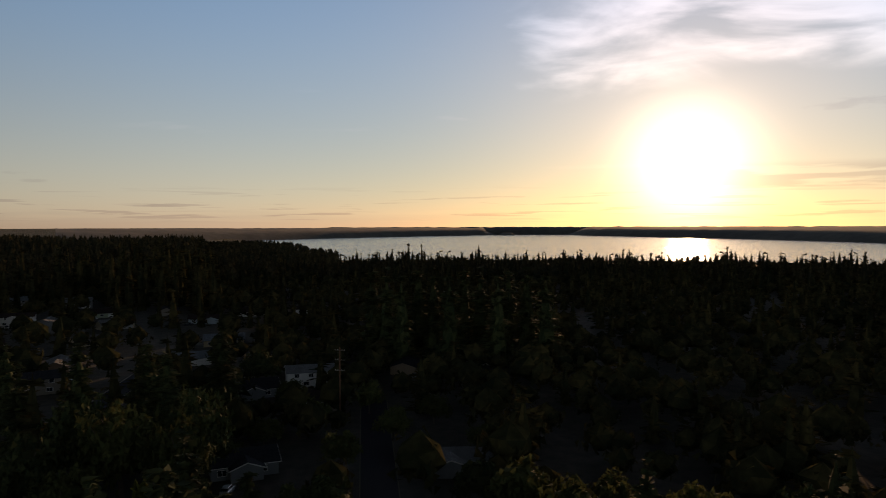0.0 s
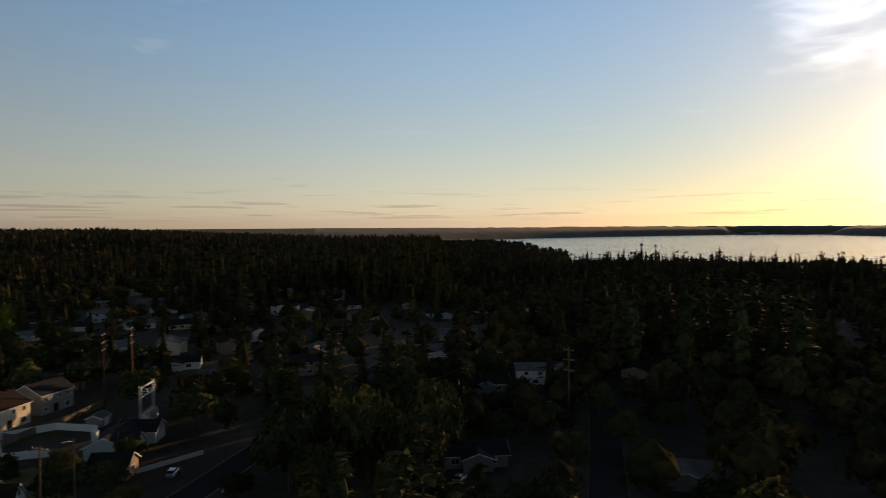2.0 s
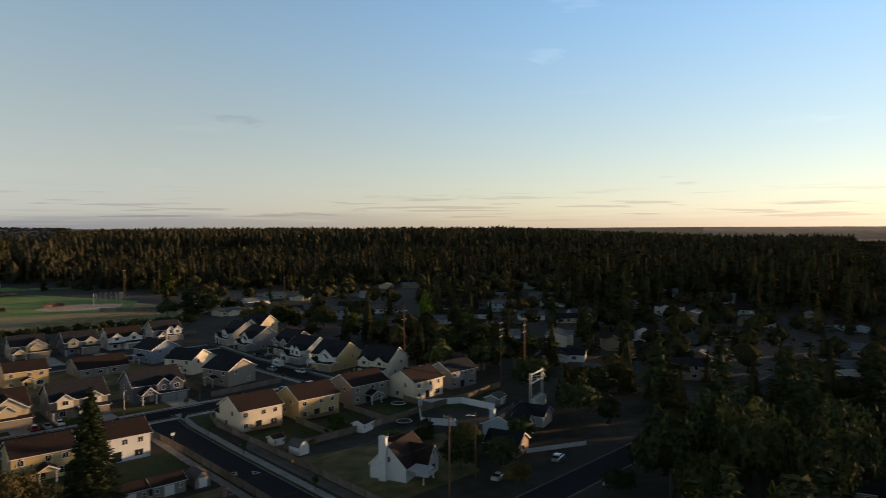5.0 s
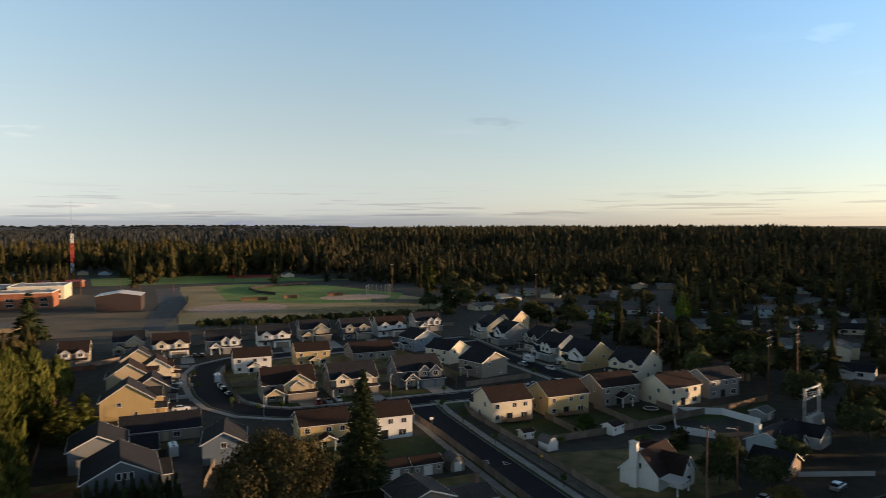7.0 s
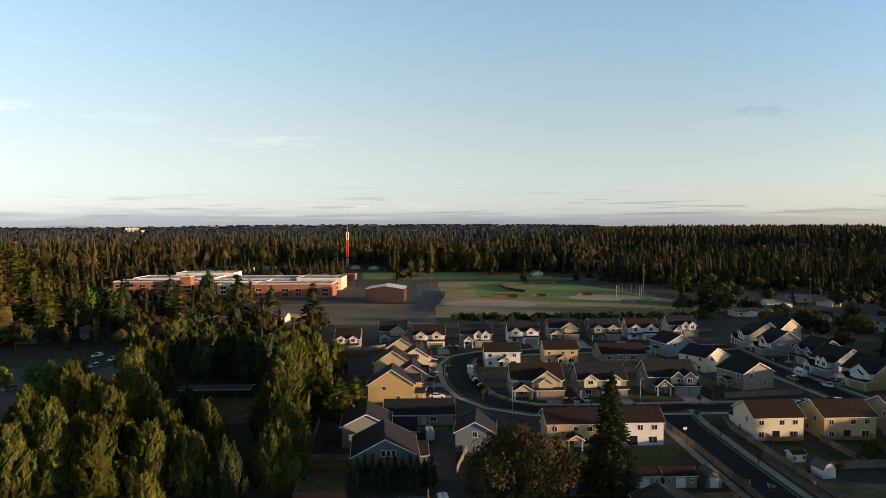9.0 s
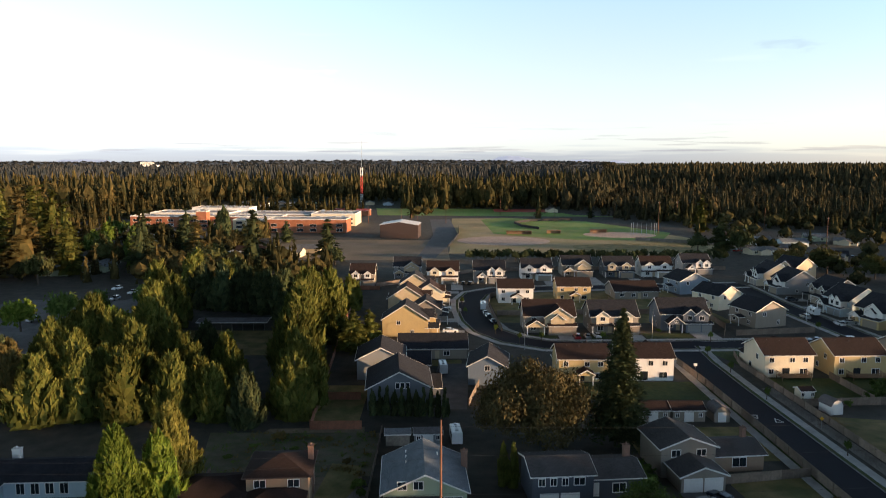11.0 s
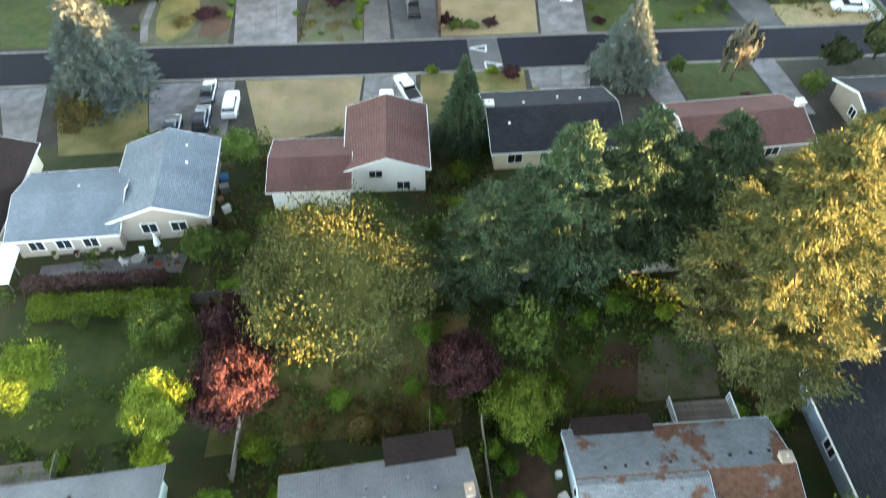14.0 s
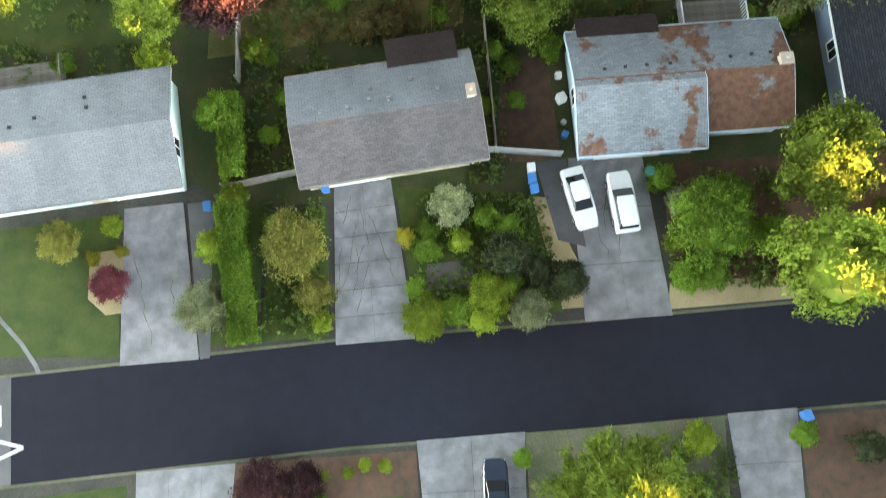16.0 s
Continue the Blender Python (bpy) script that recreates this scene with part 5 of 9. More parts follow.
# ---- the row of low houses below the camera ----
def house_mint():
    h = thing("house", -27.2, 16.4, 8.5, "single-storey pale house with mint end wall and grey roof", "house", "low houses")
    vol(h, 0, 0, 15.4, 8.3, 2.6, 17, "x", M["side_mint"], M["roof_grey"], trim=M["roof_grey"])
    window(h, "R", -1.2, 0.9, 1.4, 1.1, 7.7)
    for u in (-5, -1.8):
        window(h, "F", u, 0.9, 1.6, 1.2, 4.15)
    door(h, "F", 5.0, 0, 4.8, 2.15, 4.15, M["door_white"], (4, 4))
    door(h, "F", 1.4, 0.05, 0.95, 2.05, 4.15, M["door_tan"], (1, 3), "front_door")
    vents(h, [(-1.5, 1.7, 3.35), (2.2, 2.0, 3.3), (2.0, 2.9, 3.0), (-3.2, 1.2, 3.5), (-4.5, 2.6, 3.1)])
    deck(h, -6.5, -0.6, 4.6, 7.6, 0.35, True, M["grey_wood"])


def house_middle():
    h = thing("house", -3.8, 18.2, 9.3, "single-storey house with weathered grey shingle roof", "house", "low houses")
    # front slope darker and browner than the back one
    vol(h, 0, 0, 13.0, 7.6, 2.6, 17, "x", M["side_cream"], (M["roof_worn"], M["roof_grey"]), trim=M["side_taupe"])
    door(h, "F", -3.2, 0, 4.6, 2.15, 3.8, M["door_white"], (4, 4))
    door(h, "F", 1.2, 0.05, 0.95, 2.05, 3.8, M["door_tan"], (1, 3), "front_door")
    window(h, "F", 4.0, 0.9, 1.8, 1.2, 3.8)
    window(h, "R", 0.5, 0.9, 1.2, 1.1, 6.5)
    bm = bmesh.new()
    prism(bm, [(3.7, 2.75), (6.1, 2.35), (6.1, 2.48), (3.7, 2.9)], 0.7, 6.0, "x")
    part("porch_roof", bm, M["roof_brown"], h, "low brown porch roof")
    posts(h, [(0.9, 5.9), (5.8, 5.9)], 2.35, M["grey_wood"])
    vents(h, [(-4.6, 0.7, 3.6), (-2.6, 0.8, 3.58), (-0.8, 2.1, 3.2), (0.4, 1.0, 3.5), (4.0, 1.2, 3.5), (2.2, 2.4, 3.1), (-1.0, 1.2, 3.45)], M["metal"])
    chimney(h, 6.3, 0.4, 0.55, 0.75, 4.4, M["side_beige"])


def house_mossy():
    h = thing("house", 17.9, 20.9, 4.3, "single-storey blue house with rust-brown moss over its roof", "house", "low houses")
    vol(h, 0, 0.3, 15.2, 7.6, 2.6, 17, "x", M["side_pale_blue"], (M["roof_moss_heavy"], M["roof_moss"]), trim=M["side_pale_blue"])
    vol(h, -3.3, -0.32, 8.7, 8.7, 2.55, 17, "x", M["side_pale_blue"], (M["roof_moss_light"], M["roof_moss"]), over=0.42, trim=M["side_pale_blue"])
    door(h, "F", -3.9, 0, 4.8, 2.15, 4.67, M["door_white"], (4, 4))
    door(h, "F", 1.9, 0.05, 0.95, 2.05, 3.5, M["door_tan"], (1, 3), "front_door")
    window(h, "F", 4.6, 0.9, 2.0, 1.2, 3.5)
    window(h, "L", 0.0, 0.9, 1.2, 1.1, 7.65)
    bm = bmesh.new()
    prism(bm, [(3.9, 2.7), (5.7, 2.35), (5.7, 2.48), (3.9, 2.85)], -7.2, -1.0, "x")
    part("porch_roof", bm, M["roof_brown"], h, "rusty porch roof")
    posts(h, [(-7.0, 5.5), (-1.2, 5.5)], 2.35, M["grey_wood"])
    deck(h, 1.4, 6.4, 4.5, 7.4, 0.7, True, M["grey_wood"], M["vinyl"])
    vents(h, [(-5.7, 1.0, 3.5), (-4.2, 1.05, 3.5), (-2.6, 1.1, 3.5), (-0.9, 1.1, 3.5), (3.6, 1.3, 3.45), (5.2, 1.4, 3.4), (6.6, 1.45, 3.4), (-0.5, -0.9, 3.5)])
    chimney(h, 7.35, 0.6, 0.8, 0.7, 4.3, M["side_beige"])
    # bags and boxes along the end wall
    for i, (u, s, k) in enumerate(((2.2, 0.5, "trim"), (0.3, 0.7, "trim"), (-1.6, 0.4, "metal"), (-2.6, 0.5, "bin"))):
        bm = bmesh.new()
        box(bm, -s / 2, s / 2, -s / 2, s / 2, 0, s * 1.2)
        bmesh.ops.bevel(bm, geom=bm.edges[:], offset=0.06, segments=2, affect="EDGES")
        tagged(part("storage_box", bm, M[k], None, m=pose(17.9, 20.9, 0, 0, 0, 4.3) @ pose(-8.4, u, 0, 0, 0, 20 * i)), "plastic storage box against the house wall", "box", "stored boxes")


def house_slate_end():
    h = thing("house", 36.3, 23.5, 4, "slate blue house with dark roof beside the mossy one", "house", "low houses")
    vol(h, 0, 0, 12.0, 13, 2.9, 24, "y", M["side_blue"], M["roof_dark"])
    window(h, "L", 1.0, 0.9, 1.3, 1.1, 6.0)
    window(h, "F", 0.0, 0.9, 1.6, 1.2, 6.5)
    chimney(h, 1.0, 1.5, 0.5, 0.5, 5.6, M["trim"], 4.4)


house_mint(), house_middle(), house_mossy(), house_slate_end()

# drives and their cast slabs
def drive(a, b, c, d, nx, ny, label, material="concrete", z=0.05):
    """A drive between four corners, cast in slabs with open joints."""
    g = thing("driveway", a[0], a[1], 0, label, "driveway", "", kind="structure")
    A, B, C, D = (Vector(p) - Vector(a) for p in (a, b, c, d))
    for i in range(nx):
        for j in range(ny):
            def at(u, v):
                return (A * (1 - u) + B * u) * (1 - v) + (D * (1 - u) + C * u) * v
            e, f = 0.0016, 0.0016
            u0, u1, v0, v1 = i / nx + e, (i + 1) / nx - e, j / ny + f, (j + 1) / ny - f
            bm = bmesh.new()
            prism(bm, [at(u0, v0), at(u1, v0), at(u1, v1), at(u0, v1)], 0.0, z - 0.006 * ((i * 3 + j * 5) % 3), "z")
            part("slab", bm, M[material], g)
    return g


drive((-23.6, 12.0), (-19.2, 12.5), (-17.4, 0.75), (-23.1, 0.3), 1, 1, "smooth grey concrete driveway", "concrete")
drive((-7.9, 13.6), (-3.6, 14.3), (-1.7, 2.2), (-7.5, 1.75), 2, 6, "old cracked concrete slab driveway")
drive((9.9, 15.9), (15.6, 16.3), (17.3, 3.85), (10.8, 3.4), 2, 3, "pale concrete driveway with two white cars")
drive((7.4, 15.6), (9.8, 15.85), (11.1, 9.0), (9.0, 9.5), 1, 1, "stained asphalt beside the driveway", "old_asphalt", 0.04)
drive((-18.9, 12.4), (-16.9, 12.6), (-16.6, 0.85), (-17.3, 0.76), 1, 1, "asphalt strip beside the driveway", "old_asphalt", 0.04)
drive((-1.6, -5.0), (6.2, -4.4), (6.2, -16), (-0.4, -16), 2, 3, "pale concrete driveway")
drive((20.8, -3.2), (25.9, -2.8), (25.9, -14), (21.9, -14), 2, 3, "pale concrete driveway")
drive((-21.4, -7.1), (-14.4, -6.5), (-14.8, -16), (-21.0, -16), 3, 3, "grey concrete driveway")


def cracks(quad, count, seed, label):
    """Wandering cracks over a slab, as shallow dark seams."""
    rr = random.Random(seed)
    A, B, C, D = (Vector(q) for q in quad)
    bm = bmesh.new()
    for _ in range(count):
        u, v = rr.uniform(0.1, 0.9), rr.uniform(0.02, 0.6)
        du, dv = rr.uniform(-0.06, 0.06), rr.uniform(0.05, 0.09)
        line = []
        for _ in range(rr.randint(4, 9)):
            if not (0.02 < u < 0.98 and 0.0 < v < 0.99):
                break
            line.append((A * (1 - u) + B * u) * (1 - v) + (D * (1 - u) + C * u) * v)
            u, v = u + du + rr.uniform(-0.05, 0.05), v + dv * rr.uniform(0.5, 1.2)
        for a, b in zip(line, line[1:]):
            e = (b - a).normalized()
            w = Vector((-e.y, e.x)) * rr.uniform(0.012, 0.026)
            prism(bm, [a - w, b - w, b + w, a + w], 0.046, 0.0545, "z")
    tagged(part("crack_seams", bm, M["weeds"], None), label, "cracks", "", "stuff")


cracks(((-7.9, 13.6), (-3.6, 14.3), (-1.7, 2.2), (-7.5, 1.75)), 9, 4, "weedy dark cracks across the old driveway")
cracks(((9.9, 15.9), (15.6, 16.3), (17.3, 3.85), (10.8, 3.4)), 4, 9, "thin dark cracks across the pale driveway")
cracks(((-23.6, 12.0), (-19.2, 12.5), (-17.4, 0.75), (-23.1, 0.3)), 2, 6, "thin dark cracks across the smooth driveway")
band("garden_path", [(-33.5, 5.6), (-32.0, 3.6), (-30.4, 2.0), (-29.2, 0.4), (-28.9, -0.2)], 0.15, -0.15, 0, 0.05, M["concrete"], "curved pale concrete lawn edging", "path")
sheet("planting_bed", [(-25.9, 8.6), (-23.0, 9.0), (-22.9, 4.2), (-24.4, 4.0), (-25.8, 5.2)], 0, 0.045, M["dry_lawn"], "yellowish planted bed round a clipped shrub", "ground")
sheet("bare_ground", [(6.2, -4.5), (20.6, -3.2), (20.6, -9), (6.4, -9)], 0, 0.034, M["weeds"], "brown weedy verge under a tree", "ground")
# yards
sheet("yard_ground", [(-60, 25.5), (-36, 24), (-15, 12), (46, 16), (48, 62), (40, 66.5), (-22, 61), (-60, 60)], 0, 0.018, M["yard"], "shaded yard of rough grass, moss and leaf litter", "ground")
sheet("lawn", [(-34, 1), (-23.2, 0.9), (-23.9, 11.6), (-34, 10.2)], 0, 0.03, M["lawn"], "mown green front lawn", "lawn")
sheet("lawn", [(-13.0, 2.0), (-8.0, 2.4), (-8.3, 12), (-12.6, 11.5)], 0, 0.03, M["lawn"], "shaded green strip of lawn", "lawn")
sheet("lawn", [(-36, 24), (-20, 25.5), (-19, 36), (-36, 35)], 0, 0.03, M["lawn"], "green back lawn", "lawn")
sheet("lawn", [(6.5, 27.5), (18.0, 28.5), (19, 36), (7, 36)], 0, 0.03, M["lawn"], "green back lawn", "lawn")
sheet("bare_ground", [(12, 29), (24, 30), (25, 36), (15, 34.5)], 0.0, 0.04, M["bark_mulch"], "worn bare soil in the back yard", "ground")
sheet("bare_ground", [(4.4, 15.4), (9.4, 15.9), (8.6, 24.5), (5.0, 24)], 0.0, 0.03, M["bark_mulch"], "reddish bark-covered side yard", "ground")
sheet("bare_ground", [(17.4, 4.6), (38, 6.3), (37, 16.8), (17.2, 15.5)], 0, 0.03, M["bark_mulch"], "reddish bark mulch planting bed", "ground")
sheet("bare_ground", [(25.9, -3.4), (42, -2.2), (42, -14), (26.5, -14)], 0, 0.03, M["bark_mulch"], "reddish bark mulch planting bed", "ground")
sheet("dry_verge", [(7.2, 4.2), (11.0, 4.5), (10.4, 8), (8.2, 12.8), (6.4, 13)], 0, 0.035, M["dry_lawn"], "dry straw-coloured grass verge", "ground")
sheet("dry_verge", [(17.0, 4.3), (30, 5.4), (30, 7.2), (17.2, 6.2)], 0, 0.04, M["dry_lawn"], "dry straw-coloured grass verge", "ground")
sheet("lawn", [(-18, 24), (2, 27), (3, 38), (-18, 37)], 0, 0.025, M["half_lawn"], "patchy brown and green back lawn", "lawn")

# cars on the drives
car(10.6, 12.6, 105 + 180, "white", "sedan"), car(13.8, 12.3, 98, "white", "suv")
car(4.0, -8.6, 92, "navy", "sedan")


def bin_(x, y, turn, key, label):
    b = thing("wheelie_bin", x, y, turn, label, "bin", "refuse bins")
    def make():
        bm = bmesh.new()
        loft(bm, [[(sx * s, sy * s * 1.15, z) for sx, sy in ((-1, -1), (1, -1), (1, 1), (-1, 1))] for z, s in ((0.05, 0.21), (0.5, 0.26), (0.98, 0.29))])
        return mesh_of(bm, "body", M[key])
    def lid():
        bm = bmesh.new()
        box(bm, -0.31, 0.31, -0.37, 0.36, 0.985, 1.05)
        bmesh.ops.bevel(bm, geom=bm.edges[:], offset=0.03, segments=2, affect="EDGES")
        return mesh_of(bm, "lid", M[key])
    def wheel():
        bm = bmesh.new()
        tube(bm, (-0.24, 0, 0), (0.24, 0, 0), 0.1, 0.1, 10)
        return mesh_of(bm, "axle_wheels", M["rubber"])
    link("body", cached(("bin", key), make), b), link("lid", cached(("binlid", key), lid), b)
    link("wheels", cached("binwheel", wheel), b, pose(0, 0.26, 0.1))


bin_(7.0, 14.9, 5, "trim", "white lidded wheelie bin"), bin_(7.05, 14.1, 5, "bin", "blue plastic wheelie bin by the drive"), bin_(7.2, 13.3, 10, "bin", "blue plastic wheelie bin by the drive")
bin_(-17.1, 12.0, 10, "bin", "blue wheelie bin by the house"), bin_(-8.4, 13.4, 9, "bin", "blue wheelie bin by the garage")
bin_(26.2, -3.3, 20, "bin", "blue wheelie bin at the kerb"), bin_(15.9, 14.6, 0, "bin_green", "green plastic wheelie bin by the garage")

# fences between the yards
fence([(-16.0, 13.4), (-10.6, 14.6)], 1.6, M["grey_wood"], "weathered board fence with gate")
fence([(3.6, 16.4), (9.4, 16.0)], 1.5, M["door_grey"], "pale grey lattice-topped fence beside the garage")
fence([(4.4, 16.4), (3.6, 27)], 1.6, M["grey_wood"], "weathered grey board fence between yards")
fence([(-36, 37.5), (-20, 39), (2, 41), (30, 43.5)], 1.7, M["grey_wood"], "weathered grey back garden fence")
fence([(-15.3, 22), (-15.9, 36)], 1.5, M["grey_wood"], "weathered grey board fence between yards")

sheet("planting_bed", [(-1.6, 2.8), (9.2, 4.2), (7.0, 13.2), (-3.2, 13.6)], 0, 0.045, M["lawn"], "weedy green planting bed between drives", "ground")
sheet("planting_bed", [(-17.4, 1.6), (-13.2, 2.0), (-13.0, 12.2), (-16.8, 12.3)], 0, 0.03, M["lawn"], "narrow green planting bed beside the drive", "ground")
# shrubs and small trees of the front yards
hedge((-15.4, 12.2), (-13.9, 1.8), 1.7, 1.8, "garden", "long clipped bright green hedge", 12000, leaf_size=0.15)
hedge((-15.9, 20.6), (-15.2, 14.0), 1.5, 1.8, "garden", "clipped green hedge by the house", 4000, leaf_size=0.2)
hedge((-36, 37.6), (-22.0, 38.6), 1.5, 1.7, "bright", "flowering clipped green garden hedge", 6500, leaf_size=0.24)
shrub(-16.6, 19.2, 2.0, 3.4, "green", lod="near"), shrub(-15.2, 12.6, 1.6, 2.6, "bright", variant=1)
shrub(-10.7, 8.9, 3.1, 3.4, "olive", "broad domed olive-yellow garden shrub", lod="near"), shrub(-9.0, 5.6, 1.9, 2.2, "olive", variant=2), shrub(-8.4, 3.4, 1.1, 1.4, "bright", variant=1)
shrub(-16.9, 4.4, 2.3, 3.4, "pale", "grey-green silvery shrub by the drive", lod="near"), shrub(-16.6, 9.0, 1.6, 2.2, "bright", variant=2)
shrub(-27.9, 9.3, 1.9, 2.4, "olive", "clipped round olive-yellow shrub on the lawn", lod="near", variant=1), shrub(-24.2, 10.6, 1.1, 1.4, "bright", variant=1), shrub(-25.5, 8.2, 0.85, 0.9, "gold"), shrub(-23.5, 8.7, 0.65, 0.8, "gold", variant=2)
shrub(-24.1, 6.3, 1.75, 1.5, "maroon", "round clipped dark red shrub", lod="near", variant=3)
shrub(1.0, 12.0, 2.0, 3.0, "pale", "pale yellowish flowering shrub", lod="near", variant=1), shrub(-2.4, 9.7, 0.95, 1.2, "gold", "small yellow-leaved shrub beside the drive", variant=1)
shrub(-0.8, 8.7, 1.5, 1.8, "green", variant=3), shrub(1.6, 9.4, 1.2, 1.4, "bright", variant=2), shrub(3.4, 11.2, 1.3, 1.8, "green", variant=1), shrub(5.2, 10.4, 1.4, 1.8, "green", variant=4)
shrub(-0.9, 3.8, 2.1, 1.6, "bright", "lush green spreading shrub at the road's edge", lod="near", variant=4), shrub(1.4, 4.2, 1.6, 1.4, "green", variant=2), shrub(3.8, 5.4, 2.2, 2.4, "bright", lod="near", variant=1), shrub(3.2, 3.5, 1.5, 1.5, "bright", variant=2)
shrub(5.0, 8.2, 2.2, 3.0, "fir", "dark spreading evergreen shrub", lod="near", variant=2), shrub(9.4, 6.4, 1.9, 2.4, "fir", "round dark evergreen shrub", lod="near", variant=1), shrub(7.3, 7.2, 1.7, 2.2, "fir", variant=3)
shrub(6.6, 4.2, 1.9, 2.2, "pale", "grey-green feathery shrub at the road's edge", lod="near", variant=3), shrub(-1.7, 5.9, 1.0, 1.2, "green", variant=2), shrub(5.4, 6.2, 1.3, 1.6, "green", variant=3)
sheet("paved_patch", [(-1.0, 5.7), (2.7, 6.1), (2.5, 8.1), (-0.8, 7.7)], 0, 0.052, M["pavers"], "small patch of grey paving among the shrubs", "path")
tree(19.8, 10.4, "round", 5.2, 3.7, "garden", "near", "leafy green garden tree by the driveway", variant=1)
tree(27.6, 14.6, "round", 9.0, 4.6, "bright", "near", "tall yellow-green tree catching the sun", variant=2)
tree(26.9, 7.0, "round", 11.0, 4.6, "bright", "near", "yellow-lit feathery tree over the street", variant=3)
shrub(18.2, 6.6, 1.5, 1.8, "green", variant=2), shrub(17.6, 9.2, 1.0, 1.2, "bright", variant=2), shrub(16.8, 14.2, 1.5, 1.8, "green", variant=3), shrub(34, 11, 2.2, 2.6, "green", variant=2)
tree(12.0, -8.6, "cedar", 9.0, 6.3, "bright", "near", "light green feathery tree over the verge", variant=4)
tree(15.8, -9.4, "round", 6.0, 3.4, "bright", "mid", variant=2)
shrub(-12.4, -8.0, 2.4, 2.0, "plum", "dark purple spreading shrub", lod="near", variant=1), shrub(-9.6, -8.0, 2.0, 1.8, "plum", "dark purple spreading shrub", variant=2), shrub(-8.6, -9.5, 1.6, 1.6, "green", variant=2)
for bx, by, br in ((-8.1, -7.4, 0.52), (-6.4, -7.2, 0.5), (-5.2, -6.6, 0.62), (-3.8, -6.7, 0.64)):
    shrub(bx, by, br, br * 1.5, "bright", "small round yellow-green clipped shrub", variant=1)
shrub(26.1, -4.6, 1.2, 1.2, "green", variant=3), shrub(18.6, -5.0, 1.6, 1.8, "bright", variant=3), shrub(5.9, -6.2, 0.9, 1.4, "green", variant=1), shrub(30.5, -5.5, 1.6, 2.0, "fir", variant=2)
for sx, sy, sr, sh, k in ((-0.8, 10.2, 1.1, 1.2, "green"), (-12.2, 10.6, 1.2, 1.5, "green"),
                          (-15.2, 7.0, 1.0, 1.2, "green"), (20.2, 7.0, 1.7, 1.8, "green"), (22.0, 12.6, 2.4, 2.6, "green"), (24.4, 9.8, 2.0, 2.4, "green"), (18.0, 12.4, 1.4, 1.5, "pale"), (31.5, 9.0, 2.4, 3.0, "green"), (-21.8, 23.6, 1.8, 2.6, "bright"), (-29, 23.4, 1.2, 1.1, "green"), (8.6, 24.6, 1.6, 2.0, "green"), (27.5, 27.4, 1.5, 1.8, "green"), (26.0, 29.8, 1.3, 1.2, "rust"), (6.0, 20.4, 1.0, 1.6, "green"), (5.6, 23.2, 1.1, 1.8, "green"), (-12.8, 17.6, 1.0, 1.3, "green"), (-14.2, 24.6, 1.5, 2.0, "bright")):
    shrub(sx, sy, sr, sh, k, variant=int(abs(sx * 3)) % 4)
sheet("planting_bed", [(-14.6, -6.6), (-1.6, -5.7), (-1.2, -12), (-14.2, -12)], 0, 0.04, M["bark_mulch"], "dark planting bed beside the street", "ground")
sheet("lawn", [(-10.5, -9.5), (-2.5, -8.8), (-2.2, -15), (-10.2, -15)], 0.0, 0.055, M["lawn"], "small green lawn", "lawn")
sheet("lawn", [(-34, -9.6), (-22, -8.0), (-22, -16), (-34, -16)], 0, 0.03, M["lawn"], "mown green lawn", "lawn")

# ---- back yards between the streets ----
tree(-8.4, 36.4, "round", 14.5, 9.5, "yard_maple", "fine", "large olive-green maple filling the back yard", variant=1)
tree(4.5, 39.4, "cedar", 15.0, 5.8, "blue_fir", "near", "blue-green fir in the back yard", variant=1)
tree(11.4, 42.2, "cedar", 18.0, 7.4, "blue_fir", "near", "broad dark fir in the back yard", variant=2)
tree(17.6, 44.4, "cedar", 18.0, 7.4, "blue_fir", "near", "broad dark fir in the back yard", variant=1)
tree(24.0, 44.0, "cedar", 18.0, 7.4, "blue_fir", "near", "broad dark fir in the back yard", variant=0)
tree(25.4, 32.4, "cedar", 25.0, 9.4, "cedar", "fine", "tall spreading cedar lit yellow by the sun", variant=1, clear=4.0)
tree(32.5, 39.5, "cedar", 19.5, 8.5, "cedar", "near", "tall spreading cedar lit yellow by the sun", variant=2)
tree(38.5, 46.0, "cedar", 18.0, 7.5, "cedar", "near", "tall spreading cedar lit yellow by the sun", variant=2)
tree(-16.2, 29.2, "round", 6.6, 4.7, "plum", "near", "purple-leaved plum tree in the garden", variant=1), tree(-17.6, 34.6, "round", 6.8, 3.2, "plum", "mid", "purple-leaved plum tree in the garden", variant=2)
tree(2.4, 30.6, "round", 6.8, 3.5, "plum", "near", "purple-leaved plum tree in the garden", variant=3)
tree(-23.2, 34.4, "round", 5.6, 3.4, "green", "near", variant=2), tree(6.6, 27.4, "round", 5.6, 3.6, "bright", "near", variant=5), tree(7.2, 33.8, "round", 7.5, 3.4, "green", "mid", variant=3)
# the first tree's sunlight is put into its leaf colour
tree(-21.4, 26.9, "round", 7.0, 3.2, "bright", "near", "round shrub tree with yellow sunlit top", variant=2), tree(-33.2, 29.6, "round", 6.0, 3.4, "bright", "near", variant=3)
shrub(-3.6, 26.6, 2.0, 2.0, "rust", "brownish dry shrub on the lawn"), shrub(-6.0, 26.2, 1.6, 1.8, "rust", variant=1), shrub(-36.5, 24.5, 2.0, 2.4, "plum", variant=1)
tree(-22.2, 44.4, "round", 4.4, 2.6, "green", "mid", variant=4), tree(-21.4, 58.6, "round", 4.4, 2.9, "green", "mid", variant=1)
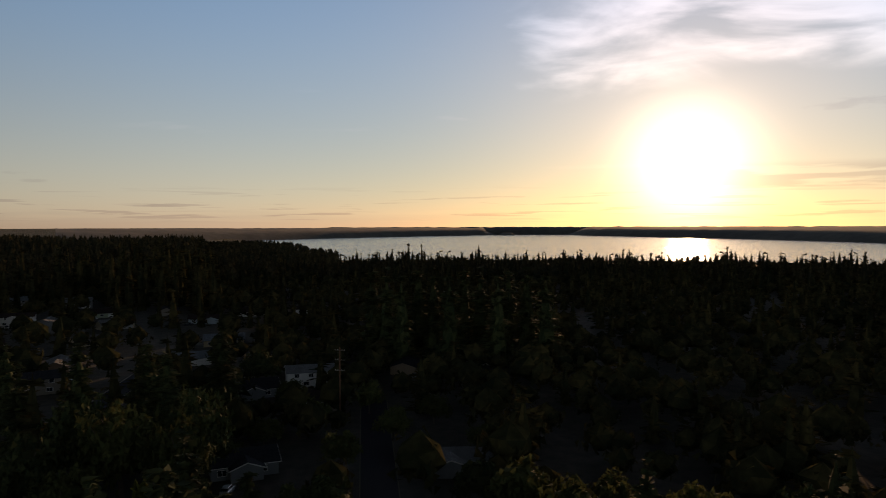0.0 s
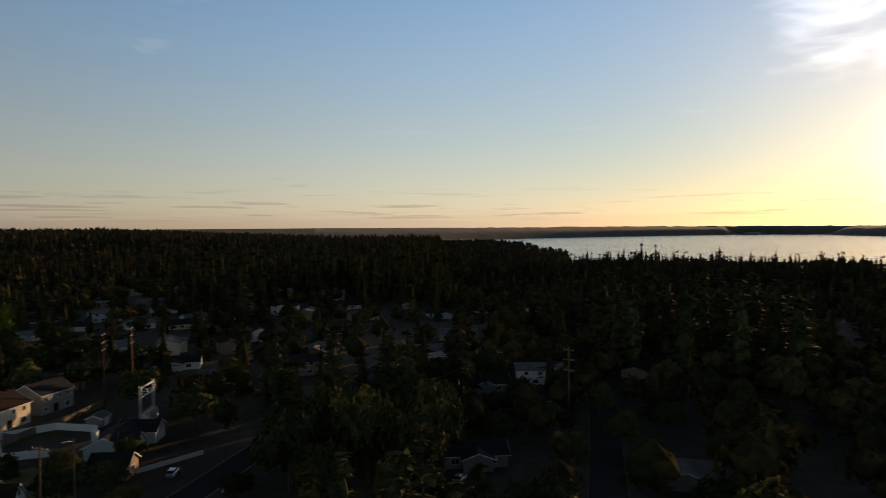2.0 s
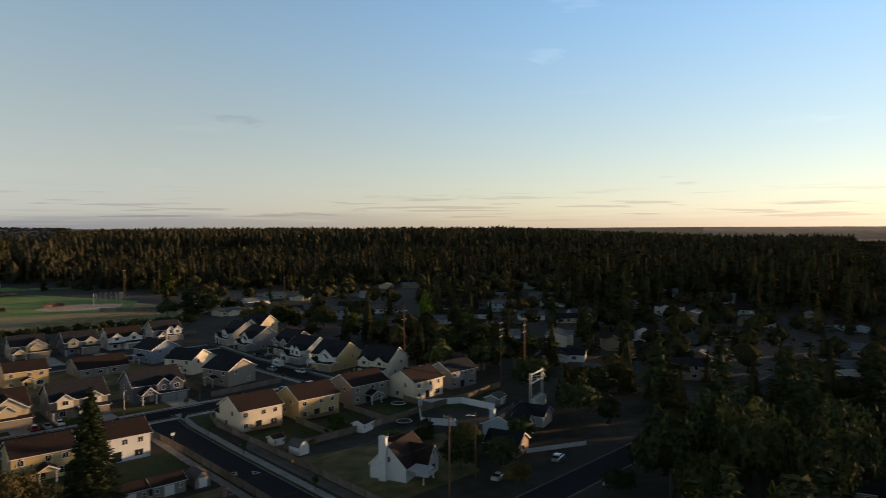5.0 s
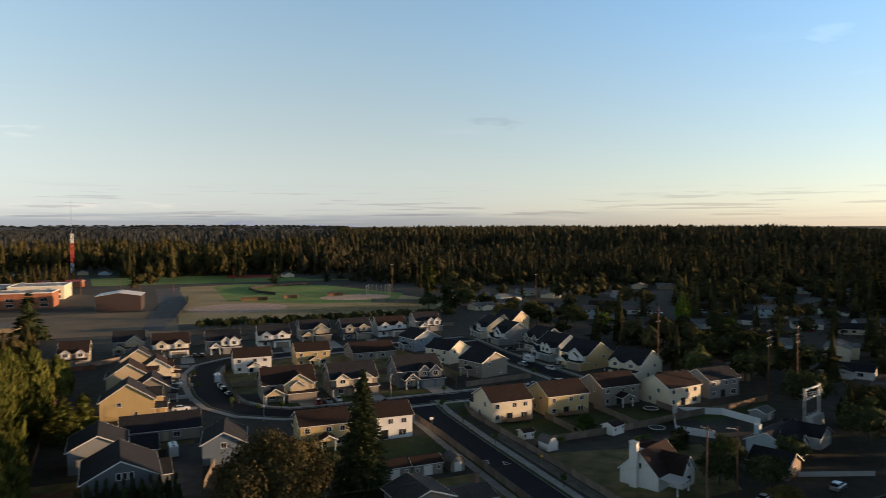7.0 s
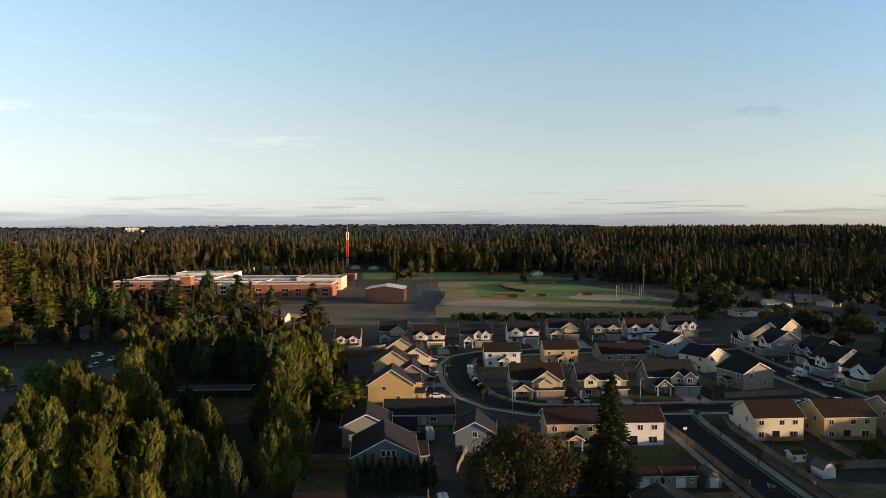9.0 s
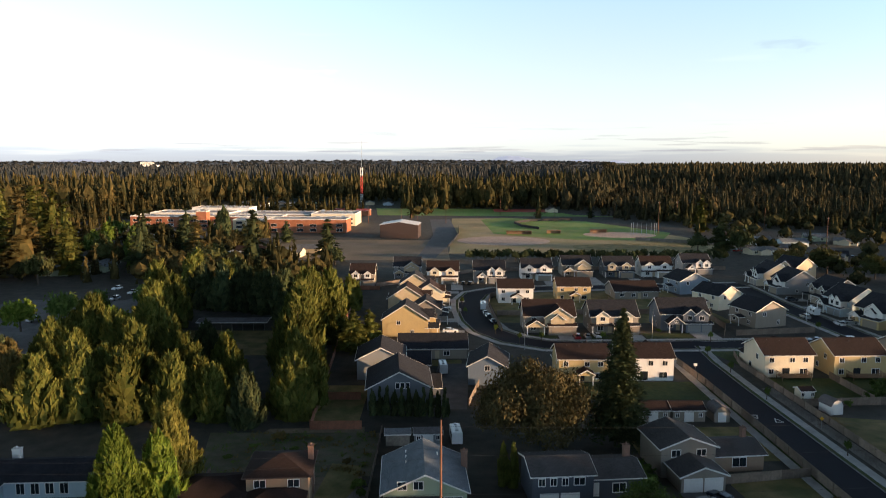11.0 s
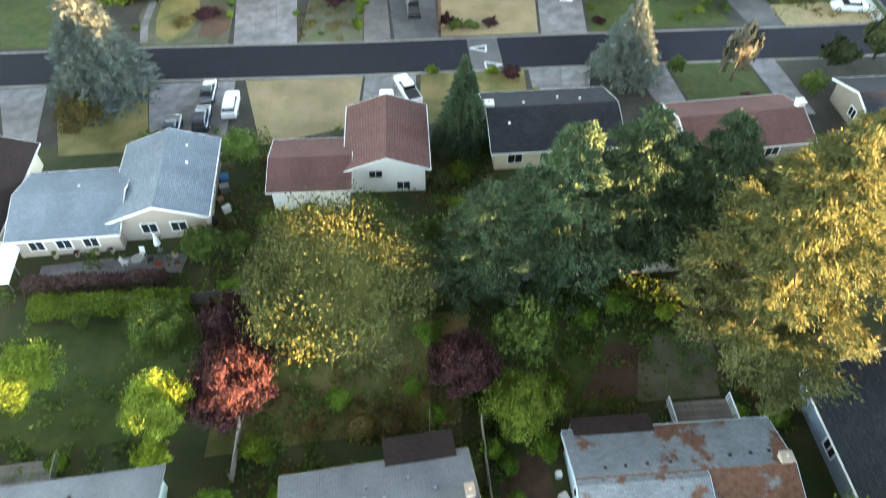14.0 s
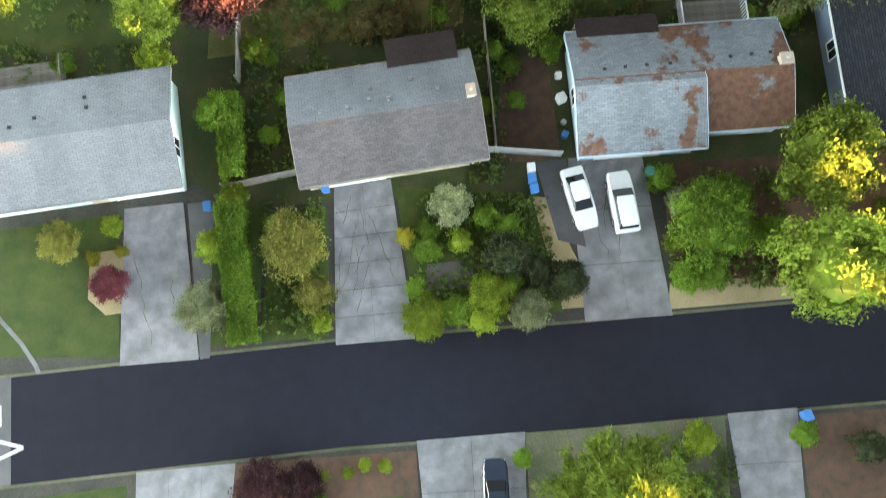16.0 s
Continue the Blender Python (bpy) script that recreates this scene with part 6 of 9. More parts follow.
tree(2.9, 61.0, "fir", 12.0, 3.8, "blue_fir", "near", "narrow blue-green spruce beside the house", variant=1), shrub(2.4, 55.6, 1.8, 2.6, "bright", variant=2)

# patio and clutter behind the two-level house
sheet("patio", [(-37.4, 41.7), (-31.6, 42.3), (-24.2, 42.6), (-24.0, 45.0), (-31.6, 44.2), (-37.6, 43.2)], 0, 0.07, M["concrete"], "pale concrete garden path and patio", "path")
hedge((-38.0, 40.4), (-25.0, 41.4), 1.3, 1.2, "flower", "row of faded pink flowering shrubs", 2600, leaf_size=0.22)


def garden_chair(x, y, turn, key, label):
    ch = thing("garden_chair", x, y, turn, label, "chair", "garden chairs", z=0.07)
    bm = bmesh.new()
    box(bm, -0.27, 0.27, -0.27, 0.27, 0.40, 0.45)
    part("seat", bm, M[key], ch)
    bm = bmesh.new()
    prism(bm, [(0.22, 0.452), (0.36, 1.0), (0.40, 1.0), (0.268, 0.452)], -0.26, 0.26, "x")
    part("backrest", bm, M[key], ch)
    for dx in (-0.24, 0.24):
        for dy in (-0.24, 0.24):
            bm = bmesh.new()
            tube(bm, (dx, dy, 0), (dx, dy, 0.40), 0.025, 0.025, 6)
            part("leg", bm, M[key], ch)


def garden_table(x, y, label):
    tb = thing("garden_table", x, y, 0, label, "table", z=0.07)
    bm = bmesh.new()
    tube(bm, (0, 0, 0.70), (0, 0, 0.74), 0.6, 0.6, 16)
    part("tabletop", bm, M["metal"], tb)
    bm = bmesh.new()
    tube(bm, (0, 0, 0), (0, 0, 0.70), 0.06, 0.05, 8)
    part("pedestal", bm, M["metal"], tb)


def planter(x, y, r, z, leaf_key, label):
    pt = thing("planter", x, y, 0, label, "planter", "garden planters", z=z)
    bm = bmesh.new()
    tube(bm, (0, 0, 0), (0, 0, r * 1.4), r * 0.75, r, 12)
    part("pot", bm, M["infield"], pt)
    rng = np.random.default_rng(int(abs(x * 10)))
    v, q = crown_round(rng, 500, 0.22, 0.8, 16)
    link("plant", leaf_mesh("plant", v * r * 1.5, q, M[leaf_key]), pt, pose(0, 0, r * 1.3))


garden_table(-28.4, 43.6, "round metal garden table on the patio")
garden_chair(-29.6, 43.4, 90, "trim", "white plastic garden chair on the patio"), garden_chair(-27.3, 43.8, -80, "dark_metal", "dark metal garden chair on the patio"), garden_chair(-28.3, 44.5, 0, "trim", "white plastic garden chair on the patio"), garden_chair(-26.4, 43.2, 200, "red_paint", "red garden chair on the patio")
for i, (qx, qy, qr, k) in enumerate(((-36.6, 44.4, 0.3, "green"), (-34.6, 44.6, 0.26, "plum"), (-32.8, 44.9, 0.3, "bright"), (-31.4, 45.1, 0.28, "plum"), (-25.2, 44.6, 0.32, "green"), (-24.6, 43.4, 0.28, "flower"))):
    planter(qx, qy, qr, 0.0, k, "clay plant pot with leafy plant on the patio")
pu = thing("parasol", -26.9, 45.3, 0, "closed white garden parasol on a stand", "parasol", z=0.0)
bm = bmesh.new()
tube(bm, (0, 0, 0.1), (0, 0, 2.5), 0.03, 0.03, 8)
part("pole", bm, M["metal"], pu)
bm = bmesh.new()
tube(bm, (0, 0, 0), (0, 0, 0.1), 0.3, 0.28, 14)
part("base", bm, M["concrete"], pu)
bm = bmesh.new()
tube(bm, (0, 0, 1.0), (0, 0, 2.4), 0.34, 0.06, 10)
part("canopy", bm, M["trim"], pu)
gz = thing("garden_shelter", -41.2, 42.0, 8, "white round-roofed garden shelter", "shelter")
bm = bmesh.new()
prism(bm, [(2.0 * math.cos(math.pi * i / 14), 1.3 + 1.2 * math.sin(math.pi * i / 14)) for i in range(15)], -2.2, 2.2, "y")
part("cover", bm, M["trim"], gz, "white fabric cover")
for dx in (-1.9, 1.9):
    for dy in (-2.1, 0.0, 2.1):
        bm = bmesh.new()
        tube(bm, (dx, dy, 0), (dx, dy, 1.35), 0.05, 0.05, 6)
        part("pole", bm, M["metal"], gz)
for i, (qx, qy, w, d, hh, key, what) in enumerate(((-22.6, 55.4, 0.8, 0.6, 0.6, "bin", "blue plastic storage box"), (-22.2, 53.6, 0.9, 0.7, 0.8, "metal", "grey metal yard cabinet"), (-22.3, 52.0, 0.6, 0.6, 0.5, "wood", "wooden crate"), (-21.4, 50.6, 0.8, 0.5, 0.7, "trim", "white plastic yard box"), (-22.4, 49.0, 0.6, 0.9, 0.5, "rubber", "black plastic tub"), (-17.2, 55.2, 0.7, 0.6, 0.7, "trim", "white plastic yard box"))):
    bx = thing("storage_box", qx, qy, 7 + 11 * i, f"{what} standing beside the house", "box", "yard boxes")
    bm = bmesh.new()
    box(bm, -w / 2, w / 2, -d / 2, d / 2, 0, hh)
    part("body", bm, M[key], bx)
    bm = bmesh.new()
    box(bm, -w / 2 - 0.03, w / 2 + 0.03, -d / 2 - 0.03, d / 2 + 0.03, hh + 0.002, hh + 0.06)
    part("lid", bm, M[key], bx)
for sx, sy, sr, sh, k in ((-19.4, 45.6, 1.8, 2.4, "green"), (-16.8, 49.0, 1.6, 2.0, "green"), (-20.6, 48.4, 1.3, 1.6, "maple"), (-13.0, 51.6, 1.5, 1.6, "green"), (-17.4, 58.8, 1.2, 1.6, "green"), (-5.6, 50.4, 1.8, 2.2, "green"), (0.6, 54.4, 1.6, 2.6, "maple"), (3.8, 56.8, 1.5, 2.0, "green"), (5.8, 50.6, 1.7, 2.4, "maple"),
                          (22.0, 54.4, 2.0, 2.6, "maple"), (27.6, 55.6, 2.0, 2.8, "green"), (36.4, 53.4, 2.4, 3.2, "maple"), (-31.5, 37.0, 1.6, 2.0, "green"), (-27.0, 39.6, 1.3, 1.6, "green"), (-18.6, 37.6, 1.8, 2.4, "green"), (-15.0, 39.6, 1.7, 2.0, "maple"), (-1.0, 42.6, 2.0, 2.6, "maple"), (2.4, 44.6, 1.8, 2.4, "green"),
                          (10.4, 30.6, 1.1, 1.2, "green"), (22.6, 36.6, 1.6, 1.8, "maple"), (27.4, 34.0, 1.6, 2.0, "green"), (30.2, 31.2, 1.4, 1.7, "maple"), (-38.6, 33.0, 2.0, 2.8, "green"), (-38.0, 28.6, 1.8, 2.4, "maple"), (4.4, 24.4, 1.2, 2.0, "green"), (3.6, 20.0, 1.0, 1.6, "green"), (-11.6, 20.6, 1.1, 1.3, "green"), (-10.2, 26.2, 1.3, 1.0, "rust"), (-12.6, 28.8, 1.2, 1.0, "rust"), (-8.0, 29.0, 1.4, 1.1, "green"), (0.0, 27.6, 1.2, 1.3, "green")):
    shrub(sx, sy, sr, sh, k, variant=int(abs(sx * 5)) % 4)
sheet("bare_ground", [(16.6, 28.8), (23.6, 29.4), (24.4, 34.6), (20.0, 36.0), (17.6, 33.6)], 0, 0.045, M["weeds"], "bare brown patch of the back yard", "ground")
sheet("lawn", [(-36.0, 25.2), (-24.4, 25.6), (-20.4, 31), (-24.6, 36.6), (-36.6, 36.2)], 0, 0.04, M["lawn"], "dark green mown back lawn", "lawn")
for sx, sy, sr, sh, k in ((-14.0, 31.6, 1.1, 1.0, "green"), (-13.0, 24.0, 0.9, 0.8, "green"), (-11.4, 22.6, 0.8, 0.6, "rust"), (-2.0, 30.0, 1.1, 1.0, "green"), (-0.6, 35.4, 1.6, 1.8, "green"), (9.8, 36.4, 1.5, 1.6, "green"), (13.4, 37.2, 1.6, 1.5, "green"), (20.6, 37.6, 1.3, 1.8, "bright"), (16.4, 38.6, 1.8, 2.0, "green"), (-19.0, 40.2, 1.6, 1.7, "green"), (-14.6, 44.0, 1.6, 1.5, "green"), (-9.4, 47.6, 1.7, 1.6, "green"), (-0.4, 47.6, 1.6, 2.0, "green"), (2.2, 51.0, 1.5, 1.8, "bright"), (26.6, 30.2, 1.0, 1.3, "rust"), (24.6, 27.8, 0.9, 0.9, "green")):
    shrub(sx, sy, sr, sh, k, variant=int(abs(sx * 3)) % 4)

# low growth under and between the yards
def undergrowth():
    rng = np.random.default_rng(21)
    for key, words, areas in (("green", "low green weeds and seedlings between the yards", ((-34, 44, 42, 64, 5200), (-16, 6, 22, 40, 2400), (6, 30, 26, 44, 2000), (-40, -16, 24, 42, 900), (-15.6, -9.4, 14, 36, 1500), (2.4, 5.6, 14, 34, 800), (-1.6, 8.4, 3.6, 13, 1900), (-13, -8.6, 2.2, 13, 700), (17.4, 26, 6.0, 15, 900), (-22, -10, 42, 62, 800), (-1, 6, 46, 60, 700), (8, 40, 47, 56, 1600), (-24, -3, 38, 42, 900), (8, 24, 36, 42, 1400), (13, 21, -12, -5.2, 700), (-34, -22, 22, 25, 300), (47, 62, 92, 95, 500), (-41, -12, 112, 131, 900))),
                              ("rust", "dry brownish weeds and seed heads", ((-24, 40, 40, 62, 1600), (-13, 2, 25, 34, 900), (-36, -12, 112, 131, 800), (-19, -10, 82, 99, 500), (-40, -30, 95, 99, 200), (18, 30, 6.2, 9, 300), (26, 40, 26, 40, 500), (47, 62, 88, 94, 300), (9, 18, 26, 34, 300)))):
        pts = []
        for x0, x1, y0, y1, k in areas:
            clump = np.stack([rng.uniform(x0, x1, max(4, k // 16)), rng.uniform(y0, y1, max(4, k // 16))], 1)
            q = clump[rng.integers(0, len(clump), k)] + rng.normal(size=(k, 2)) * 0.45
            pts.append(np.column_stack([np.clip(q[:, 0], x0, x1), np.clip(q[:, 1], y0, y1), rng.uniform(0.06, 0.42, k)]))
        q = np.concatenate(pts)
        out = rng.normal(size=(len(q), 3)) * 0.7 + np.array([0, 0, 1.0])
        v, t = cards(q, rng.normal(size=(len(q), 3)) + np.array([0, 0, 0.5]), out, 0.42, 0.3, rng)
        tagged(new("undergrowth", leaf_mesh("undergrowth", v, t, M[key])), words, "weeds", "", "stuff")


undergrowth()

# trees added out of view, west of the yards, to block the low sun
for x, y, kd, ht, rd, key in ((48, 17, "round", 15, 6.0, "maple"), (58, 10, "round", 24, 6.2, "maple"), (70, 16, "fir", 20, 6.0, "fir"), (52, -12, "round", 14, 6.5, "maple"), (64, -22, "fir", 18, 5.5, "fir"), (60, -30, "fir", 18, 5.5, "fir"),
                              (86, 26, "fir", 20, 6.0, "fir"), (78, -11, "round", 12.5, 7.0, "maple"), (60, -3, "round", 11.8, 6.0, "maple"), (98, -17, "round", 13, 7.5, "maple"), (112, -22, "round", 14, 7.5, "maple"), (62, 40, "fir", 18, 5.5, "fir"), (76, 46, "round", 14, 7.0, "maple"), (90, 44, "fir", 20, 6.0, "fir"), (46, 30, "round", 11, 5.0, "maple"), (46, -9, "round", 16, 5.0, "maple"), (49, -4.4, "fir", 17, 3.6, "fir"), (44, 9.6, "fir", 8, 4.0, "fir"), (56, -8, "fir", 19, 4.6, "fir"), (50, -38, "fir", 18, 5.5, "fir"), (64, -44, "fir", 18, 5.5, "fir"), (40, -28, "round", 11, 5.0, "maple"), (84, -50, "fir", 20, 6.0, "fir"), (100, -58, "fir", 20, 6.0, "fir"), (78, -34, "fir", 20, 6.0, "fir"), (98, -30, "fir", 20, 6.0, "fir")):
    tree(x, y, kd, ht, rd, key, "far", variant=int(x) % 3)

for i in range(8):      # an added, unseen belt of firs that keeps the low sun off the low houses
    tree(57.0 + 1.2 * i + 4 * (i % 2), -36.0 + 4.1 * i, "fir", 20 + 1.5 * (i % 3), 5.0, "fir", "far", "tall dark fir in a belt beside the street", variant=i % 3)

# ---- houses on the near side of the next street ----
h = ranch(-27.2, 52.2, 8.6, 10.6, M["side_beige"], M["roof_blue"], 6, "two-level house with pale blue-grey roof", 3.1, 20, "y", wins=False)
vol(h, -8.6, -2.2, 9.6, 8.6, 2.7, 16, "x", M["side_beige"], M["roof_blue"])
for u in (-11.5, -9, -6.5):
    window(h, "F", u, 0.9, 1.3, 1.2, 6.5)
window(h, "F", -1.2, 1.0, 1.4, 1.2, 5.3), window(h, "F", 1.6, 1.0, 1.4, 1.2, 5.3), window(h, "R", 0, 0.9, 1.2, 1.1, 4.3)
vents(h, [(-8.0, -1.0, 3.55), (2.2, 1.0, 4.0), (-10, -3.2, 3.2), (1.9, 3.6, 4.0)], M["trim"])
h = ranch(-5.3, 58.4, 7.8, 9.6, M["side_white"], M["roof_red"], 3, "white gabled house with red-brown roof", 3.5, 20, "y", wins=False)
vol(h, -7.8, -3.4, 7.6, 7.2, 2.9, 14, "x", M["side_white"], M["roof_red"])
window(h, "F", -1.2, 2.1, 1.3, 0.9, 4.8), window(h, "F", 1.6, 0.4, 1.3, 1.0, 4.8), window(h, "R", 0, 0.9, 1.2, 1.1, 3.9)
h = ranch(12.6, 62.4, 13.6, 9.6, M["side_cream"], M["roof_dark"], 5, "cream house with charcoal roof", 2.8, 20, "x")
vents(h, [(-3, 1, 4.2), (1, 2, 4.0), (3.4, 1.4, 4.1), (-5, -2, 3.9)], M["trim"])
chimney(h, -6.9, 0.5, 0.9, 0.9, 4.9, M["side_white"])
h = ranch(33.4, 62.0, 13.4, 7.6, M["side_taupe"], M["roof_red"], 8, "low house with red-brown roof under the cedars", 2.7, 18, "x")
chimney(h, 6.9, 0.4, 0.8, 0.8, 4.6, M["trim"])
ranch(-47.8, 50.5, 11.5, 13, M["side_cream"], M["roof_brown"], 5, "pinkish house with brown roof", 2.7, 18, "y")
ranch(-62, 57, 15, 9, M["side_grey"], M["roof_dark"], 4, "grey low house with dark roof", 2.7, 18, "x")
ranch(55, 66, 14, 9, M["side_taupe"], M["roof_dark"], 5, "taupe low house with dark roof", 2.7, 18, "x")
drive((-8.9, 74.0), (-2.6, 74.5), (-2.4, 64.4), (-9.0, 63.9), 2, 4, "pale concrete driveway with a white pickup")
drive((-35.2, 72.3), (-24.8, 73.0), (-23.6, 58.6), (-31.5, 58.0), 3, 3, "concrete driveway with parked cars")
drive((11.5, 76.0), (19.8, 76.7), (18.0, 68.6), (12.0, 68.2), 2, 2, "pale concrete driveway")
drive((24.6, 76.8), (29.0, 77.2), (30.4, 67.0), (27.0, 66.8), 1, 2, "pale concrete driveway")
drive((40.0, 78.2), (43.5, 78.5), (45, 67), (41.8, 67), 1, 2, "pale concrete driveway")
drive((-53.0, 71.0), (-47.4, 71.6), (-44.0, 57.5), (-46.6, 57.2), 1, 4, "pale concrete path to the house")
sheet("lawn", [(-23.6, 73.1), (-9.2, 74.0), (-9.4, 64.4), (-19.8, 61.0)], 0, 0.03, M["dry_lawn"], "sun-bleached dry front lawn", "lawn")
sheet("lawn", [(-46.4, 71.6), (-35.4, 72.3), (-32.0, 60.0), (-41.6, 59.0)], 0, 0.03, M["half_lawn"], "yellowing front lawn", "lawn")
sheet("lawn", [(29.3, 77.2), (39.6, 78.0), (41.2, 68), (31.0, 67)], 0, 0.03, M["lawn"], "green front lawn", "lawn")
sheet("lawn", [(-2.0, 74.5), (11.0, 75.8), (11, 68.6), (-2, 64.4)], 0, 0.03, M["half_lawn"], "patchy front lawn", "lawn")
car(-3.5, 70.6, 112, "white", "pickup", "white pickup truck parked on the concrete drive"), car(-5.9, 68.2, 95, "white", "sedan"), car(-24.2, 67.6, 95, "white", "suv")
car(-27.0, 65.0, 96, "navy", "suv"), car(-29.9, 62.6, 96, "navy", "pickup", "dark pickup truck parked on the drive"), car(-27.4, 70.2, 95, "grey", "sedan")
tree(-39.2, 70.0, "fir", 16.0, 6.8, "spruce", "near", "pale blue spruce with sunlit top at the street", variant=1)
shrub(-41.0, 65.4, 3.6, 4.2, "rust", "large rusty green round shrub", lod="near", variant=1)
tree(23.4, 74.6, "fir", 11.0, 5.0, "spruce", "near", "blue spruce at the roadside", variant=2)
tree(36.6, 73.6, "round", 9.5, 2.8, "birch", "bush", "thin sparse grey birch at the roadside", variant=2, clear=1.5)
tree(30.0, 75.2, "round", 2.8, 1.4, "green", "mid", variant=1)
for sx, sy, sr, sh, k in ((51, 77, 3.2, 5.5, "fir"), (56.5, 78.5, 3.0, 7.5, "fir"), (9.3, 74.4, 1.5, 1.7, "plum"), (7.0, 75.0, 1.1, 1.2, "bright"), (-0.6, 75.0, 1.0, 1.2, "bright"), (46, 72, 2.2, 3.0, "green"), (12, 70.5, 0.9, 1.2, "bright"), (37.6, 70, 1.2, 1.0, "plum")):
    shrub(sx, sy, sr, sh, k, variant=int(sx) % 3)

# ---- houses on the far side of that street ----
h = thing("house", -28.5, 103.0, 4, "brown split-level house with tan garage doors", "house", "split-level houses")
hip(h, -5.6, 0.0, 10.5, 7.8, 2.8, 20, M["side_brown"], M["roof_brown"], trim=M["side_umber"])
hip(h, 4.2, 1.8, 9.2, 9.0, 5.2, 20, M["side_brown"], M["roof_brown"], trim=M["side_umber"])
hip(h, 4.0, -4.4, 8.4, 6.4, 2.75, 20, M["side_brown"], M["roof_brown"], trim=M["side_umber"])
bm = bmesh.new()
box(bm, -10.6, -3.6, -3.98, -3.903, 0, 0.85)
part("stone_base", bm, M["gravel"], h, "pale rubble stone base")
door(h, "F", 2.0, 0, 2.9, 2.2, 7.6, M["door_tan"], (2, 4)), door(h, "F", 5.7, 0, 2.9, 2.2, 7.6, M["door_tan"], (2, 4))
for u in (1.6, 6.6):
    window(h, "F", u, 3.6, 1.6, 1.1, 2.7)
window(h, "F", -6.0, 0.8, 2.0, 1.5, 3.9)
chimney(h, 8.6, 3, 0.8, 1.0, 7.6)
h = thing("house", -2.0, 103.5, 3, "sage green gabled house with weathered grey roof", "house", "split-level houses")
vol(h, -0.2, 1.8, 12.4, 13.0, 3.6, 24, "y", M["side_green"], M["roof_blue"])
vol(h, -2.0, -6.2, 7.8, 4.4, 2.6, 18, "x", M["side_green"], M["roof_old"])
for u in (-3.6, -1.2):
    window(h, "F", u, 4.1, 1.3, 1.2, 4.7)
    window(h, "F", u - 0.1, 0.9, 1.4, 1.2, 8.4)
window(h, "F", 4.0, 1.2, 2.6, 1.6, 4.7)
chimney(h, 6.3, 4.0, 1.0, 0.8, 6.2)
vents(h, [(-3, 2, 5.4), (-3, 4, 5.4), (-3, 6, 5.4), (2, 4, 5.8)], M["trim"])
h = thing("house", 21.4, 105.8, 5, "slate grey split-level house with white double garage doors", "house", "split-level houses")
vol(h, -2.9, 0, 9.4, 8.4, 5.1, 16, "x", M["side_navy"], M["roof_old"])
vol(h, 5.6, 0.8, 8.6, 8.0, 3.9, 16, "x", M["side_navy"], M["roof_old"])
door(h, "F", -5.0, 0, 2.7, 2.15, 4.2, M["door_white"], (2, 4)), door(h, "F", -1.8, 0, 2.7, 2.15, 4.2, M["door_white"], (2, 4))
for u in (-6.2, -4.4, -2.6, -0.4):
    window(h, "F", u, 3.5, 0.9 if u != -0.4 else 1.6, 1.1, 4.2)
door(h, "F", 2.4, 1.0, 1.0, 2.1, 3.2, M["door_white"], (1, 3), "front_door")
window(h, "F", 6.2, 1.6, 2.0, 1.4, 3.2)
chimney(h, 9.2, 2.6, 1.0, 0.8, 6.6)
h = thing("house", 44.5, 114.0, 6, "tan split-level house with pale garage doors and low-pitched gables", "house", "split-level houses")
vol(h, -3.2, 2.6, 9.4, 9.0, 5.1, 20, "y", M["side_taupe"], M["roof_old"])
vol(h, -3.2, -4.4, 7.4, 6.0, 2.75, 20, "y", M["side_taupe"], M["roof_old"])
vol(h, 6.0, 3.0, 9.6, 7.6, 2.9, 18, "x", M["side_brown"], M["roof_old"])
door(h, "F", -4.9, 0, 2.9, 2.2, 7.4, M["door_white"], (2, 4)), door(h, "F", -1.5, 0, 2.9, 2.2, 7.4, M["door_white"], (2, 4))
window(h, "F", -5.4, 3.6, 1.5, 1.1, 1.9), window(h, "F", -1.0, 3.6, 1.5, 1.1, 1.9), window(h, "F", 6.4, 0.9, 2.4, 1.5, 0.8)
chimney(h, 9.6, 4.2, 0.8, 0.9, 5.6)
h = thing("house", -66.0, 108.5, 3, "long low white-trimmed house with dark roof", "house", "low houses")
vol(h, 0, 0, 22, 8.6, 2.8, 20, "x", M["side_pale_blue"], M["roof_dark"])
vol(h, -5.4, -7.2, 7.6, 8.0, 2.8, 24, "y", M["side_pale_blue"], M["roof_dark"])
for u in (1.0, 3.2, 5.4, 7.6):
    window(h, "F", u, 0.7, 1.2, 1.7, 4.3)
chimney(h, -2.7, 2.4, 1.3, 0.9, 5.3, M["side_white"])
drive((-28.8, 95.2), (-20.2, 95.8), (-18.4, 81.6), (-26.6, 81.0), 3, 4, "wide grey concrete driveway")
drive((-7.0, 94.4), (-0.4, 94.8), (0.2, 82.8), (-5.6, 82.4), 2, 3, "dark asphalt driveway with a black pickup", "old_asphalt")
drive((14.6, 100.6), (21.0, 101.0), (20.2, 84.4), (14.0, 83.9), 2, 4, "pale concrete driveway")
drive((38.0, 106.0), (46.0, 106.2), (47.5, 86.2), (43.0, 85.8), 2, 4, "asphalt driveway with parked cars", "old_asphalt")
drive((-10.6, 94.8), (-7.3, 95.0), (-6.1, 82.4), (-9.6, 82.0), 2, 6, "brownish paved strip beside the drive", "pavers")
sheet("lawn", [(0.4, 96.2), (14.2, 99.8), (13.6, 84.2), (0.6, 83.2)], 0, 0.03, M["dry_lawn"], "sun-bleached dry front lawn", "lawn")
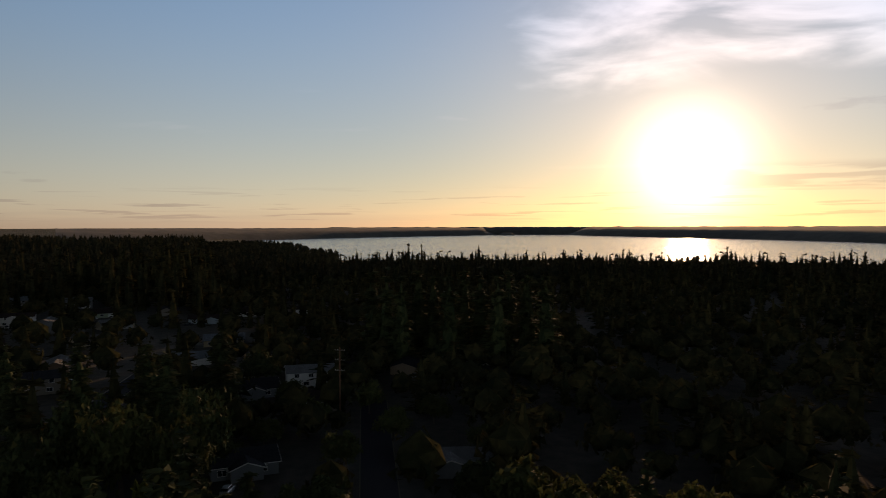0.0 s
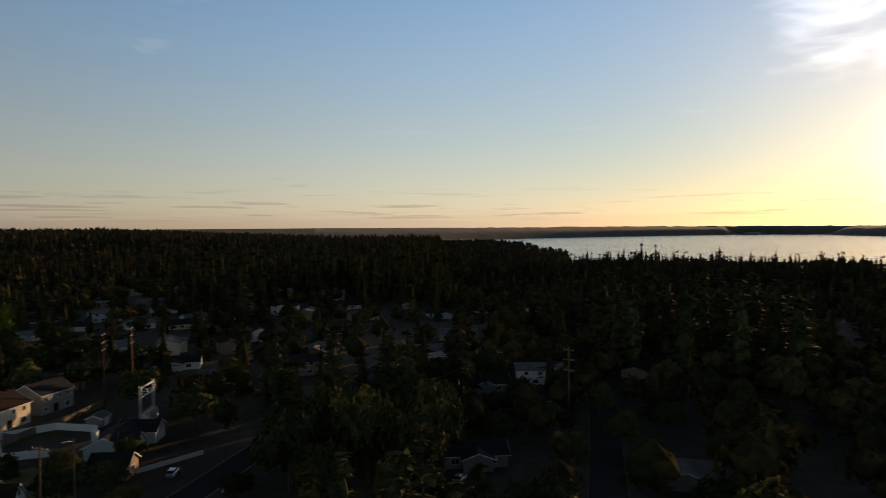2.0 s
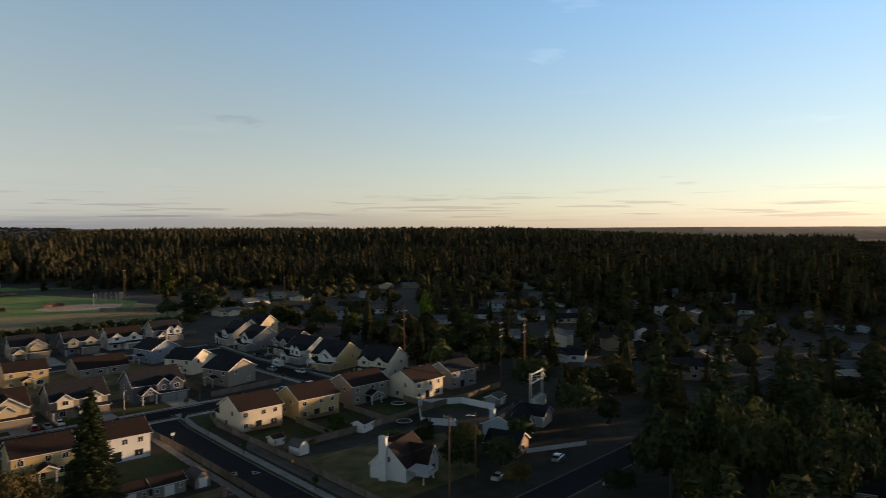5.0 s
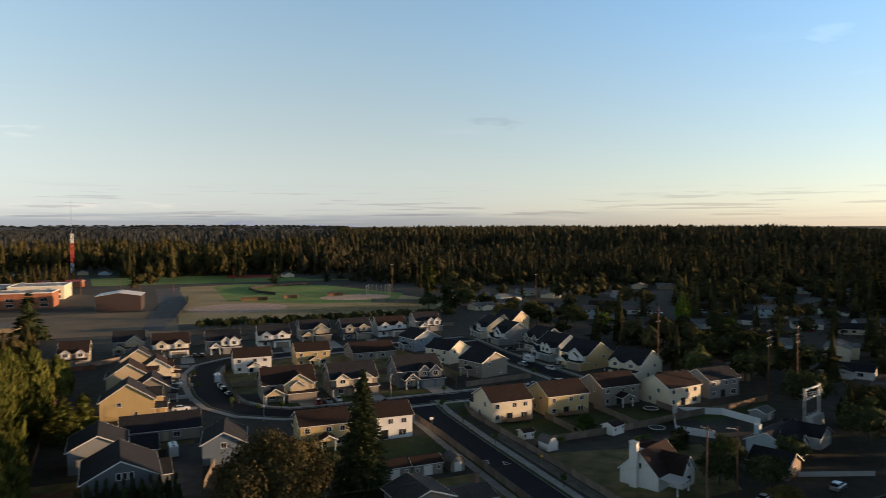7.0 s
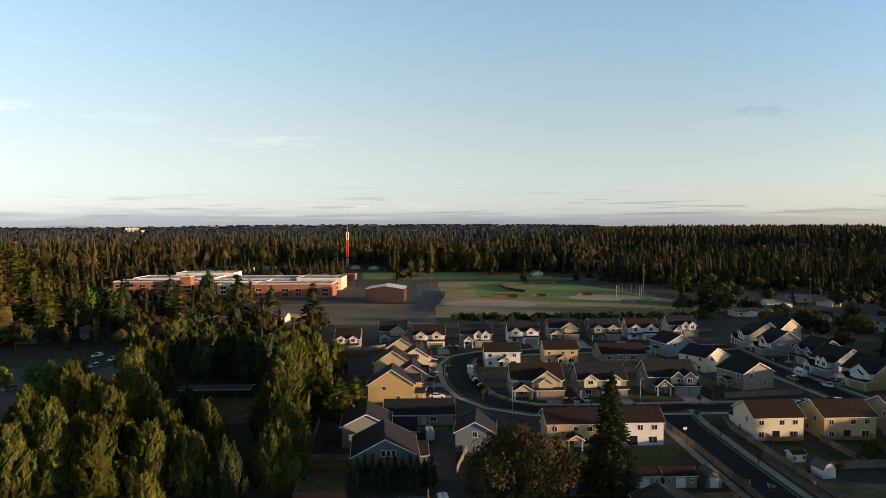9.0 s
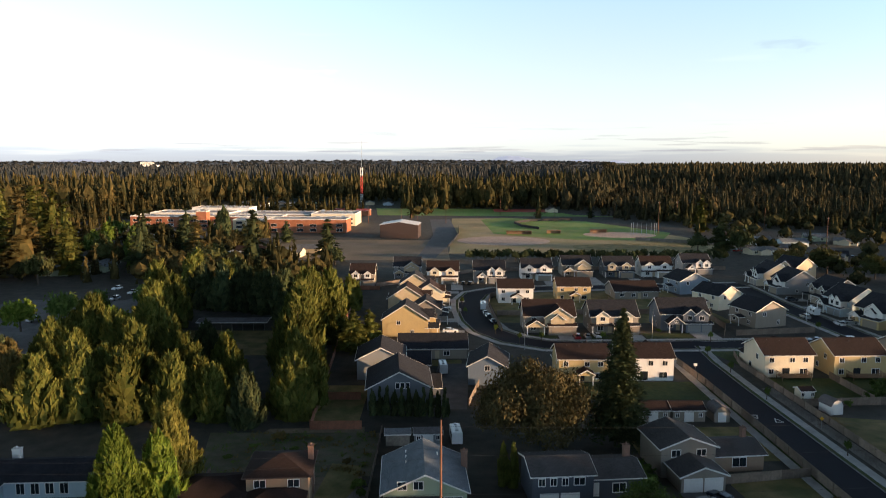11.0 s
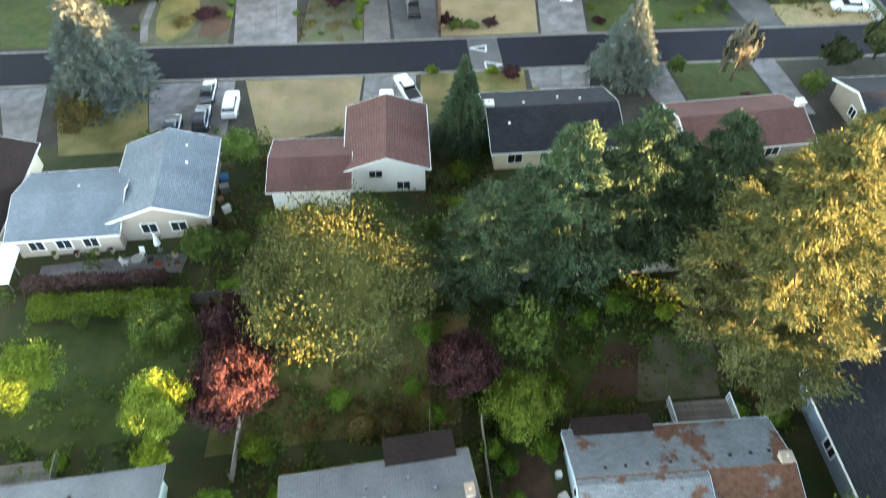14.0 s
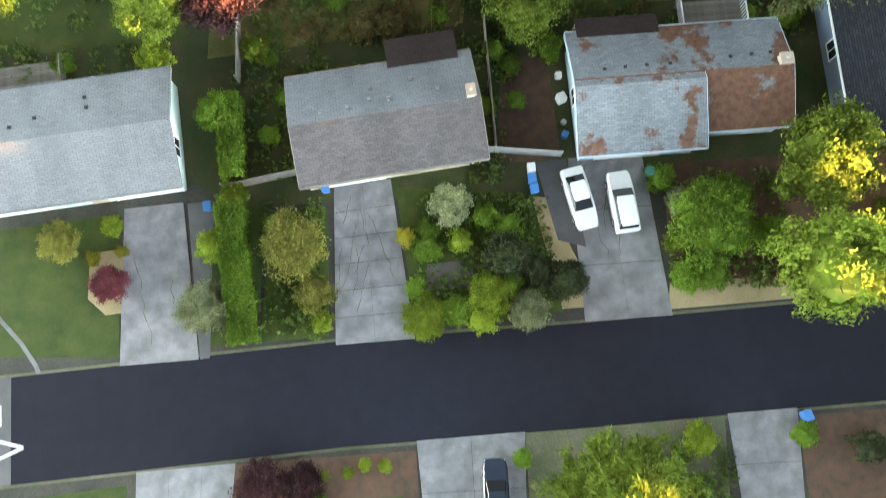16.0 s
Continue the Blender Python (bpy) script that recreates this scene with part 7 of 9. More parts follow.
sheet("planting_bed", [(-40.6, 98.6), (-29.6, 98.4), (-28.6, 94.6), (-27.4, 81.2), (-38.6, 80.6), (-40.8, 88)], 0, 0.03, M["weeds"], "weedy planted front yard", "ground")
sheet("lawn", [(-38.6, 91.6), (-37.6, 93.6), (-35.6, 94.2), (-33.6, 92.6), (-32.7, 89.4), (-32.7, 86), (-33.6, 83), (-35.6, 81.6), (-37.2, 83.0), (-38.2, 87)], 0, 0.05, M["half_lawn"], "small oval of yellowing lawn", "lawn")
sheet("garden_bed", [(-32.0, 88.6), (-30.6, 90.4), (-28.4, 88.6), (-27.9, 85), (-29.0, 82.8), (-31.6, 82.8)], 0, 0.055, M["bark_mulch"], "reddish mulch bed beside the drive", "ground")
band("garden_path", [(-38.4, 81.4), (-39.5, 86), (-39.8, 91), (-38.6, 95), (-35.6, 96), (-32.2, 94.4), (-30.6, 93.6), (-28.6, 94.0)], 0.5, -0.5, 0, 0.06, M["concrete"], "curved pale garden path", "path")
sheet("lawn", [(21.4, 100.5), (36.6, 104.5), (40.5, 86.6), (20.8, 84.8)], 0, 0.03, M["lawn"], "green front lawn behind the kerb", "lawn")
sheet("lawn", [(47.5, 109), (61.5, 112), (61.5, 94), (49, 92)], 0, 0.03, M["half_lawn"], "large yellowing side lawn", "lawn")
sheet("bare_ground", [(47.0, 91.6), (63.0, 93.6), (63, 87.6), (47.8, 86.4)], 0, 0.03, M["dry_field"], "bare dry verge", "ground")
sheet("bare_ground", [(-18.2, 99), (-10.8, 99.6), (-9.8, 82.0), (-18.0, 81.6)], 0, 0.03, M["weeds"], "weedy gravel yard", "ground")
sheet("bare_ground", [(-40, 111), (-11, 112), (-11, 131), (-44, 131)], 0, 0.025, M["weeds"], "dry weedy back yard", "ground")
sheet("lawn", [(-19.6, 103), (-13.6, 104), (-13.2, 116), (-18.4, 117)], 0, 0.04, M["half_lawn"], "patch of rough grass", "lawn")
sheet("gravel_path", [(-14.6, 97), (-11.6, 97.4), (-11.2, 108), (-13.4, 107), (-14.8, 103)], 0, 0.045, M["gravel"], "pale gravel path beside the house", "path")
sheet("lawn", [(-78, 101), (-59, 103), (-50, 96), (-46, 80.5), (-78, 78)], 0, 0.03, M["lawn"], "dark green shaded lawn", "lawn")
car(-3.3, 89.6, 95, "black", "pickup", "black pickup truck on the asphalt drive"), car(18.3, 94.4, 87, "white", "pickup", "white pickup truck on the concrete drive"), car(15.9, 97.0, 87, "black", "pickup", "black pickup truck on the concrete drive")
car(41.3, 101.0, 112, "silver", "suv"), car(43.6, 103.0, 112, "navy", "suv"), car(46.5, 100.2, 118, "navy", "sedan"), car(44.6, 96.4, 120, "grey", "pickup", "dark grey pickup truck on the drive"), car(57.8, 90.6, 172, "white", "sedan")
tree(-44.5, 93.0, "cone", 16.0, 5.6, "bright", "near", "tall yellow-green poplar beside the drive", variant=1), tree(-40.8, 98.5, "cone", 13.0, 4.6, "bright", "mid", variant=2), tree(-42.2, 106.5, "cone", 15.0, 5.6, "olive", "near", variant=2)
tree(29.6, 94.6, "round", 7.6, 6.0, "green", "near", "round green tree in the front yard", variant=3)
tree(10.4, 108.6, "cone", 7.6, 1.5, "cypress", "mid", variant=1), tree(12.0, 108.0, "cone", 7.6, 1.5, "cypress", "mid", variant=2)
tree(17.6, 126.8, "round", 18.5, 13.0, "russet", "fine", "huge brownish broadleaf tree behind the houses", variant=2, clear=0.6)
tree(33.6, 126.0, "fir", 26.0, 6.8, "fir", "near", "tall ragged fir between the gardens", variant=2)
for i in range(11):
    tree(-13.6 + 1.5 * i, 140.6 - 0.1 * i, "cone", 5.9 + 0.3 * (i % 3), 1.25, "fir", "far", "narrow dark clipped arborvitae in a row", variant=i % 3)
for sx, sy, sr, sh, k in ((-12.6, 93, 1.6, 2.2, "plum"), (-10.4, 90.5, 1.1, 2.6, "bright"), (-10.8, 86, 0.9, 1.4, "green"), (2.4, 85.6, 1.5, 1.5, "green"), (4.6, 85.4, 1.2, 1.4, "green"), (7.2, 86.0, 1.4, 1.5, "plum"), (1.2, 86.0, 1.3, 2.2, "plum"),
                          (-31.6, 88, 2.2, 1.0, "plum"), (-34.2, 86, 1.6, 1.0, "rust"), (36.0, 99, 1.2, 2.6, "cypress"), (38.4, 92.5, 1.4, 2.2, "bright"), (40.2, 90.2, 1.2, 1.6, "green"), (51.0, 94.0, 2.0, 2.8, "green"), (55, 95, 1.4, 1.3, "rust"), (60, 97, 1.6, 1.4, "green"),
                          (-39.0, 92, 1.4, 2.0, "green"), (-40.2, 95.5, 1.1, 1.6, "bright"), (-22, 113, 1.4, 1.2, "green"), (-16, 117, 1.2, 1.0, "rust"), (-30, 118, 1.3, 1.1, "rust"), (-13, 108, 1.6, 2.0, "green"), (33.4, 108, 2.4, 3.6, "green"), (34, 112, 2.2, 3.4, "green"), (22, 87, 1.2, 0.9, "plum"), (-14.3, 91.2, 1.9, 2.0, "plum"), (-12.2, 94.2, 1.0, 1.6, "bright"), (-10.6, 88.6, 0.8, 1.9, "bright"), (-10.4, 84.6, 0.9, 1.8, "bright"), (-19.4, 88.6, 0.9, 0.8, "green"), (-16.8, 86.4, 0.7, 0.5, "rust"), (-15.4, 83.6, 0.6, 0.5, "green"), (-13.4, 86.2, 0.8, 0.6, "rust"), (-40.8, 92.6, 1.0, 1.8, "bright"), (-40.3, 84.5, 0.8, 1.0, "green"), (-28.6, 90.8, 0.9, 1.3, "green"), (-28.3, 87.6, 0.7, 1.2, "bright"), (-32.4, 94.8, 1.1, 1.0, "plum"), (-31.0, 97.4, 0.9, 1.0, "green"), (-34.6, 97.6, 1.0, 0.9, "green"), (-12.4, 101, 0.9, 1.6, "green"), (-12.0, 105, 1.1, 1.8, "green"), (-26, 122, 1.2, 1.3, "green"), (-20.5, 127, 1.1, 1.3, "rust"), (-34, 124, 1.0, 0.9, "green"), (-30, 127.6, 1.8, 2.2, "rust"), (-37, 119, 1.2, 1.1, "green"), (33.4, 88.2, 0.9, 0.9, "bright"), (36.4, 89.4, 0.9, 1.6, "bright"), (41.0, 93.6, 0.8, 1.6, "bright"), (53.4, 94.4, 1.3, 1.3, "green"), (57.6, 95.6, 1.1, 1.1, "rust"), (62, 99, 1.2, 1.2, "green"), (61.6, 103, 1.1, 1.0, "rust"), (21.4, 90.2, 0.8, 1.0, "bright")):
    shrub(sx, sy, sr, sh, k, variant=int(abs(sx)) % 3)


def utility_pole(x, y, ht, arms=(1.2,), label="tall timber utility pole", turn=0.0, group="utility poles", lamp=False):
    p = thing("utility_pole", x, y, turn, label, "utility pole", group)
    bm = bmesh.new()
    tube(bm, (0, 0, -0.2), (0, 0, ht), 0.21, 0.13, 10)
    part("pole", bm, M["pole"], p, smooth=True)
    for d in arms:
        bm = bmesh.new()
        box(bm, -1.5, 1.5, -0.07, 0.07, ht - d - 0.07, ht - d + 0.07)
        part("crossarm", bm, M["grey_wood"], p)
        for u in (-1.35, -0.6, 0.6, 1.35):
            bm = bmesh.new()
            tube(bm, (u, 0, ht - d + 0.07), (u, 0, ht - d + 0.32), 0.06, 0.04, 6)
            part("insulator", bm, M["trim"], p)
    if lamp:
        bm = bmesh.new()
        tube(bm, (0, 0, ht - 0.6), (-2.0, 0, ht - 0.1), 0.05, 0.05, 6)
        box(bm, -2.7, -1.9, -0.14, 0.14, ht - 0.2, ht - 0.05)
        part("street_light", bm, M["metal"], p)
    return p


def wires(a, b, heights, offs, sag=0.9):
    for z, o in zip(heights, offs):
        cu = bpy.data.curves.new("wire", "CURVE")
        cu.dimensions, cu.bevel_depth, cu.bevel_resolution = "3D", 0.011, 1
        s = cu.splines.new("POLY")
        n = 14
        s.points.add(n)
        for i in range(n + 1):
            t = i / n
            s.points[i].co = (a[0] + (b[0] - a[0]) * t, a[1] + o + (b[1] - a[1]) * t, z - sag * 4 * t * (1 - t), 1)
        ob = new("power_wire", cu)
        cu.materials.append(M["wire"])
        tagged(ob, "thin dark overhead power wire", "wire", "power wires")


utility_pole(0.3, 84.3, 20.2, (), "tall bare timber pole glowing red in the sun", 0)
utility_pole(-62, 80.0, 17.0, (0.6,), turn=90), utility_pole(80.6, 88.9, 19.8, (0.6,), turn=90)
wires((-62, 80), (0.3, 84.3), (16.7, 15.2, 10.5), (0, 0.2, 0.1)), wires((0.3, 84.3), (80.6, 88.9), (19.4, 15.6, 10.5), (0, 0.2, 0.1))

# camper and sheds behind the green house
car(3.2, 127.5, 95, "white", "van", "white camper van in the back yard")
shed(-2.0, 126.4, 5.0, 3.0, M["side_grey"], M["roof_warm"], 3, "small grey timber garden shed"), shed(-7.6, 126.0, 4.4, 2.6, M["grey_wood"], M["roof_grey"], 3, "open lumber shed with pale roof", doors=False)
shed(43.2, 139.2, 6.8, 5.0, M["side_taupe"], M["roof_brown"], 2, "taupe double garden shed with brown roof", 2.4), shed(50.4, 139.2, 6.6, 5.0, M["side_taupe"], M["roof_brown"], 2, "taupe double garden shed with brown roof", 2.4)
shed(57.0, 138.5, 3.2, 4.0, M["side_taupe"], M["roof_warm"], 3, "small barn-roofed shed with white doors", 1.9, True)
shed(82.4, 142.5, 2.9, 3.6, M["side_white"], M["roof_warm"], 10, "white barn-roofed garden shed", 1.9, True)

# ---- the new housing tract ----
front_house(34.0, 211.5, 15.5, 12, M["side_taupe"], M["roof_brown"], 1, 0, "tan tract house with gabled porch and brown roof", M["side_tan"])
front_house(53.8, 211.0, 14.5, 12, M["side_taupe"], M["roof_dark"], 0, 0, "taupe tract house with two cream gables", M["side_cream"])
front_house(76.6, 214.8, 15.0, 12, M["side_slate"], M["roof_dark"], 2, 0, "slate blue tract house with white nested gables", M["side_slate"])
rear_house(28.6, 257.5, 13.0, 10, M["side_white"], M["roof_brown"], 0, "white two-storey tract house with brown roof", "gable")
rear_house(51.0, 261.5, 12.6, 10, M["side_yellow"], M["roof_brown"], 0, "tan-yellow tract house with brown roof", "gable")
ranch(75.5, 272, 17.0, 13, M["side_taupe"], M["roof_brown"], 3, "low tract house under a broad brown roof", 3.0, 25, "x")
rear_house(50.0, 163.8, 12.6, 9.5, M["side_white"], M["roof_brown"], 0, "white two-storey house with brown roof", None)
rear_house(34.6, 163.0, 12.0, 9.5, M["side_yellow"], M["roof_brown"], 0, "yellow two-storey house with brown roof", "gable")
rear_house(85.4, 166.6, 12.2, 11, M["side_cream"], M["roof_brown"], 2, "cream two-storey house with timber deck", "deck")
rear_house(102.8, 166.6, 13.0, 11, M["side_yellow"], M["roof_brown"], 2, "mustard two-storey house with timber deck", "deck")
rear_house(122.8, 170.4, 13.4, 11, M["side_taupe"], M["roof_brown"], 3, "taupe two-storey house with covered patio", "gable")
rear_house(139.2, 162.6, 13.0, 11, M["side_cream"], M["roof_brown"], 8, "two-tone cream house with brown roof", None)
rear_house(157.0, 166.0, 12.0, 10, M["side_grey"], M["roof_dark"], 4, "grey two-storey house among the trees", None)


def side_house(x, y, w, d, wall, roof, turn, label, eave=5.3):
    """A tract house whose gable end looks to -y: (x, y) is the middle of that end; porch at its left."""
    h = thing("house", x, y, turn, label, "house", "tract houses")
    vol(h, 0, d / 2, w, d, eave, 27, "y", wall, roof)
    vol(h, -w / 2 - 1.0, d * 0.55, 3.0, 4.0, 2.7, 16, "x", wall, roof, z0=2.4, over=0.3)
    posts(h, [(-w / 2 - 2.3, d * 0.55 - 1.8), (-w / 2 - 2.3, d * 0.55 + 1.8)], 2.4)
    window(h, "F", -w * 0.22, 3.8, 1.2, 1.2, 0.0), window(h, "F", w * 0.25, 0.9, 0.9, 1.1, 0.0)
    for u, z in ((0.2, 3.7), (0.7, 3.7), (0.25, 0.9), (0.8, 0.9)):
        window(h, "L", u * d, z, 1.1, 1.15, w / 2), window(h, "R", u * d, z, 1.1, 1.15, w / 2)
    vol(h, w / 2 + 0.8, d * 0.7, 5.0, d * 0.5, 2.8, 20, "x", wall, roof, over=0.35)
    vents(h, [(w * 0.12, d * 0.3, eave + 2.2), (w * 0.12, d * 0.6, eave + 2.2), (-w * 0.2, d * 0.5, eave + 1.7)])
    return h


side_house(105.6, 219.2, 12.0, 12, M["side_taupe"], M["roof_dark"], 18, "taupe gabled tract house with dark roof")
side_house(103.8, 246.8, 11.5, 12, M["side_cream"], M["roof_dark"], 28, "cream gabled tract house with dark roof")
side_house(101.5, 276.0, 12.5, 12, M["side_blue"], M["roof_dark"], 14, "blue-grey gabled tract house with dark roof")
# the row across the loop street, fronts to the camera
ROW = (("taupe", "brown", 0, "white"), ("grey", "dark", 1, "tan"), ("white", "brown", 0, "cream"), ("grey", "dark", 2, "white"), ("white", "dark", 0, "white"),
       ("taupe", "dark", 1, "tan"), ("slate", "dark", 0, "tan"), ("white", "brown", 0, "white"), ("grey", "dark", 2, "white"))
for (wx, wy, ww), (wall, roof, style, acc) in zip(((-32.2, 292.5, 10.0), (-14.2, 314, 12.0), (1.7, 300.5, 13.4), (22.0, 302.5, 13.4), (43.6, 309.5, 13.4), (63.5, 320.0, 13.4), (82.2, 317.5, 13.4), (99.6, 318.0, 14.0), (121.0, 327.0, 13.0)), ROW):
    front_house(wx, wy, ww, 11, M["side_" + wall], M["roof_" + roof], style, 0, f"{wall} tract house with {acc} gables facing the loop street", M["side_" + acc])
# the row that faces the side street, gable ends lit by the sun
EAST = (("cream", 0, 19), ("yellow", 1, 14), ("pale_blue", 2, 8), ("taupe", 0, 3), ("grey", 1, 0), ("cream", 2, -2))
for (ex, ey), (wall, style, lean) in zip(((145.0, 199.6), (139.0, 221.5), (138.0, 240.5), (142.0, 259.0), (137.5, 281.0), (138.0, 301.0)), EAST):
    front_house(ex, ey, 12.8, 13, M["side_" + wall], M["roof_dark"], style, -90 + lean, f"{wall.replace('_', ' ')} tract house with dark roof and white trim", M["side_" + ("white" if style else wall)])
front_house(158.0, 318, 13, 12, M["side_tan"], M["roof_dark"], 1, -70, "tan tract house at the end of the street")
# the row along the left side of the loop, gables to the camera, garages to the street
for i, (ex, ey, dd, ww, wall, roof, style, ev) in enumerate(((-3.2, 211.4, 13.6, 10.0, "yellow", "dark", 1, 5.3), (0.4, 228.0, 9.0, 10.4, "taupe", "dark", 0, 5.0), (-4.8, 243.5, 12.6, 10.8, "tan", "brown", 2, 5.5), (1.6, 258.0, 9.6, 10.0, "cream", "brown", 0, 4.9), (-3.6, 274.5, 11.4, 10.6, "tan", "dark", 1, 5.2))):
    front_house(ex, ey, ww, dd, M["side_" + wall], M["roof_" + roof], style, 90, f"{wall} tract house with {roof} roof beside its neighbours", M["side_" + wall], ev)
h = ranch(-1.6, 188.4, 18.0, 11.6, M["side_taupe"], M["roof_dark"], 1, "low taupe house with wide charcoal roof", 2.9, 24, "x")
h = thing("house", -8.2, 151.2, 4, "large slate grey gabled house with dark roof", "house", "tract houses")
vol(h, -0.6, 0, 13.4, 14.5, 4.7, 27, "y", M["side_slate"], M["roof_dark"])
vol(h, 5.0, 2.5, 7.0, 8.0, 2.8, 24, "x", M["side_slate"], M["roof_dark"])
for u in (-1.0, 0.1, 1.2):
    window(h, "F", u, 4.6, 0.7, 1.2, 7.25, False)
window(h, "L", 0, 3.5, 1.1, 1.1, 7.3), window(h, "L", -3, 0.9, 1.3, 1.1, 7.3)
h = thing("house", -14.2, 170.6, 3, "pale grey gabled house with dark roof", "house", "tract houses")
vol(h, 0, 0, 11.4, 12.0, 5.0, 26, "y", M["side_grey"], M["roof_dark"])
vol(h, 7.4, 1.0, 9.0, 9.0, 2.9, 24, "x", M["side_taupe"], M["roof_dark"])
h = thing("house", 12.0, 166.0, -6, "blue-grey house half hidden by the big tree", "house", "tract houses")
vol(h, 0, 0, 9.0, 12.0, 4.6, 28, "y", M["side_blue"], M["roof_dark"])
window(h, "F", 0, 3.6, 1.1, 1.1, 6.0), window(h, "L", 1, 1.0, 1.1, 1.1, 4.5)
sheet("yard_ground", [(-40, 117), (-33, 133), (-14.6, 134), (-11.6, 99), (-19.5, 99), (-20.5, 111), (-36, 110)], 0, 0.012, M["bare_lot"], "bare brown soil of a back yard", "yard")
# drives, lawns and walks of the tract
for ax, ay, bx, by in ((36, 200.6, 42.2, 208), (56.4, 201, 61.5, 208.6), (77, 201, 84.5, 211.6), (5.2, 284, 10, 297), (25, 289, 29, 299), (46, 293, 51, 306), (66, 295, 71, 316), (85, 297, 90, 313), (102, 298, 107, 314)):
    sheet("driveway", [(ax, ay), (bx, ay), (bx, by), (ax, by)], 0, 0.06, M["pale_concrete"], "short pale concrete driveway", "driveway")
for i in range(5):
    sheet("driveway", [(-2.6, 209 + 17 * i), (8.0, 209.5 + 16.6 * i), (8.0, 214.5 + 16.6 * i), (-2.6, 214 + 17 * i)], 0, 0.06, M["pale_concrete"], "short pale concrete driveway", "driveway")
for y0 in (199, 221, 240, 259):
    sheet("driveway", [(130.5, y0 + 2), (140, y0 + 2), (140, y0 + 7), (130.5, y0 + 7)], 0, 0.06, M["pale_concrete"], "short pale concrete driveway", "driveway")
for pts, key in (([(22, 202.5), (35.5, 201.6), (35.5, 208.6), (27, 209)], "lawn"), ([(43, 201.6), (56, 201.6), (56, 209), (43, 209)], "lawn"), ([(62, 202), (76.6, 202.4), (76.6, 211), (62, 211)], "lawn"),
                 ([(28, 150), (61.5, 150), (61.5, 163), (28, 162)], "lawn"), ([(79, 146), (130, 150), (130, 166), (79, 165.6)], "lawn"), ([(131, 146), (163, 150), (163, 160), (131, 159)], "lawn"), ([(-14, 176), (6, 176), (6, 181.5), (-12, 181)], "half_lawn"),
                 ([(78, 176), (112, 178), (124, 184), (124, 193.5), (74, 192)], "lawn"), ([(20, 225), (97, 225), (92, 284), (24, 278), (19, 262)], "half_lawn"), ([(-27, 137), (-16, 137), (-16, 160), (-27, 160)], "half_lawn"),
                 ([(78, 104), (105, 106), (118, 132), (79, 140)], "half_lawn"), ([(36, 118), (61, 118), (61, 134), (36, 134)], "half_lawn")):
    sheet("lawn", pts, 0, 0.028, M[key], "small front lawn" if key == "lawn" else "patchy dry garden grass", "lawn")
sheet("driveway", [(-3, 144), (6, 144), (8, 178), (0, 178)], 0, 0.05, M["old_asphalt"], "grey asphalt shared driveway", "driveway")
sheet("gravel_strip", [(74.9, 95), (77.6, 95), (77.6, 158), (74.9, 158)], 0, 0.05, M["gravel"], "strip of river stones beside the footpath", "ground")
rng = random.Random(5)
bm = bmesh.new()
for i in range(420):
    c = Vector((rng.uniform(75, 77.5), rng.uniform(96, 157), 0.08))
    g = bmesh.ops.create_icosphere(bm, subdivisions=1, radius=rng.uniform(0.09, 0.22))
    for v in g["verts"]:
        v.co = Vector((v.co.x * 1.3, v.co.y, v.co.z * 0.7)) + c
tagged(part("river_stones", bm, M["gravel"], None), "loose rounded grey river stones beside the path", "stones", "", "stuff")
# garden fences
W1, W2 = M["fence_wood"], M["wood"]
fence([(62.4, 96), (62.6, 125), (62.6, 160), (61.8, 178)], 1.8, W1, "long weathered cedar fence beside the road")
fence([(78.0, 100), (78.0, 140), (77.6, 176), (80, 186)], 1.6, W1, "dark board fence along the footpath")
fence([(78, 145.6), (100, 147), (116, 149), (132, 152), (150, 154), (166, 158)], 1.8, W1, "curving weathered cedar fence behind the gardens")
fence([(95, 148), (95, 166)], 1.7, W1, "weathered board garden fence between houses"), fence([(113, 149.5), (113, 170)], 1.7, W1, "weathered board garden fence between houses"), fence([(131, 152), (131, 165)], 1.7, W1, "weathered board garden fence between houses")
fence([(19.6, 213), (18.6, 232), (18.2, 252), (20, 268), (26, 276)], 1.8, W1, "curving cedar fence along the loop street")
fence([(20, 236), (60, 238), (95, 240)], 1.8, W1, "cedar fence between back gardens"), fence([(42, 238), (42, 258)], 1.7, W1, "cedar fence between back gardens"), fence([(64, 238), (64, 262)], 1.7, W1, "cedar fence between back gardens")
fence([(86, 207), (90, 216), (91, 236)], 1.8, W1, "cedar fence beside the corner house"), fence([(90, 208), (116, 212)], 1.8, W1, "cedar fence beside the corner house")
fence([(-25, 132.5), (-26.5, 160), (-28, 186), (-30, 214), (-31, 270)], 1.9, M["red_wood"], "long red cedar boundary fence"), fence([(-25, 132.5), (-15, 132.8)], 1.8, M["red_wood"], "red cedar board garden fence"), fence([(-26, 150), (-17, 150)], 1.8, M["red_wood"], "red cedar board garden fence"), fence([(-37, 284), (-24, 284)], 1.8, M["red_wood"], "red cedar board garden fence")
fence([(6.5, 146), (9.5, 160)], 1.7, W1, "board fence beside the shared drive"), fence([(-38, 112), (-38, 96)], 1.5, W1, "board fence between yards"), fence([(-11, 131), (-11, 97)], 1.5, W1, "thin wire and board fence between yards"), fence([(46, 108.8), (62, 111.6)], 1.7, W1, "board fence behind the side lawn")
fence([(-26, 290), (16, 330), (50, 338), (140, 340)], 1.8, W1, "cedar fence behind the tract")
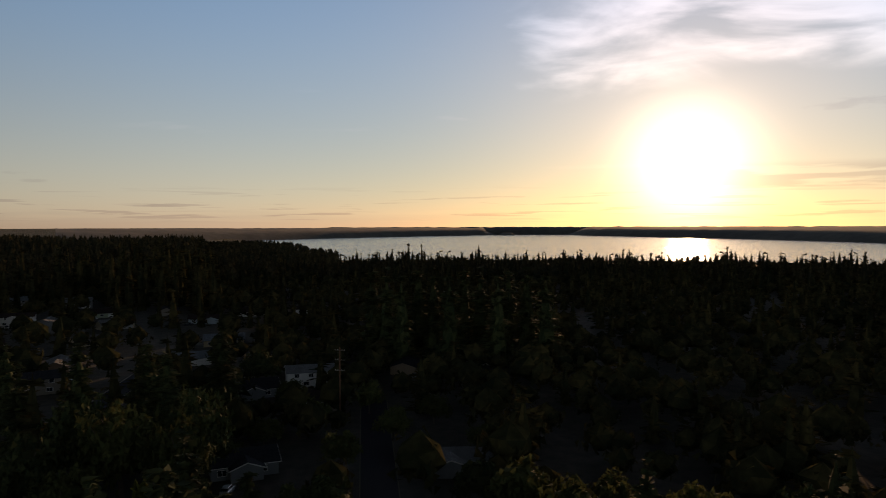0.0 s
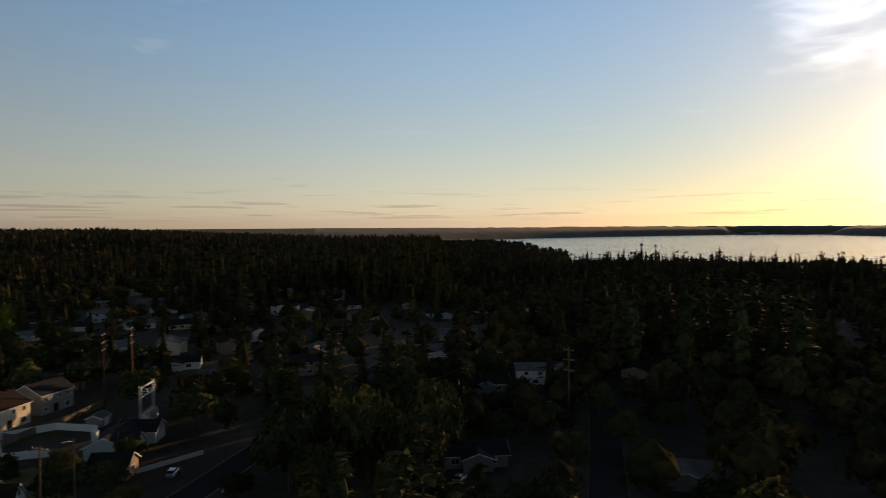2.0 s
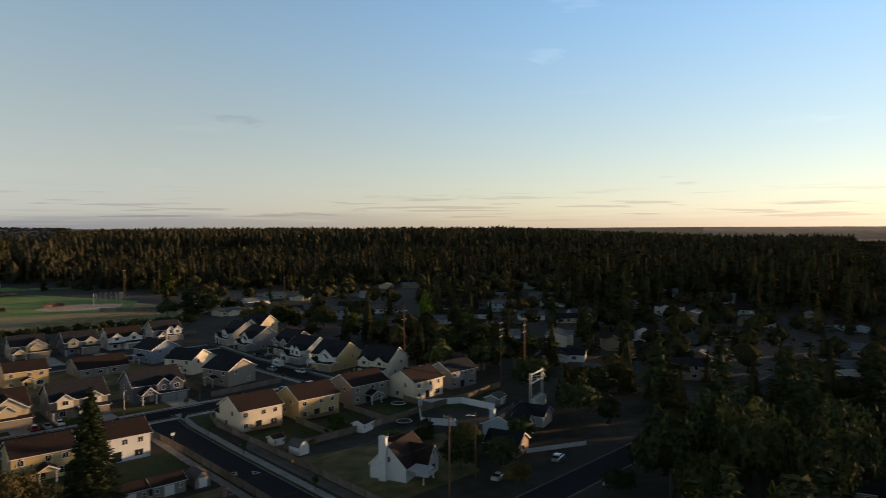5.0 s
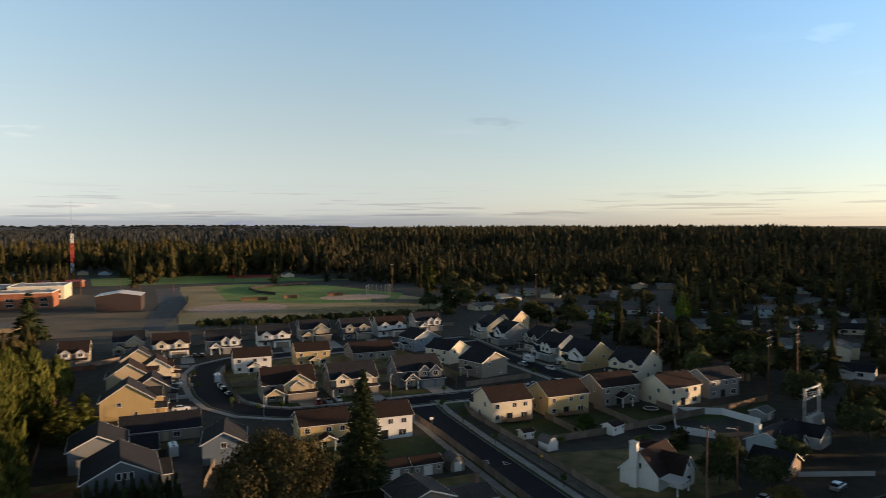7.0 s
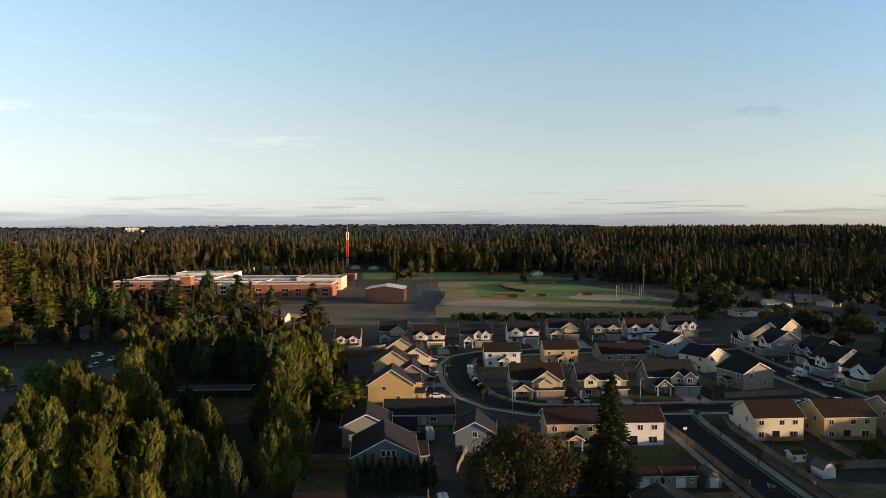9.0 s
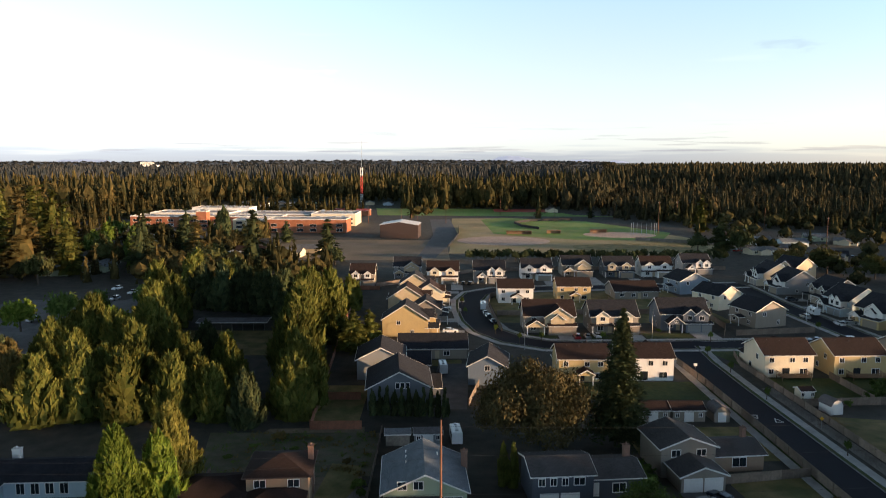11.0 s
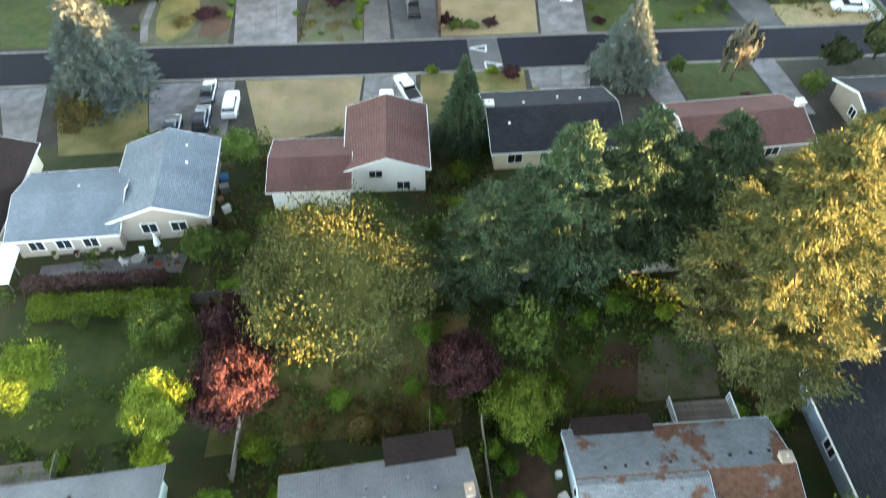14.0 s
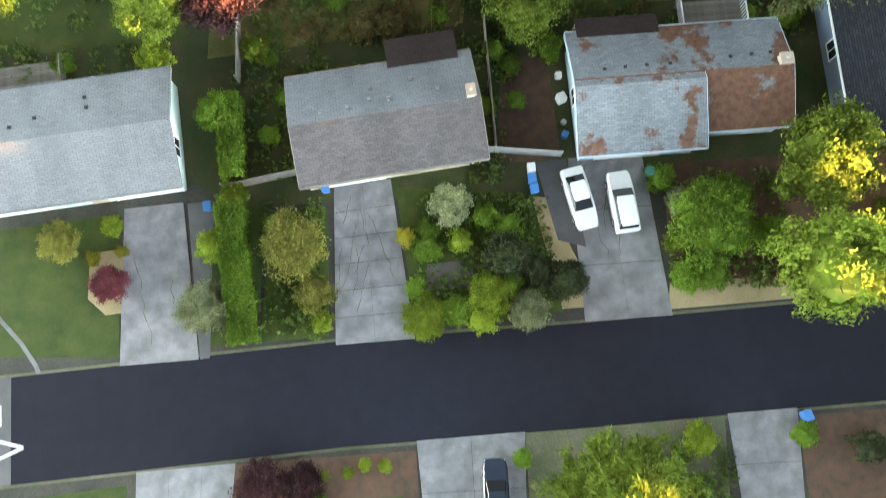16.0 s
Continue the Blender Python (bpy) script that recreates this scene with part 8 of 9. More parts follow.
# cars of the tract
CARS = ((41.0, 204.5, 90, "red", "suv"), (44.2, 205.0, 90, "silver", "sedan"), (47.4, 206.2, 92, "white", "sedan"), (3.6, 212.0, 0, "white", "sedan"), (-0.5, 229, 5, "navy", "suv"), (2.2, 246, 0, "white", "suv"), (4.5, 196.0, 20, "blue", "pickup"), (2.0, 192.6, 20, "navy", "suv"),
        (15.8, 247, 88, "white", "van"), (16.0, 238, 92, "silver", "sedan"), (16.6, 232, 95, "black", "suv"), (17.6, 225, 100, "black", "sedan"), (7.0, 298, 80, "silver", "suv"), (10.4, 297, 82, "black", "sedan"), (13.6, 296, 70, "black", "suv"),
        (129.2, 222, 92, "white", "sedan"), (123.2, 232, 92, "silver", "suv"), (129.0, 238, 90, "white", "van"), (133.0, 246, 0, "silver", "pickup"), (133.6, 262, 5, "grey", "suv"), (134.0, 224.4, 0, "silver", "sedan"), (119.4, 201, 175, "white", "suv"), (110, 200.5, 176, "black", "sedan"), (1.0, 171, 95, "white", "van"), (-1.6, 158.5, 95, "white", "suv"))
for cx, cy, ct, col, kd in CARS:
    car(cx, cy, ct, col, kd, f"{col} {'camper van' if kd == 'van' else 'pickup truck' if kd == 'pickup' else 'car'} parked beside the tract street", False)


def street_lamp(x, y, turn):
    p = thing("street_lamp", x, y, turn, "slender grey steel street lamp", "street lamp", "street lamps")
    bm = bmesh.new()
    tube(bm, (0, 0, 0), (0, 0, 7.6), 0.09, 0.06, 8)
    part("pole", bm, M["metal"], p)
    bm = bmesh.new()
    tube(bm, (0, 0, 7.5), (1.5, 0, 7.9), 0.05, 0.04, 6)
    part("arm", bm, M["metal"], p)
    bm = bmesh.new()
    box(bm, 1.3, 2.0, -0.13, 0.13, 7.82, 7.95)
    part("lamp_head", bm, M["metal"], p)


street_lamp(6.2, 221, 0), street_lamp(62.5, 201.6, -90), street_lamp(120.5, 226, 0), street_lamp(24, 192, 90)


def sign(x, y, turn, key, label, diamond=True, ht=2.3):
    p = thing("road_sign", x, y, turn, label, "sign", "road signs")
    bm = bmesh.new()
    tube(bm, (0, 0, 0), (0, 0, ht), 0.035, 0.035, 6)
    part("post", bm, M["metal"], p)
    bm = bmesh.new()
    s = 0.45
    out = [(0, -s), (s, 0), (0, s), (-s, 0)] if diamond else [(-s, -s * 0.7), (s, -s * 0.7), (s, s * 0.7), (-s, s * 0.7)]
    prism(bm, [(u, ht + v) for u, v in out], -0.06, -0.04, "y")
    part("plate", bm, M[key], p)


sign(75.0, 132.5, 0, "sign_yellow", "yellow diamond warning sign on a post"), sign(63.2, 168.5, 0, "trim", "white back of a small road sign", False, 2.6)
# young street trees
for sx, sy in ((23.5, 199.8), (9.0, 236), (17.4, 210), (48, 201), (79.5, 201), (72.6, 170), (72.4, 150), (72.6, 185), (8.6, 254), (30, 200.5), (73, 120), (118, 214), (117, 240)):
    tree(sx, sy, "round", 3.4, 0.9, "green", "far", "slim young street tree with a stake", variant=1, clear=1.3)
for sx, sy, sr, sh, k in ((100, 154, 3.2, 4.4, "green"), (96, 150.5, 2.2, 3.0, "green"), (105, 137, 3.0, 3.0, "green"), (112, 133, 3.0, 5.5, "fir"), (88, 146.5, 1.6, 2.0, "green"), (117, 127, 2.6, 3.0, "green"), (28, 214, 1.2, 1.3, "green"), (68, 213, 1.2, 1.2, "green")):
    shrub(sx, sy, sr, sh, k, variant=int(sx) % 3)


def trampoline(x, y):
    p = thing("trampoline", x, y, 0, "round black trampoline with pale rim in a garden", "trampoline", "trampolines")
    bm = bmesh.new()
    tube(bm, (0, 0, 0.78), (0, 0, 0.82), 1.9, 1.9, 24)
    part("mat", bm, M["rubber"], p)
    bm = bmesh.new()
    bmesh.ops.create_circle(bm, segments=24, radius=2.1)
    for i in range(24):
        a, b = 2 * math.pi * i / 24, 2 * math.pi * (i + 1) / 24
        tube(bm, (2 * math.cos(a), 2 * math.sin(a), 0.82), (2 * math.cos(b), 2 * math.sin(b), 0.82), 0.09, 0.09, 6)
    part("rim", bm, M["trim"], p)
    for i in range(6):
        a = math.pi * i / 3
        bm = bmesh.new()
        tube(bm, (2 * math.cos(a), 2 * math.sin(a), 0), (2 * math.cos(a), 2 * math.sin(a), 2.4), 0.035, 0.035, 6)
        part("leg", bm, M["dark_metal"], p)


trampoline(126.0, 161.0), trampoline(115.4, 145.0)

# ---- homes south-east of the entry road ----
h = thing("house", 92.0, 117.0, 24, "white steep-gabled house with brown roof and tall white chimney", "house", "low houses")
vol(h, 0, 0, 11.0, 8.4, 3.0, 44, "x", M["side_white"], M["roof_brown"], over=0.3)
vol(h, 1.6, -4.0, 5.4, 6.0, 3.0, 48, "y", M["side_white"], M["roof_brown"], over=0.3)
vol(h, 3.6, 2.4, 2.4, 4.0, 5.4, 48, "y", M["side_white"], M["roof_brown"], z0=4.2, over=0.2)
window(h, "F", 1.6, 4.0, 0.9, 1.5, 7.0, False), window(h, "L", 0, 3.8, 1.1, 1.1, 5.5), window(h, "F", 1.6, 0.9, 1.8, 1.3, 7.0)
chimney(h, -6.0, 0.8, 1.0, 1.6, 9.0, M["side_white"])
bm = bmesh.new()
prism(bm, [(-4.6, 2.7), (-8.2, 2.2), (-8.2, 2.32), (-4.6, 2.84)], -5.4, -0.4, "x")
part("patio_roof", bm, M["vinyl"], h, "white translucent patio roof")
posts(h, [(-5.2, -8.0), (-0.6, -8.0)], 2.2)
h = thing("house", 133.0, 123.0, 22, "grey-blue rambler with white-trimmed gables", "house", "low houses")
vol(h, 0, 0, 16.0, 9.0, 2.9, 26, "x", M["side_pale_blue"], M["roof_dark"])
vol(h, -3.4, -4.2, 5.2, 4.2, 3.0, 38, "y", M["side_white"], M["roof_dark"])
vol(h, 8.0, -2.8, 7.2, 9.0, 2.9, 28, "y", M["side_pale_blue"], M["roof_dark"])
window(h, "F", -3.4, 1.0, 2.6, 2.2, 6.3), door(h, "F", 8.0, 0, 4.8, 2.15, 7.3, M["door_white"])
chimney(h, -6.6, 2.4, 1.5, 1.1, 6.2, M["side_pale_blue"])
h = thing("house", 118.6, 111.0, 22, "small red-brown house with white rake boards", "house", "low houses")
vol(h, 0, 0, 7.0, 8.0, 2.8, 30, "y", M["side_brown"], M["roof_dark"])
window(h, "F", 0, 0.9, 1.8, 1.2, 4.0)
fence([(121, 107), (136, 101.5)], 1.1, M["vinyl"], "white picket fence by the street", 0.35)
fence([(118.5, 141.5), (130, 156.6), (141.5, 150.5), (143, 138.5)], 1.9, M["vinyl"], "tall white vinyl fence round a garden"), fence([(118.5, 141.5), (124, 134)], 1.9, M["vinyl"], "tall white vinyl fence round a garden")
shed(81.0, 0.1 + 150.6, 3.0, 2.6, M["side_cream"], M["roof_brown"], 4, "small cream playhouse in a garden"), shed(104.0, 147.6, 4.4, 3.4, M["side_white"], M["roof_brown"], 20, "small white garden shed with brown roof")
shed(148.5, 143.5, 5.4, 4.2, M["side_grey"], M["roof_grey"], 20, "shed with pale metal roof")
fence([(-0.5, 40.6), (-0.5, 26)], 1.5, W1, "weathered board fence between yards")
# substation gantry behind the rambler
g = thing("switch_gantry", 154.6, 133.0, 20, "steel gantry of a small substation", "gantry")
for u in (-4.6, 4.6):
    bm = bmesh.new()
    for dx in (-0.25, 0.25):
        for dy in (-0.25, 0.25):
            box(bm, u + dx - 0.06, u + dx + 0.06, dy - 0.06, dy + 0.06, 0, 10.6)
    for k in range(9):
        box(bm, u - 0.3, u + 0.3, -0.3, -0.24, k * 1.2, k * 1.2 + 0.08)
    part("leg", bm, M["metal"], g)
for z in (9.9, 7.4):
    bm = bmesh.new()
    box(bm, -4.9, 4.9, -0.22, 0.22, z, z + 0.3)
    part("beam", bm, M["metal"], g)
for u in (-3, -1, 1, 3):
    bm = bmesh.new()
    box(bm, u - 0.05, u + 0.05, -1.8, 1.8, 8.4, 8.5)
    tube(bm, (u, -1.6, 8.5), (u, -1.2, 9.6), 0.05, 0.05, 6)
    part("switch_arm", bm, M["metal"], g)
for u in (-3.2, -1.0, 1.2, 3.4):
    t = thing("transformer", 154.6 + u * 0.94, 132.4 + u * 0.34, 20, "grey finned electrical transformer", "transformer", "transformers")
    bm = bmesh.new()
    box(bm, -0.8, 0.8, -0.7, 0.7, 0.2, 3.2)
    for k in range(6):
        box(bm, -0.7 + 0.26 * k, -0.62 + 0.26 * k, -1.0, -0.702, 0.5, 2.8)
    part("tank", bm, M["vinyl"], t)
    bm = bmesh.new()
    for k in (-0.4, 0.4):
        tube(bm, (k, 0, 3.2), (k, 0, 4.2), 0.14, 0.07, 8)
    part("bushing", bm, M["metal"], t)
utility_pole(165.0, 157.0, 21.5, (0.6, 2.8, 5.0), turn=25), utility_pole(173.0, 154.0, 22.5, (0.6, 2.8, 5.0), turn=25), utility_pole(187.0, 25.0, 20, (0.8, 3.4, 6.2), turn=70, lamp=False), utility_pole(101.3, 103.6, 13.6, (), "slim pole carrying a street light", 0, lamp=True)
utility_pole(158.2, 198.5, 24, (5.2,), "slim radio mast with a crossarm behind a house", 20)
wires((165, 157), (187, 25), (20.8, 18.6, 16.4), (0, 0, 0), 1.5)
car(104.5, 100.0, 20, "white", "sedan"), car(122.5, 99.0, 20, "silver", "suv"), car(119.0, 82.6, 190, "white", "sedan"), car(140, 88, 10, "white", "sedan")

# ---- school and playing fields ----
sc = thing("school", -128, 517, -2, "sprawling red brick school with pale flat roofs", "school")
def wing(x0, x1, y0, y1, ht, wall, roofm):
    bm = bmesh.new()
    box(bm, x0, x1, y0, y1, 0, ht)
    w = part("wall", bm, wall, sc)
    bm = bmesh.new()
    box(bm, x0 + 0.3, x1 - 0.3, y0 + 0.3, y1 - 0.3, ht + 0.003, ht + 0.25)
    part("roof", bm, roofm, sc)
    bm = bmesh.new()
    for a in ((x0 - 0.15, x1 + 0.15, y0 - 0.15, y0 + 0.29), (x0 - 0.15, x1 + 0.15, y1 - 0.29, y1 + 0.15), (x0 - 0.15, x0 + 0.29, y0 + 0.3, y1 - 0.3), (x1 - 0.29, x1 + 0.15, y0 + 0.3, y1 - 0.3)):
        box(bm, *a, ht + 0.002, ht + 0.7)
    part("parapet", bm, M["trim"], sc)
    k = max(2, int((x1 - x0) / 9))
    for i in range(k):
        for z in (1.2, 4.6) if ht > 7 else (1.2,):
            u = x0 + (i + 0.5) * (x1 - x0) / k
            window(sc, "F", u, z, 4.5, 1.9, -y0)
    bm = bmesh.new()
    rr = random.Random(int(x0))
    for i in range(5):
        px, py = rr.uniform(x0 + 3, x1 - 3), rr.uniform(y0 + 3, y1 - 3)
        box(bm, px - 1.2, px + 1.2, py - 0.9, py + 0.9, ht + 0.25, ht + 1.6)
    part("rooftop_units", bm, M["metal"], sc)
for x0, x1, y0, y1, ht, wall in ((2, 60, 0, 24, 9.6, "brick"), (-118, 1.7, 38, 60, 8.4, "brick"), (-62, -54, 30, 37.7, 13.0, "brick"), (4, 52, 24.3, 58, 7.0, "side_cream"), (-30, -2, 20, 37.7, 7.4, "side_tan"), (-112, -46, 60.3, 92, 9.6, "side_cream"), (-45.7, 20, 60.3, 96, 8.8, "side_taupe"), (22, 58, 58.3, 92, 9.4, "side_cream"), (-90, -40, 94, 118, 11.5, "side_white")):
    wing(x0, x1, y0, y1, ht, M[wall], M["roof_flat"])
rb = thing("red_hall", -84, 688, -4, "low red-roofed hall beside the school", "building")
vol(rb, 0, 0, 34, 14, 5.0, 10, "x", M["brick"], M["red_paint"], over=0.4)
gy = thing("gym_building", -26.5, 490.0, -4, "brown metal gym building with white ridged roof", "building")
vol(gy, 0, 0, 26, 22, 9.2, 9, "y", M["side_umber"], M["vinyl"], over=0.3)
door(gy, "F", 0, 0, 9, 3.2, 11, M["side_umber"], (4, 2), "roller_door")
sheet("field", [(6, 400), (165, 395), (178, 470), (150, 560), (60, 655), (12, 650)], 0, 0.02, M["dry_field"], "dry patchy sports field", "field")
sheet("field", [(40, 512), (96, 470), (150, 470), (172, 520), (130, 620), (60, 660), (38, 640)], 0.0, 0.035, M["field"], "irrigated green sports turf", "field")
sheet("field", [(80, 408), (160, 404), (170, 450), (120, 452), (84, 440)], 0.0, 0.03, M["half_lawn"], "mown outfield grass", "field")
sheet("field", [(-110, 372), (6, 372), (5, 470), (-104, 470)], 0, 0.02, M["bare_lot"], "dry bare ground of an empty lot", "field")
sheet("running_track", [(-60, 690), (200, 670), (205, 780), (-70, 790)], 0, 0.03, M["field"], "sports ground with running track", "field")
sheet("track_end", [(58, 738), (112, 735), (116, 778), (60, 782)], 0, 0.05, M["red_paint"], "red surfaced end zone of the track", "field")
sheet("school_road", [(-12, 380), (-2, 380), (14, 500), (10, 640), (-8, 640), (-4, 500)], 0, 0.03, M["old_asphalt"], "asphalt service road to the fields", "road")
def disc(name, x, y, rx, ry, z, material, label):
    bm = bmesh.new()
    prism(bm, [(rx * math.cos(2 * math.pi * i / 40), ry * math.sin(2 * math.pi * i / 40)) for i in range(40)], 0.0, z, "z")
    tagged(part(name, bm, material, None, m=pose(x, y, 0)), label, "field", "", "structure")
disc("infield", 43, 466, 31, 27, 0.05, M["infield"], "round bare dirt infield"), disc("infield", 130, 505, 26, 20, 0.06, M["infield"], "bare dirt infield of a second diamond")
for bx, by, bw in ((58, 508, 18), (84, 514, 10), (118, 520, 12)):
    b = thing("dugout", bx, by, 0, "low timber dugout with flat roof beside the diamond", "dugout", "dugouts")
    bm = bmesh.new()
    box(bm, -bw / 2, bw / 2, 1.2, 1.4, 0, 2.4), box(bm, -bw / 2, -bw / 2 + 0.2, -1.2, 1.2, 0, 2.4), box(bm, bw / 2 - 0.2, bw / 2, -1.2, 1.2, 0, 2.4)
    part("wall", bm, M["wood"], b)
    bm = bmesh.new()
    box(bm, -bw / 2 - 0.3, bw / 2 + 0.3, -1.6, 1.7, 2.402, 2.6)
    part("roof", bm, M["wood"], b)
fence([(6, 430), (14, 500), (16, 560)], 1.6, M["rubber"], "dark chain fence along the field", 1.2), fence([(78, 546), (67, 568), (64, 598), (80, 620), (120, 632)], 2.0, M["rubber"], "curved dark outfield fence", 1.2), fence([(132, 470), (178, 440), (186, 410)], 2.2, M["grey_wood"], "pale boundary fence of the field", 1.2)
bs = thing("backstop", 146, 500, 0, "tall steel backstop behind home plate", "backstop")
for i in range(9):
    a = math.pi * i / 8
    bm = bmesh.new()
    tube(bm, (9 * math.cos(a), 5 * math.sin(a), 0), (9 * math.cos(a), 5 * math.sin(a), 9), 0.12, 0.12, 6)
    part("post", bm, M["metal"], bs)
for px, py, ph in ((158, 505, 24), (232, 418, 20), (-30, 560, 15), (6, 600, 16), (-60, 600, 14), (60, 690, 16), (110, 668, 16), (160, 640, 15), (-90, 392, 14), (-60, 372, 10), (210, 620, 18), (-16, 520, 14), (-20, 512, 14), (260, 560, 16)):
    utility_pole(px, py, ph, (0.8,) if ph > 17 else (), "timber light or utility pole near the fields", 30)
tw = thing("radio_tower", -98, 900, 0, "red and white banded lattice radio tower", "tower")
for i in range(8):
    z0, z1, w = i * 5.6, (i + 1) * 5.6, 1.2
    bm = bmesh.new()
    for dx, dy in ((-w, -w), (w, -w), (w, w), (-w, w)):
        tube(bm, (dx, dy, z0), (dx, dy, z1), 0.28, 0.28, 5)
    for dx, dy, ex, ey in ((-w, -w, w, -w), (w, -w, w, w), (w, w, -w, w), (-w, w, -w, -w)):
        tube(bm, (dx, dy, z0), (ex, ey, z1), 0.16, 0.16, 4)
    part("section", bm, M["red_paint"] if i in (2, 3, 4, 5) else M["trim"], tw)
bm = bmesh.new()
tube(bm, (0, 0, 44.8), (0, 0, 82), 0.25, 0.1, 6)
part("mast", bm, M["metal"], tw)
wb = thing("white_tower_block", -1290, 3150, 20, "pale office block far off above the woods", "building", z=elev(-1290, 3150) - 6)
bm = bmesh.new()
box(bm, -28, 28, -12, 12, 0, 30)
part("wall", bm, M["side_white"], wb)
bm = bmesh.new()
box(bm, 28.1, 60, -10, 10, 0, 18)
part("low_wing", bm, M["side_white"], wb)
for i in range(6):
    bm = bmesh.new()
    box(bm, -27, 27, -12.15, -12.01, 4 + i * 4.2, 5.6 + i * 4.2)
    part("window", bm, M["glass"], wb)

# ---- scattered low houses among the trees ----
rs = random.Random(11)
WALLS = ["side_white", "side_tan", "side_grey", "side_pale_blue", "side_taupe", "side_cream", "side_green", "side_brown"]
ROOFS = ["roof_dark", "roof_brown", "roof_warm", "roof_blue", "roof_grey"]
KEEP = []


def free(x, y, gap):
    return all((x - a) ** 2 + (y - b) ** 2 > (gap + g) ** 2 for a, b, g in KEEP)


def low_house(x, y, w, d, wall, roof, turn, near, label, eave, pitch, garage, wing):
    h = thing("house", x, y, turn, label, "house", "suburban houses")
    vol(h, 0, 0, w, d, eave, pitch, "x", wall, roof, over=0.5, trim=near)
    for u in (-0.34, -0.1) if math.hypot(x, y) < 480 else (-0.22,):
        window(h, "F", u * w, 0.95, 1.7, 1.15, d / 2)
        if near:
            window(h, "B", u * w, 0.95, 1.3, 1.1, d / 2)
    if near:
        window(h, "R", 0.0, 0.95, 1.2, 1.1, w / 2)
    door(h, "F", 0.28 * w, 0, 4.6, 2.15, d / 2, M["door_white"]) if garage else window(h, "F", 0.26 * w, 0.95, 1.7, 1.15, d / 2)
    if wing:
        wx, wy, ww, wd = wing
        vol(h, wx, wy, ww, wd, eave - 0.12, pitch, "y", wall, roof, over=0.5, trim=near)
    return h


def far_house(x, y, turn=None, wall=None, roof=None, eave=2.8, w=None, d=None, gar=None):
    wall, roof = wall or rs.choice(WALLS), roof or rs.choice(ROOFS)
    w, d = w or rs.uniform(13, 18), d or rs.uniform(8.5, 10.5)
    wing = (rs.uniform(-0.2, 0.25) * w, -d * 0.45, 6.5, 6.0) if rs.random() < 0.5 else None
    two = " two-storey" if eave > 4 else ""
    near = math.hypot(x, y) < 245
    h = low_house(x, y, w, d, M[wall], M[roof], turn if turn is not None else rs.choice((0, 90, 180, 270)) + rs.uniform(-12, 12), near,
                  f"{M[wall].name.replace('_siding', '').replace('_', ' ')}{two} suburban house with {M[roof].name.replace('_', ' ')} roof", eave, rs.uniform(17, 24), rs.random() < 0.6, wing)
    if eave > 4:
        for u in (-0.3, 0, 0.3):
            window(h, "F", u * w, 3.6, 1.3, 1.2, d / 2, near)
    KEEP.append((x, y, 9.0))
    if math.hypot(x, y) < 600 and rs.random() < 0.55:
        a = rs.uniform(0, 6.28)
        car(x + 13 * math.cos(a), y + 13 * math.sin(a), rs.uniform(0, 360), rs.choice(("white", "silver", "navy", "white", "grey", "red")), rs.choice(("sedan", "suv", "pickup")), "car parked outside a suburban house", False)
        KEEP.append((x + 13 * math.cos(a), y + 13 * math.sin(a), 3.0))


far_house(283, 181, -52, "side_white", "roof_brown", 5.2, 15, 9)
far_house(219, 174, -58, "side_white", "roof_dark"), far_house(201, 143, -50, "side_tan", "roof_warm"), far_house(300, 262, -40, "side_white", "roof_grey"), far_house(306, 240, -35, "side_cream", "roof_dark"), far_house(330, 250, -30, "side_pale_blue", "roof_warm")
far_house(232, 41, -75, "side_white", "roof_grey", 5.0), far_house(202, 36, -80, "side_taupe", "roof_brown"), far_house(150, 41, -68, "side_grey", "roof_dark"), far_house(151, -5, -88, "side_grey", "roof_grey"), far_house(218, 56, -70, "side_grey", "roof_dark")
far_house(250, 285, -20, "side_pale_blue", "roof_blue"), far_house(258, 345, -25, "side_white", "roof_warm"), far_house(312, 152, -50, "side_tan", "roof_warm", 2.8), far_house(364, 164, -45, "side_cream", "roof_grey"), far_house(268, 93, -60, "side_white", "roof_blue"), far_house(236, 68, -60, "side_taupe", "roof_warm")
far_house(190, 205, -30, "side_brown", "roof_brown"), far_house(176, 188, -30, "side_brown", "roof_warm"), far_house(184, 400, 12, "side_cream", "roof_grey"), far_house(206, 412, 8, "side_tan", "roof_warm"), far_house(222, 440, 6, "side_pale_blue", "roof_blue"), far_house(196, 470, 4, "side_white", "roof_red"), far_house(205, 452, 4, "side_white", "roof_grey")
for rr_, aa, n in ((255, (46, 62), 4), (300, (38, 64), 5), (345, (34, 70), 8), (395, (26, 74), 9), (450, (22, 72), 11), (520, (20, 66), 10), (600, (34, 62), 7), (420, (74, 92), 4), (330, (72, 100), 4), (270, (84, 104), 3)):
    for i in range(n):
        a = radians(aa[0] + (aa[1] - aa[0]) * (i + rs.uniform(0.2, 0.8)) / n)
        q = rr_ + rs.uniform(-16, 16)
        x, y = q * math.sin(a), q * math.cos(a)
        if free(x, y, 12):
            far_house(x, y, -bearing(x, y) + rs.choice((0, 90, 0)) + rs.uniform(-15, 15), eave=rs.choice((2.7, 2.8, 2.8, 5.0)))
for x, y in ((-82, 388), (-98, 362), (-74, 404), (-162, 336), (-176, 322), (-190, 640), (-160, 650), (-240, 520), (-60, 850), (-30, 860), (-205, 822), (-172, 838), (-128, 846), (-108, 858), (-84, 862), (-225, 838), (-4, 856), (95, 842), (118, 738), (-150, 860), (-190, 850), (-230, 700), (60, 850), (-112, 372), (-105, 395)):
    far_house(x, y)
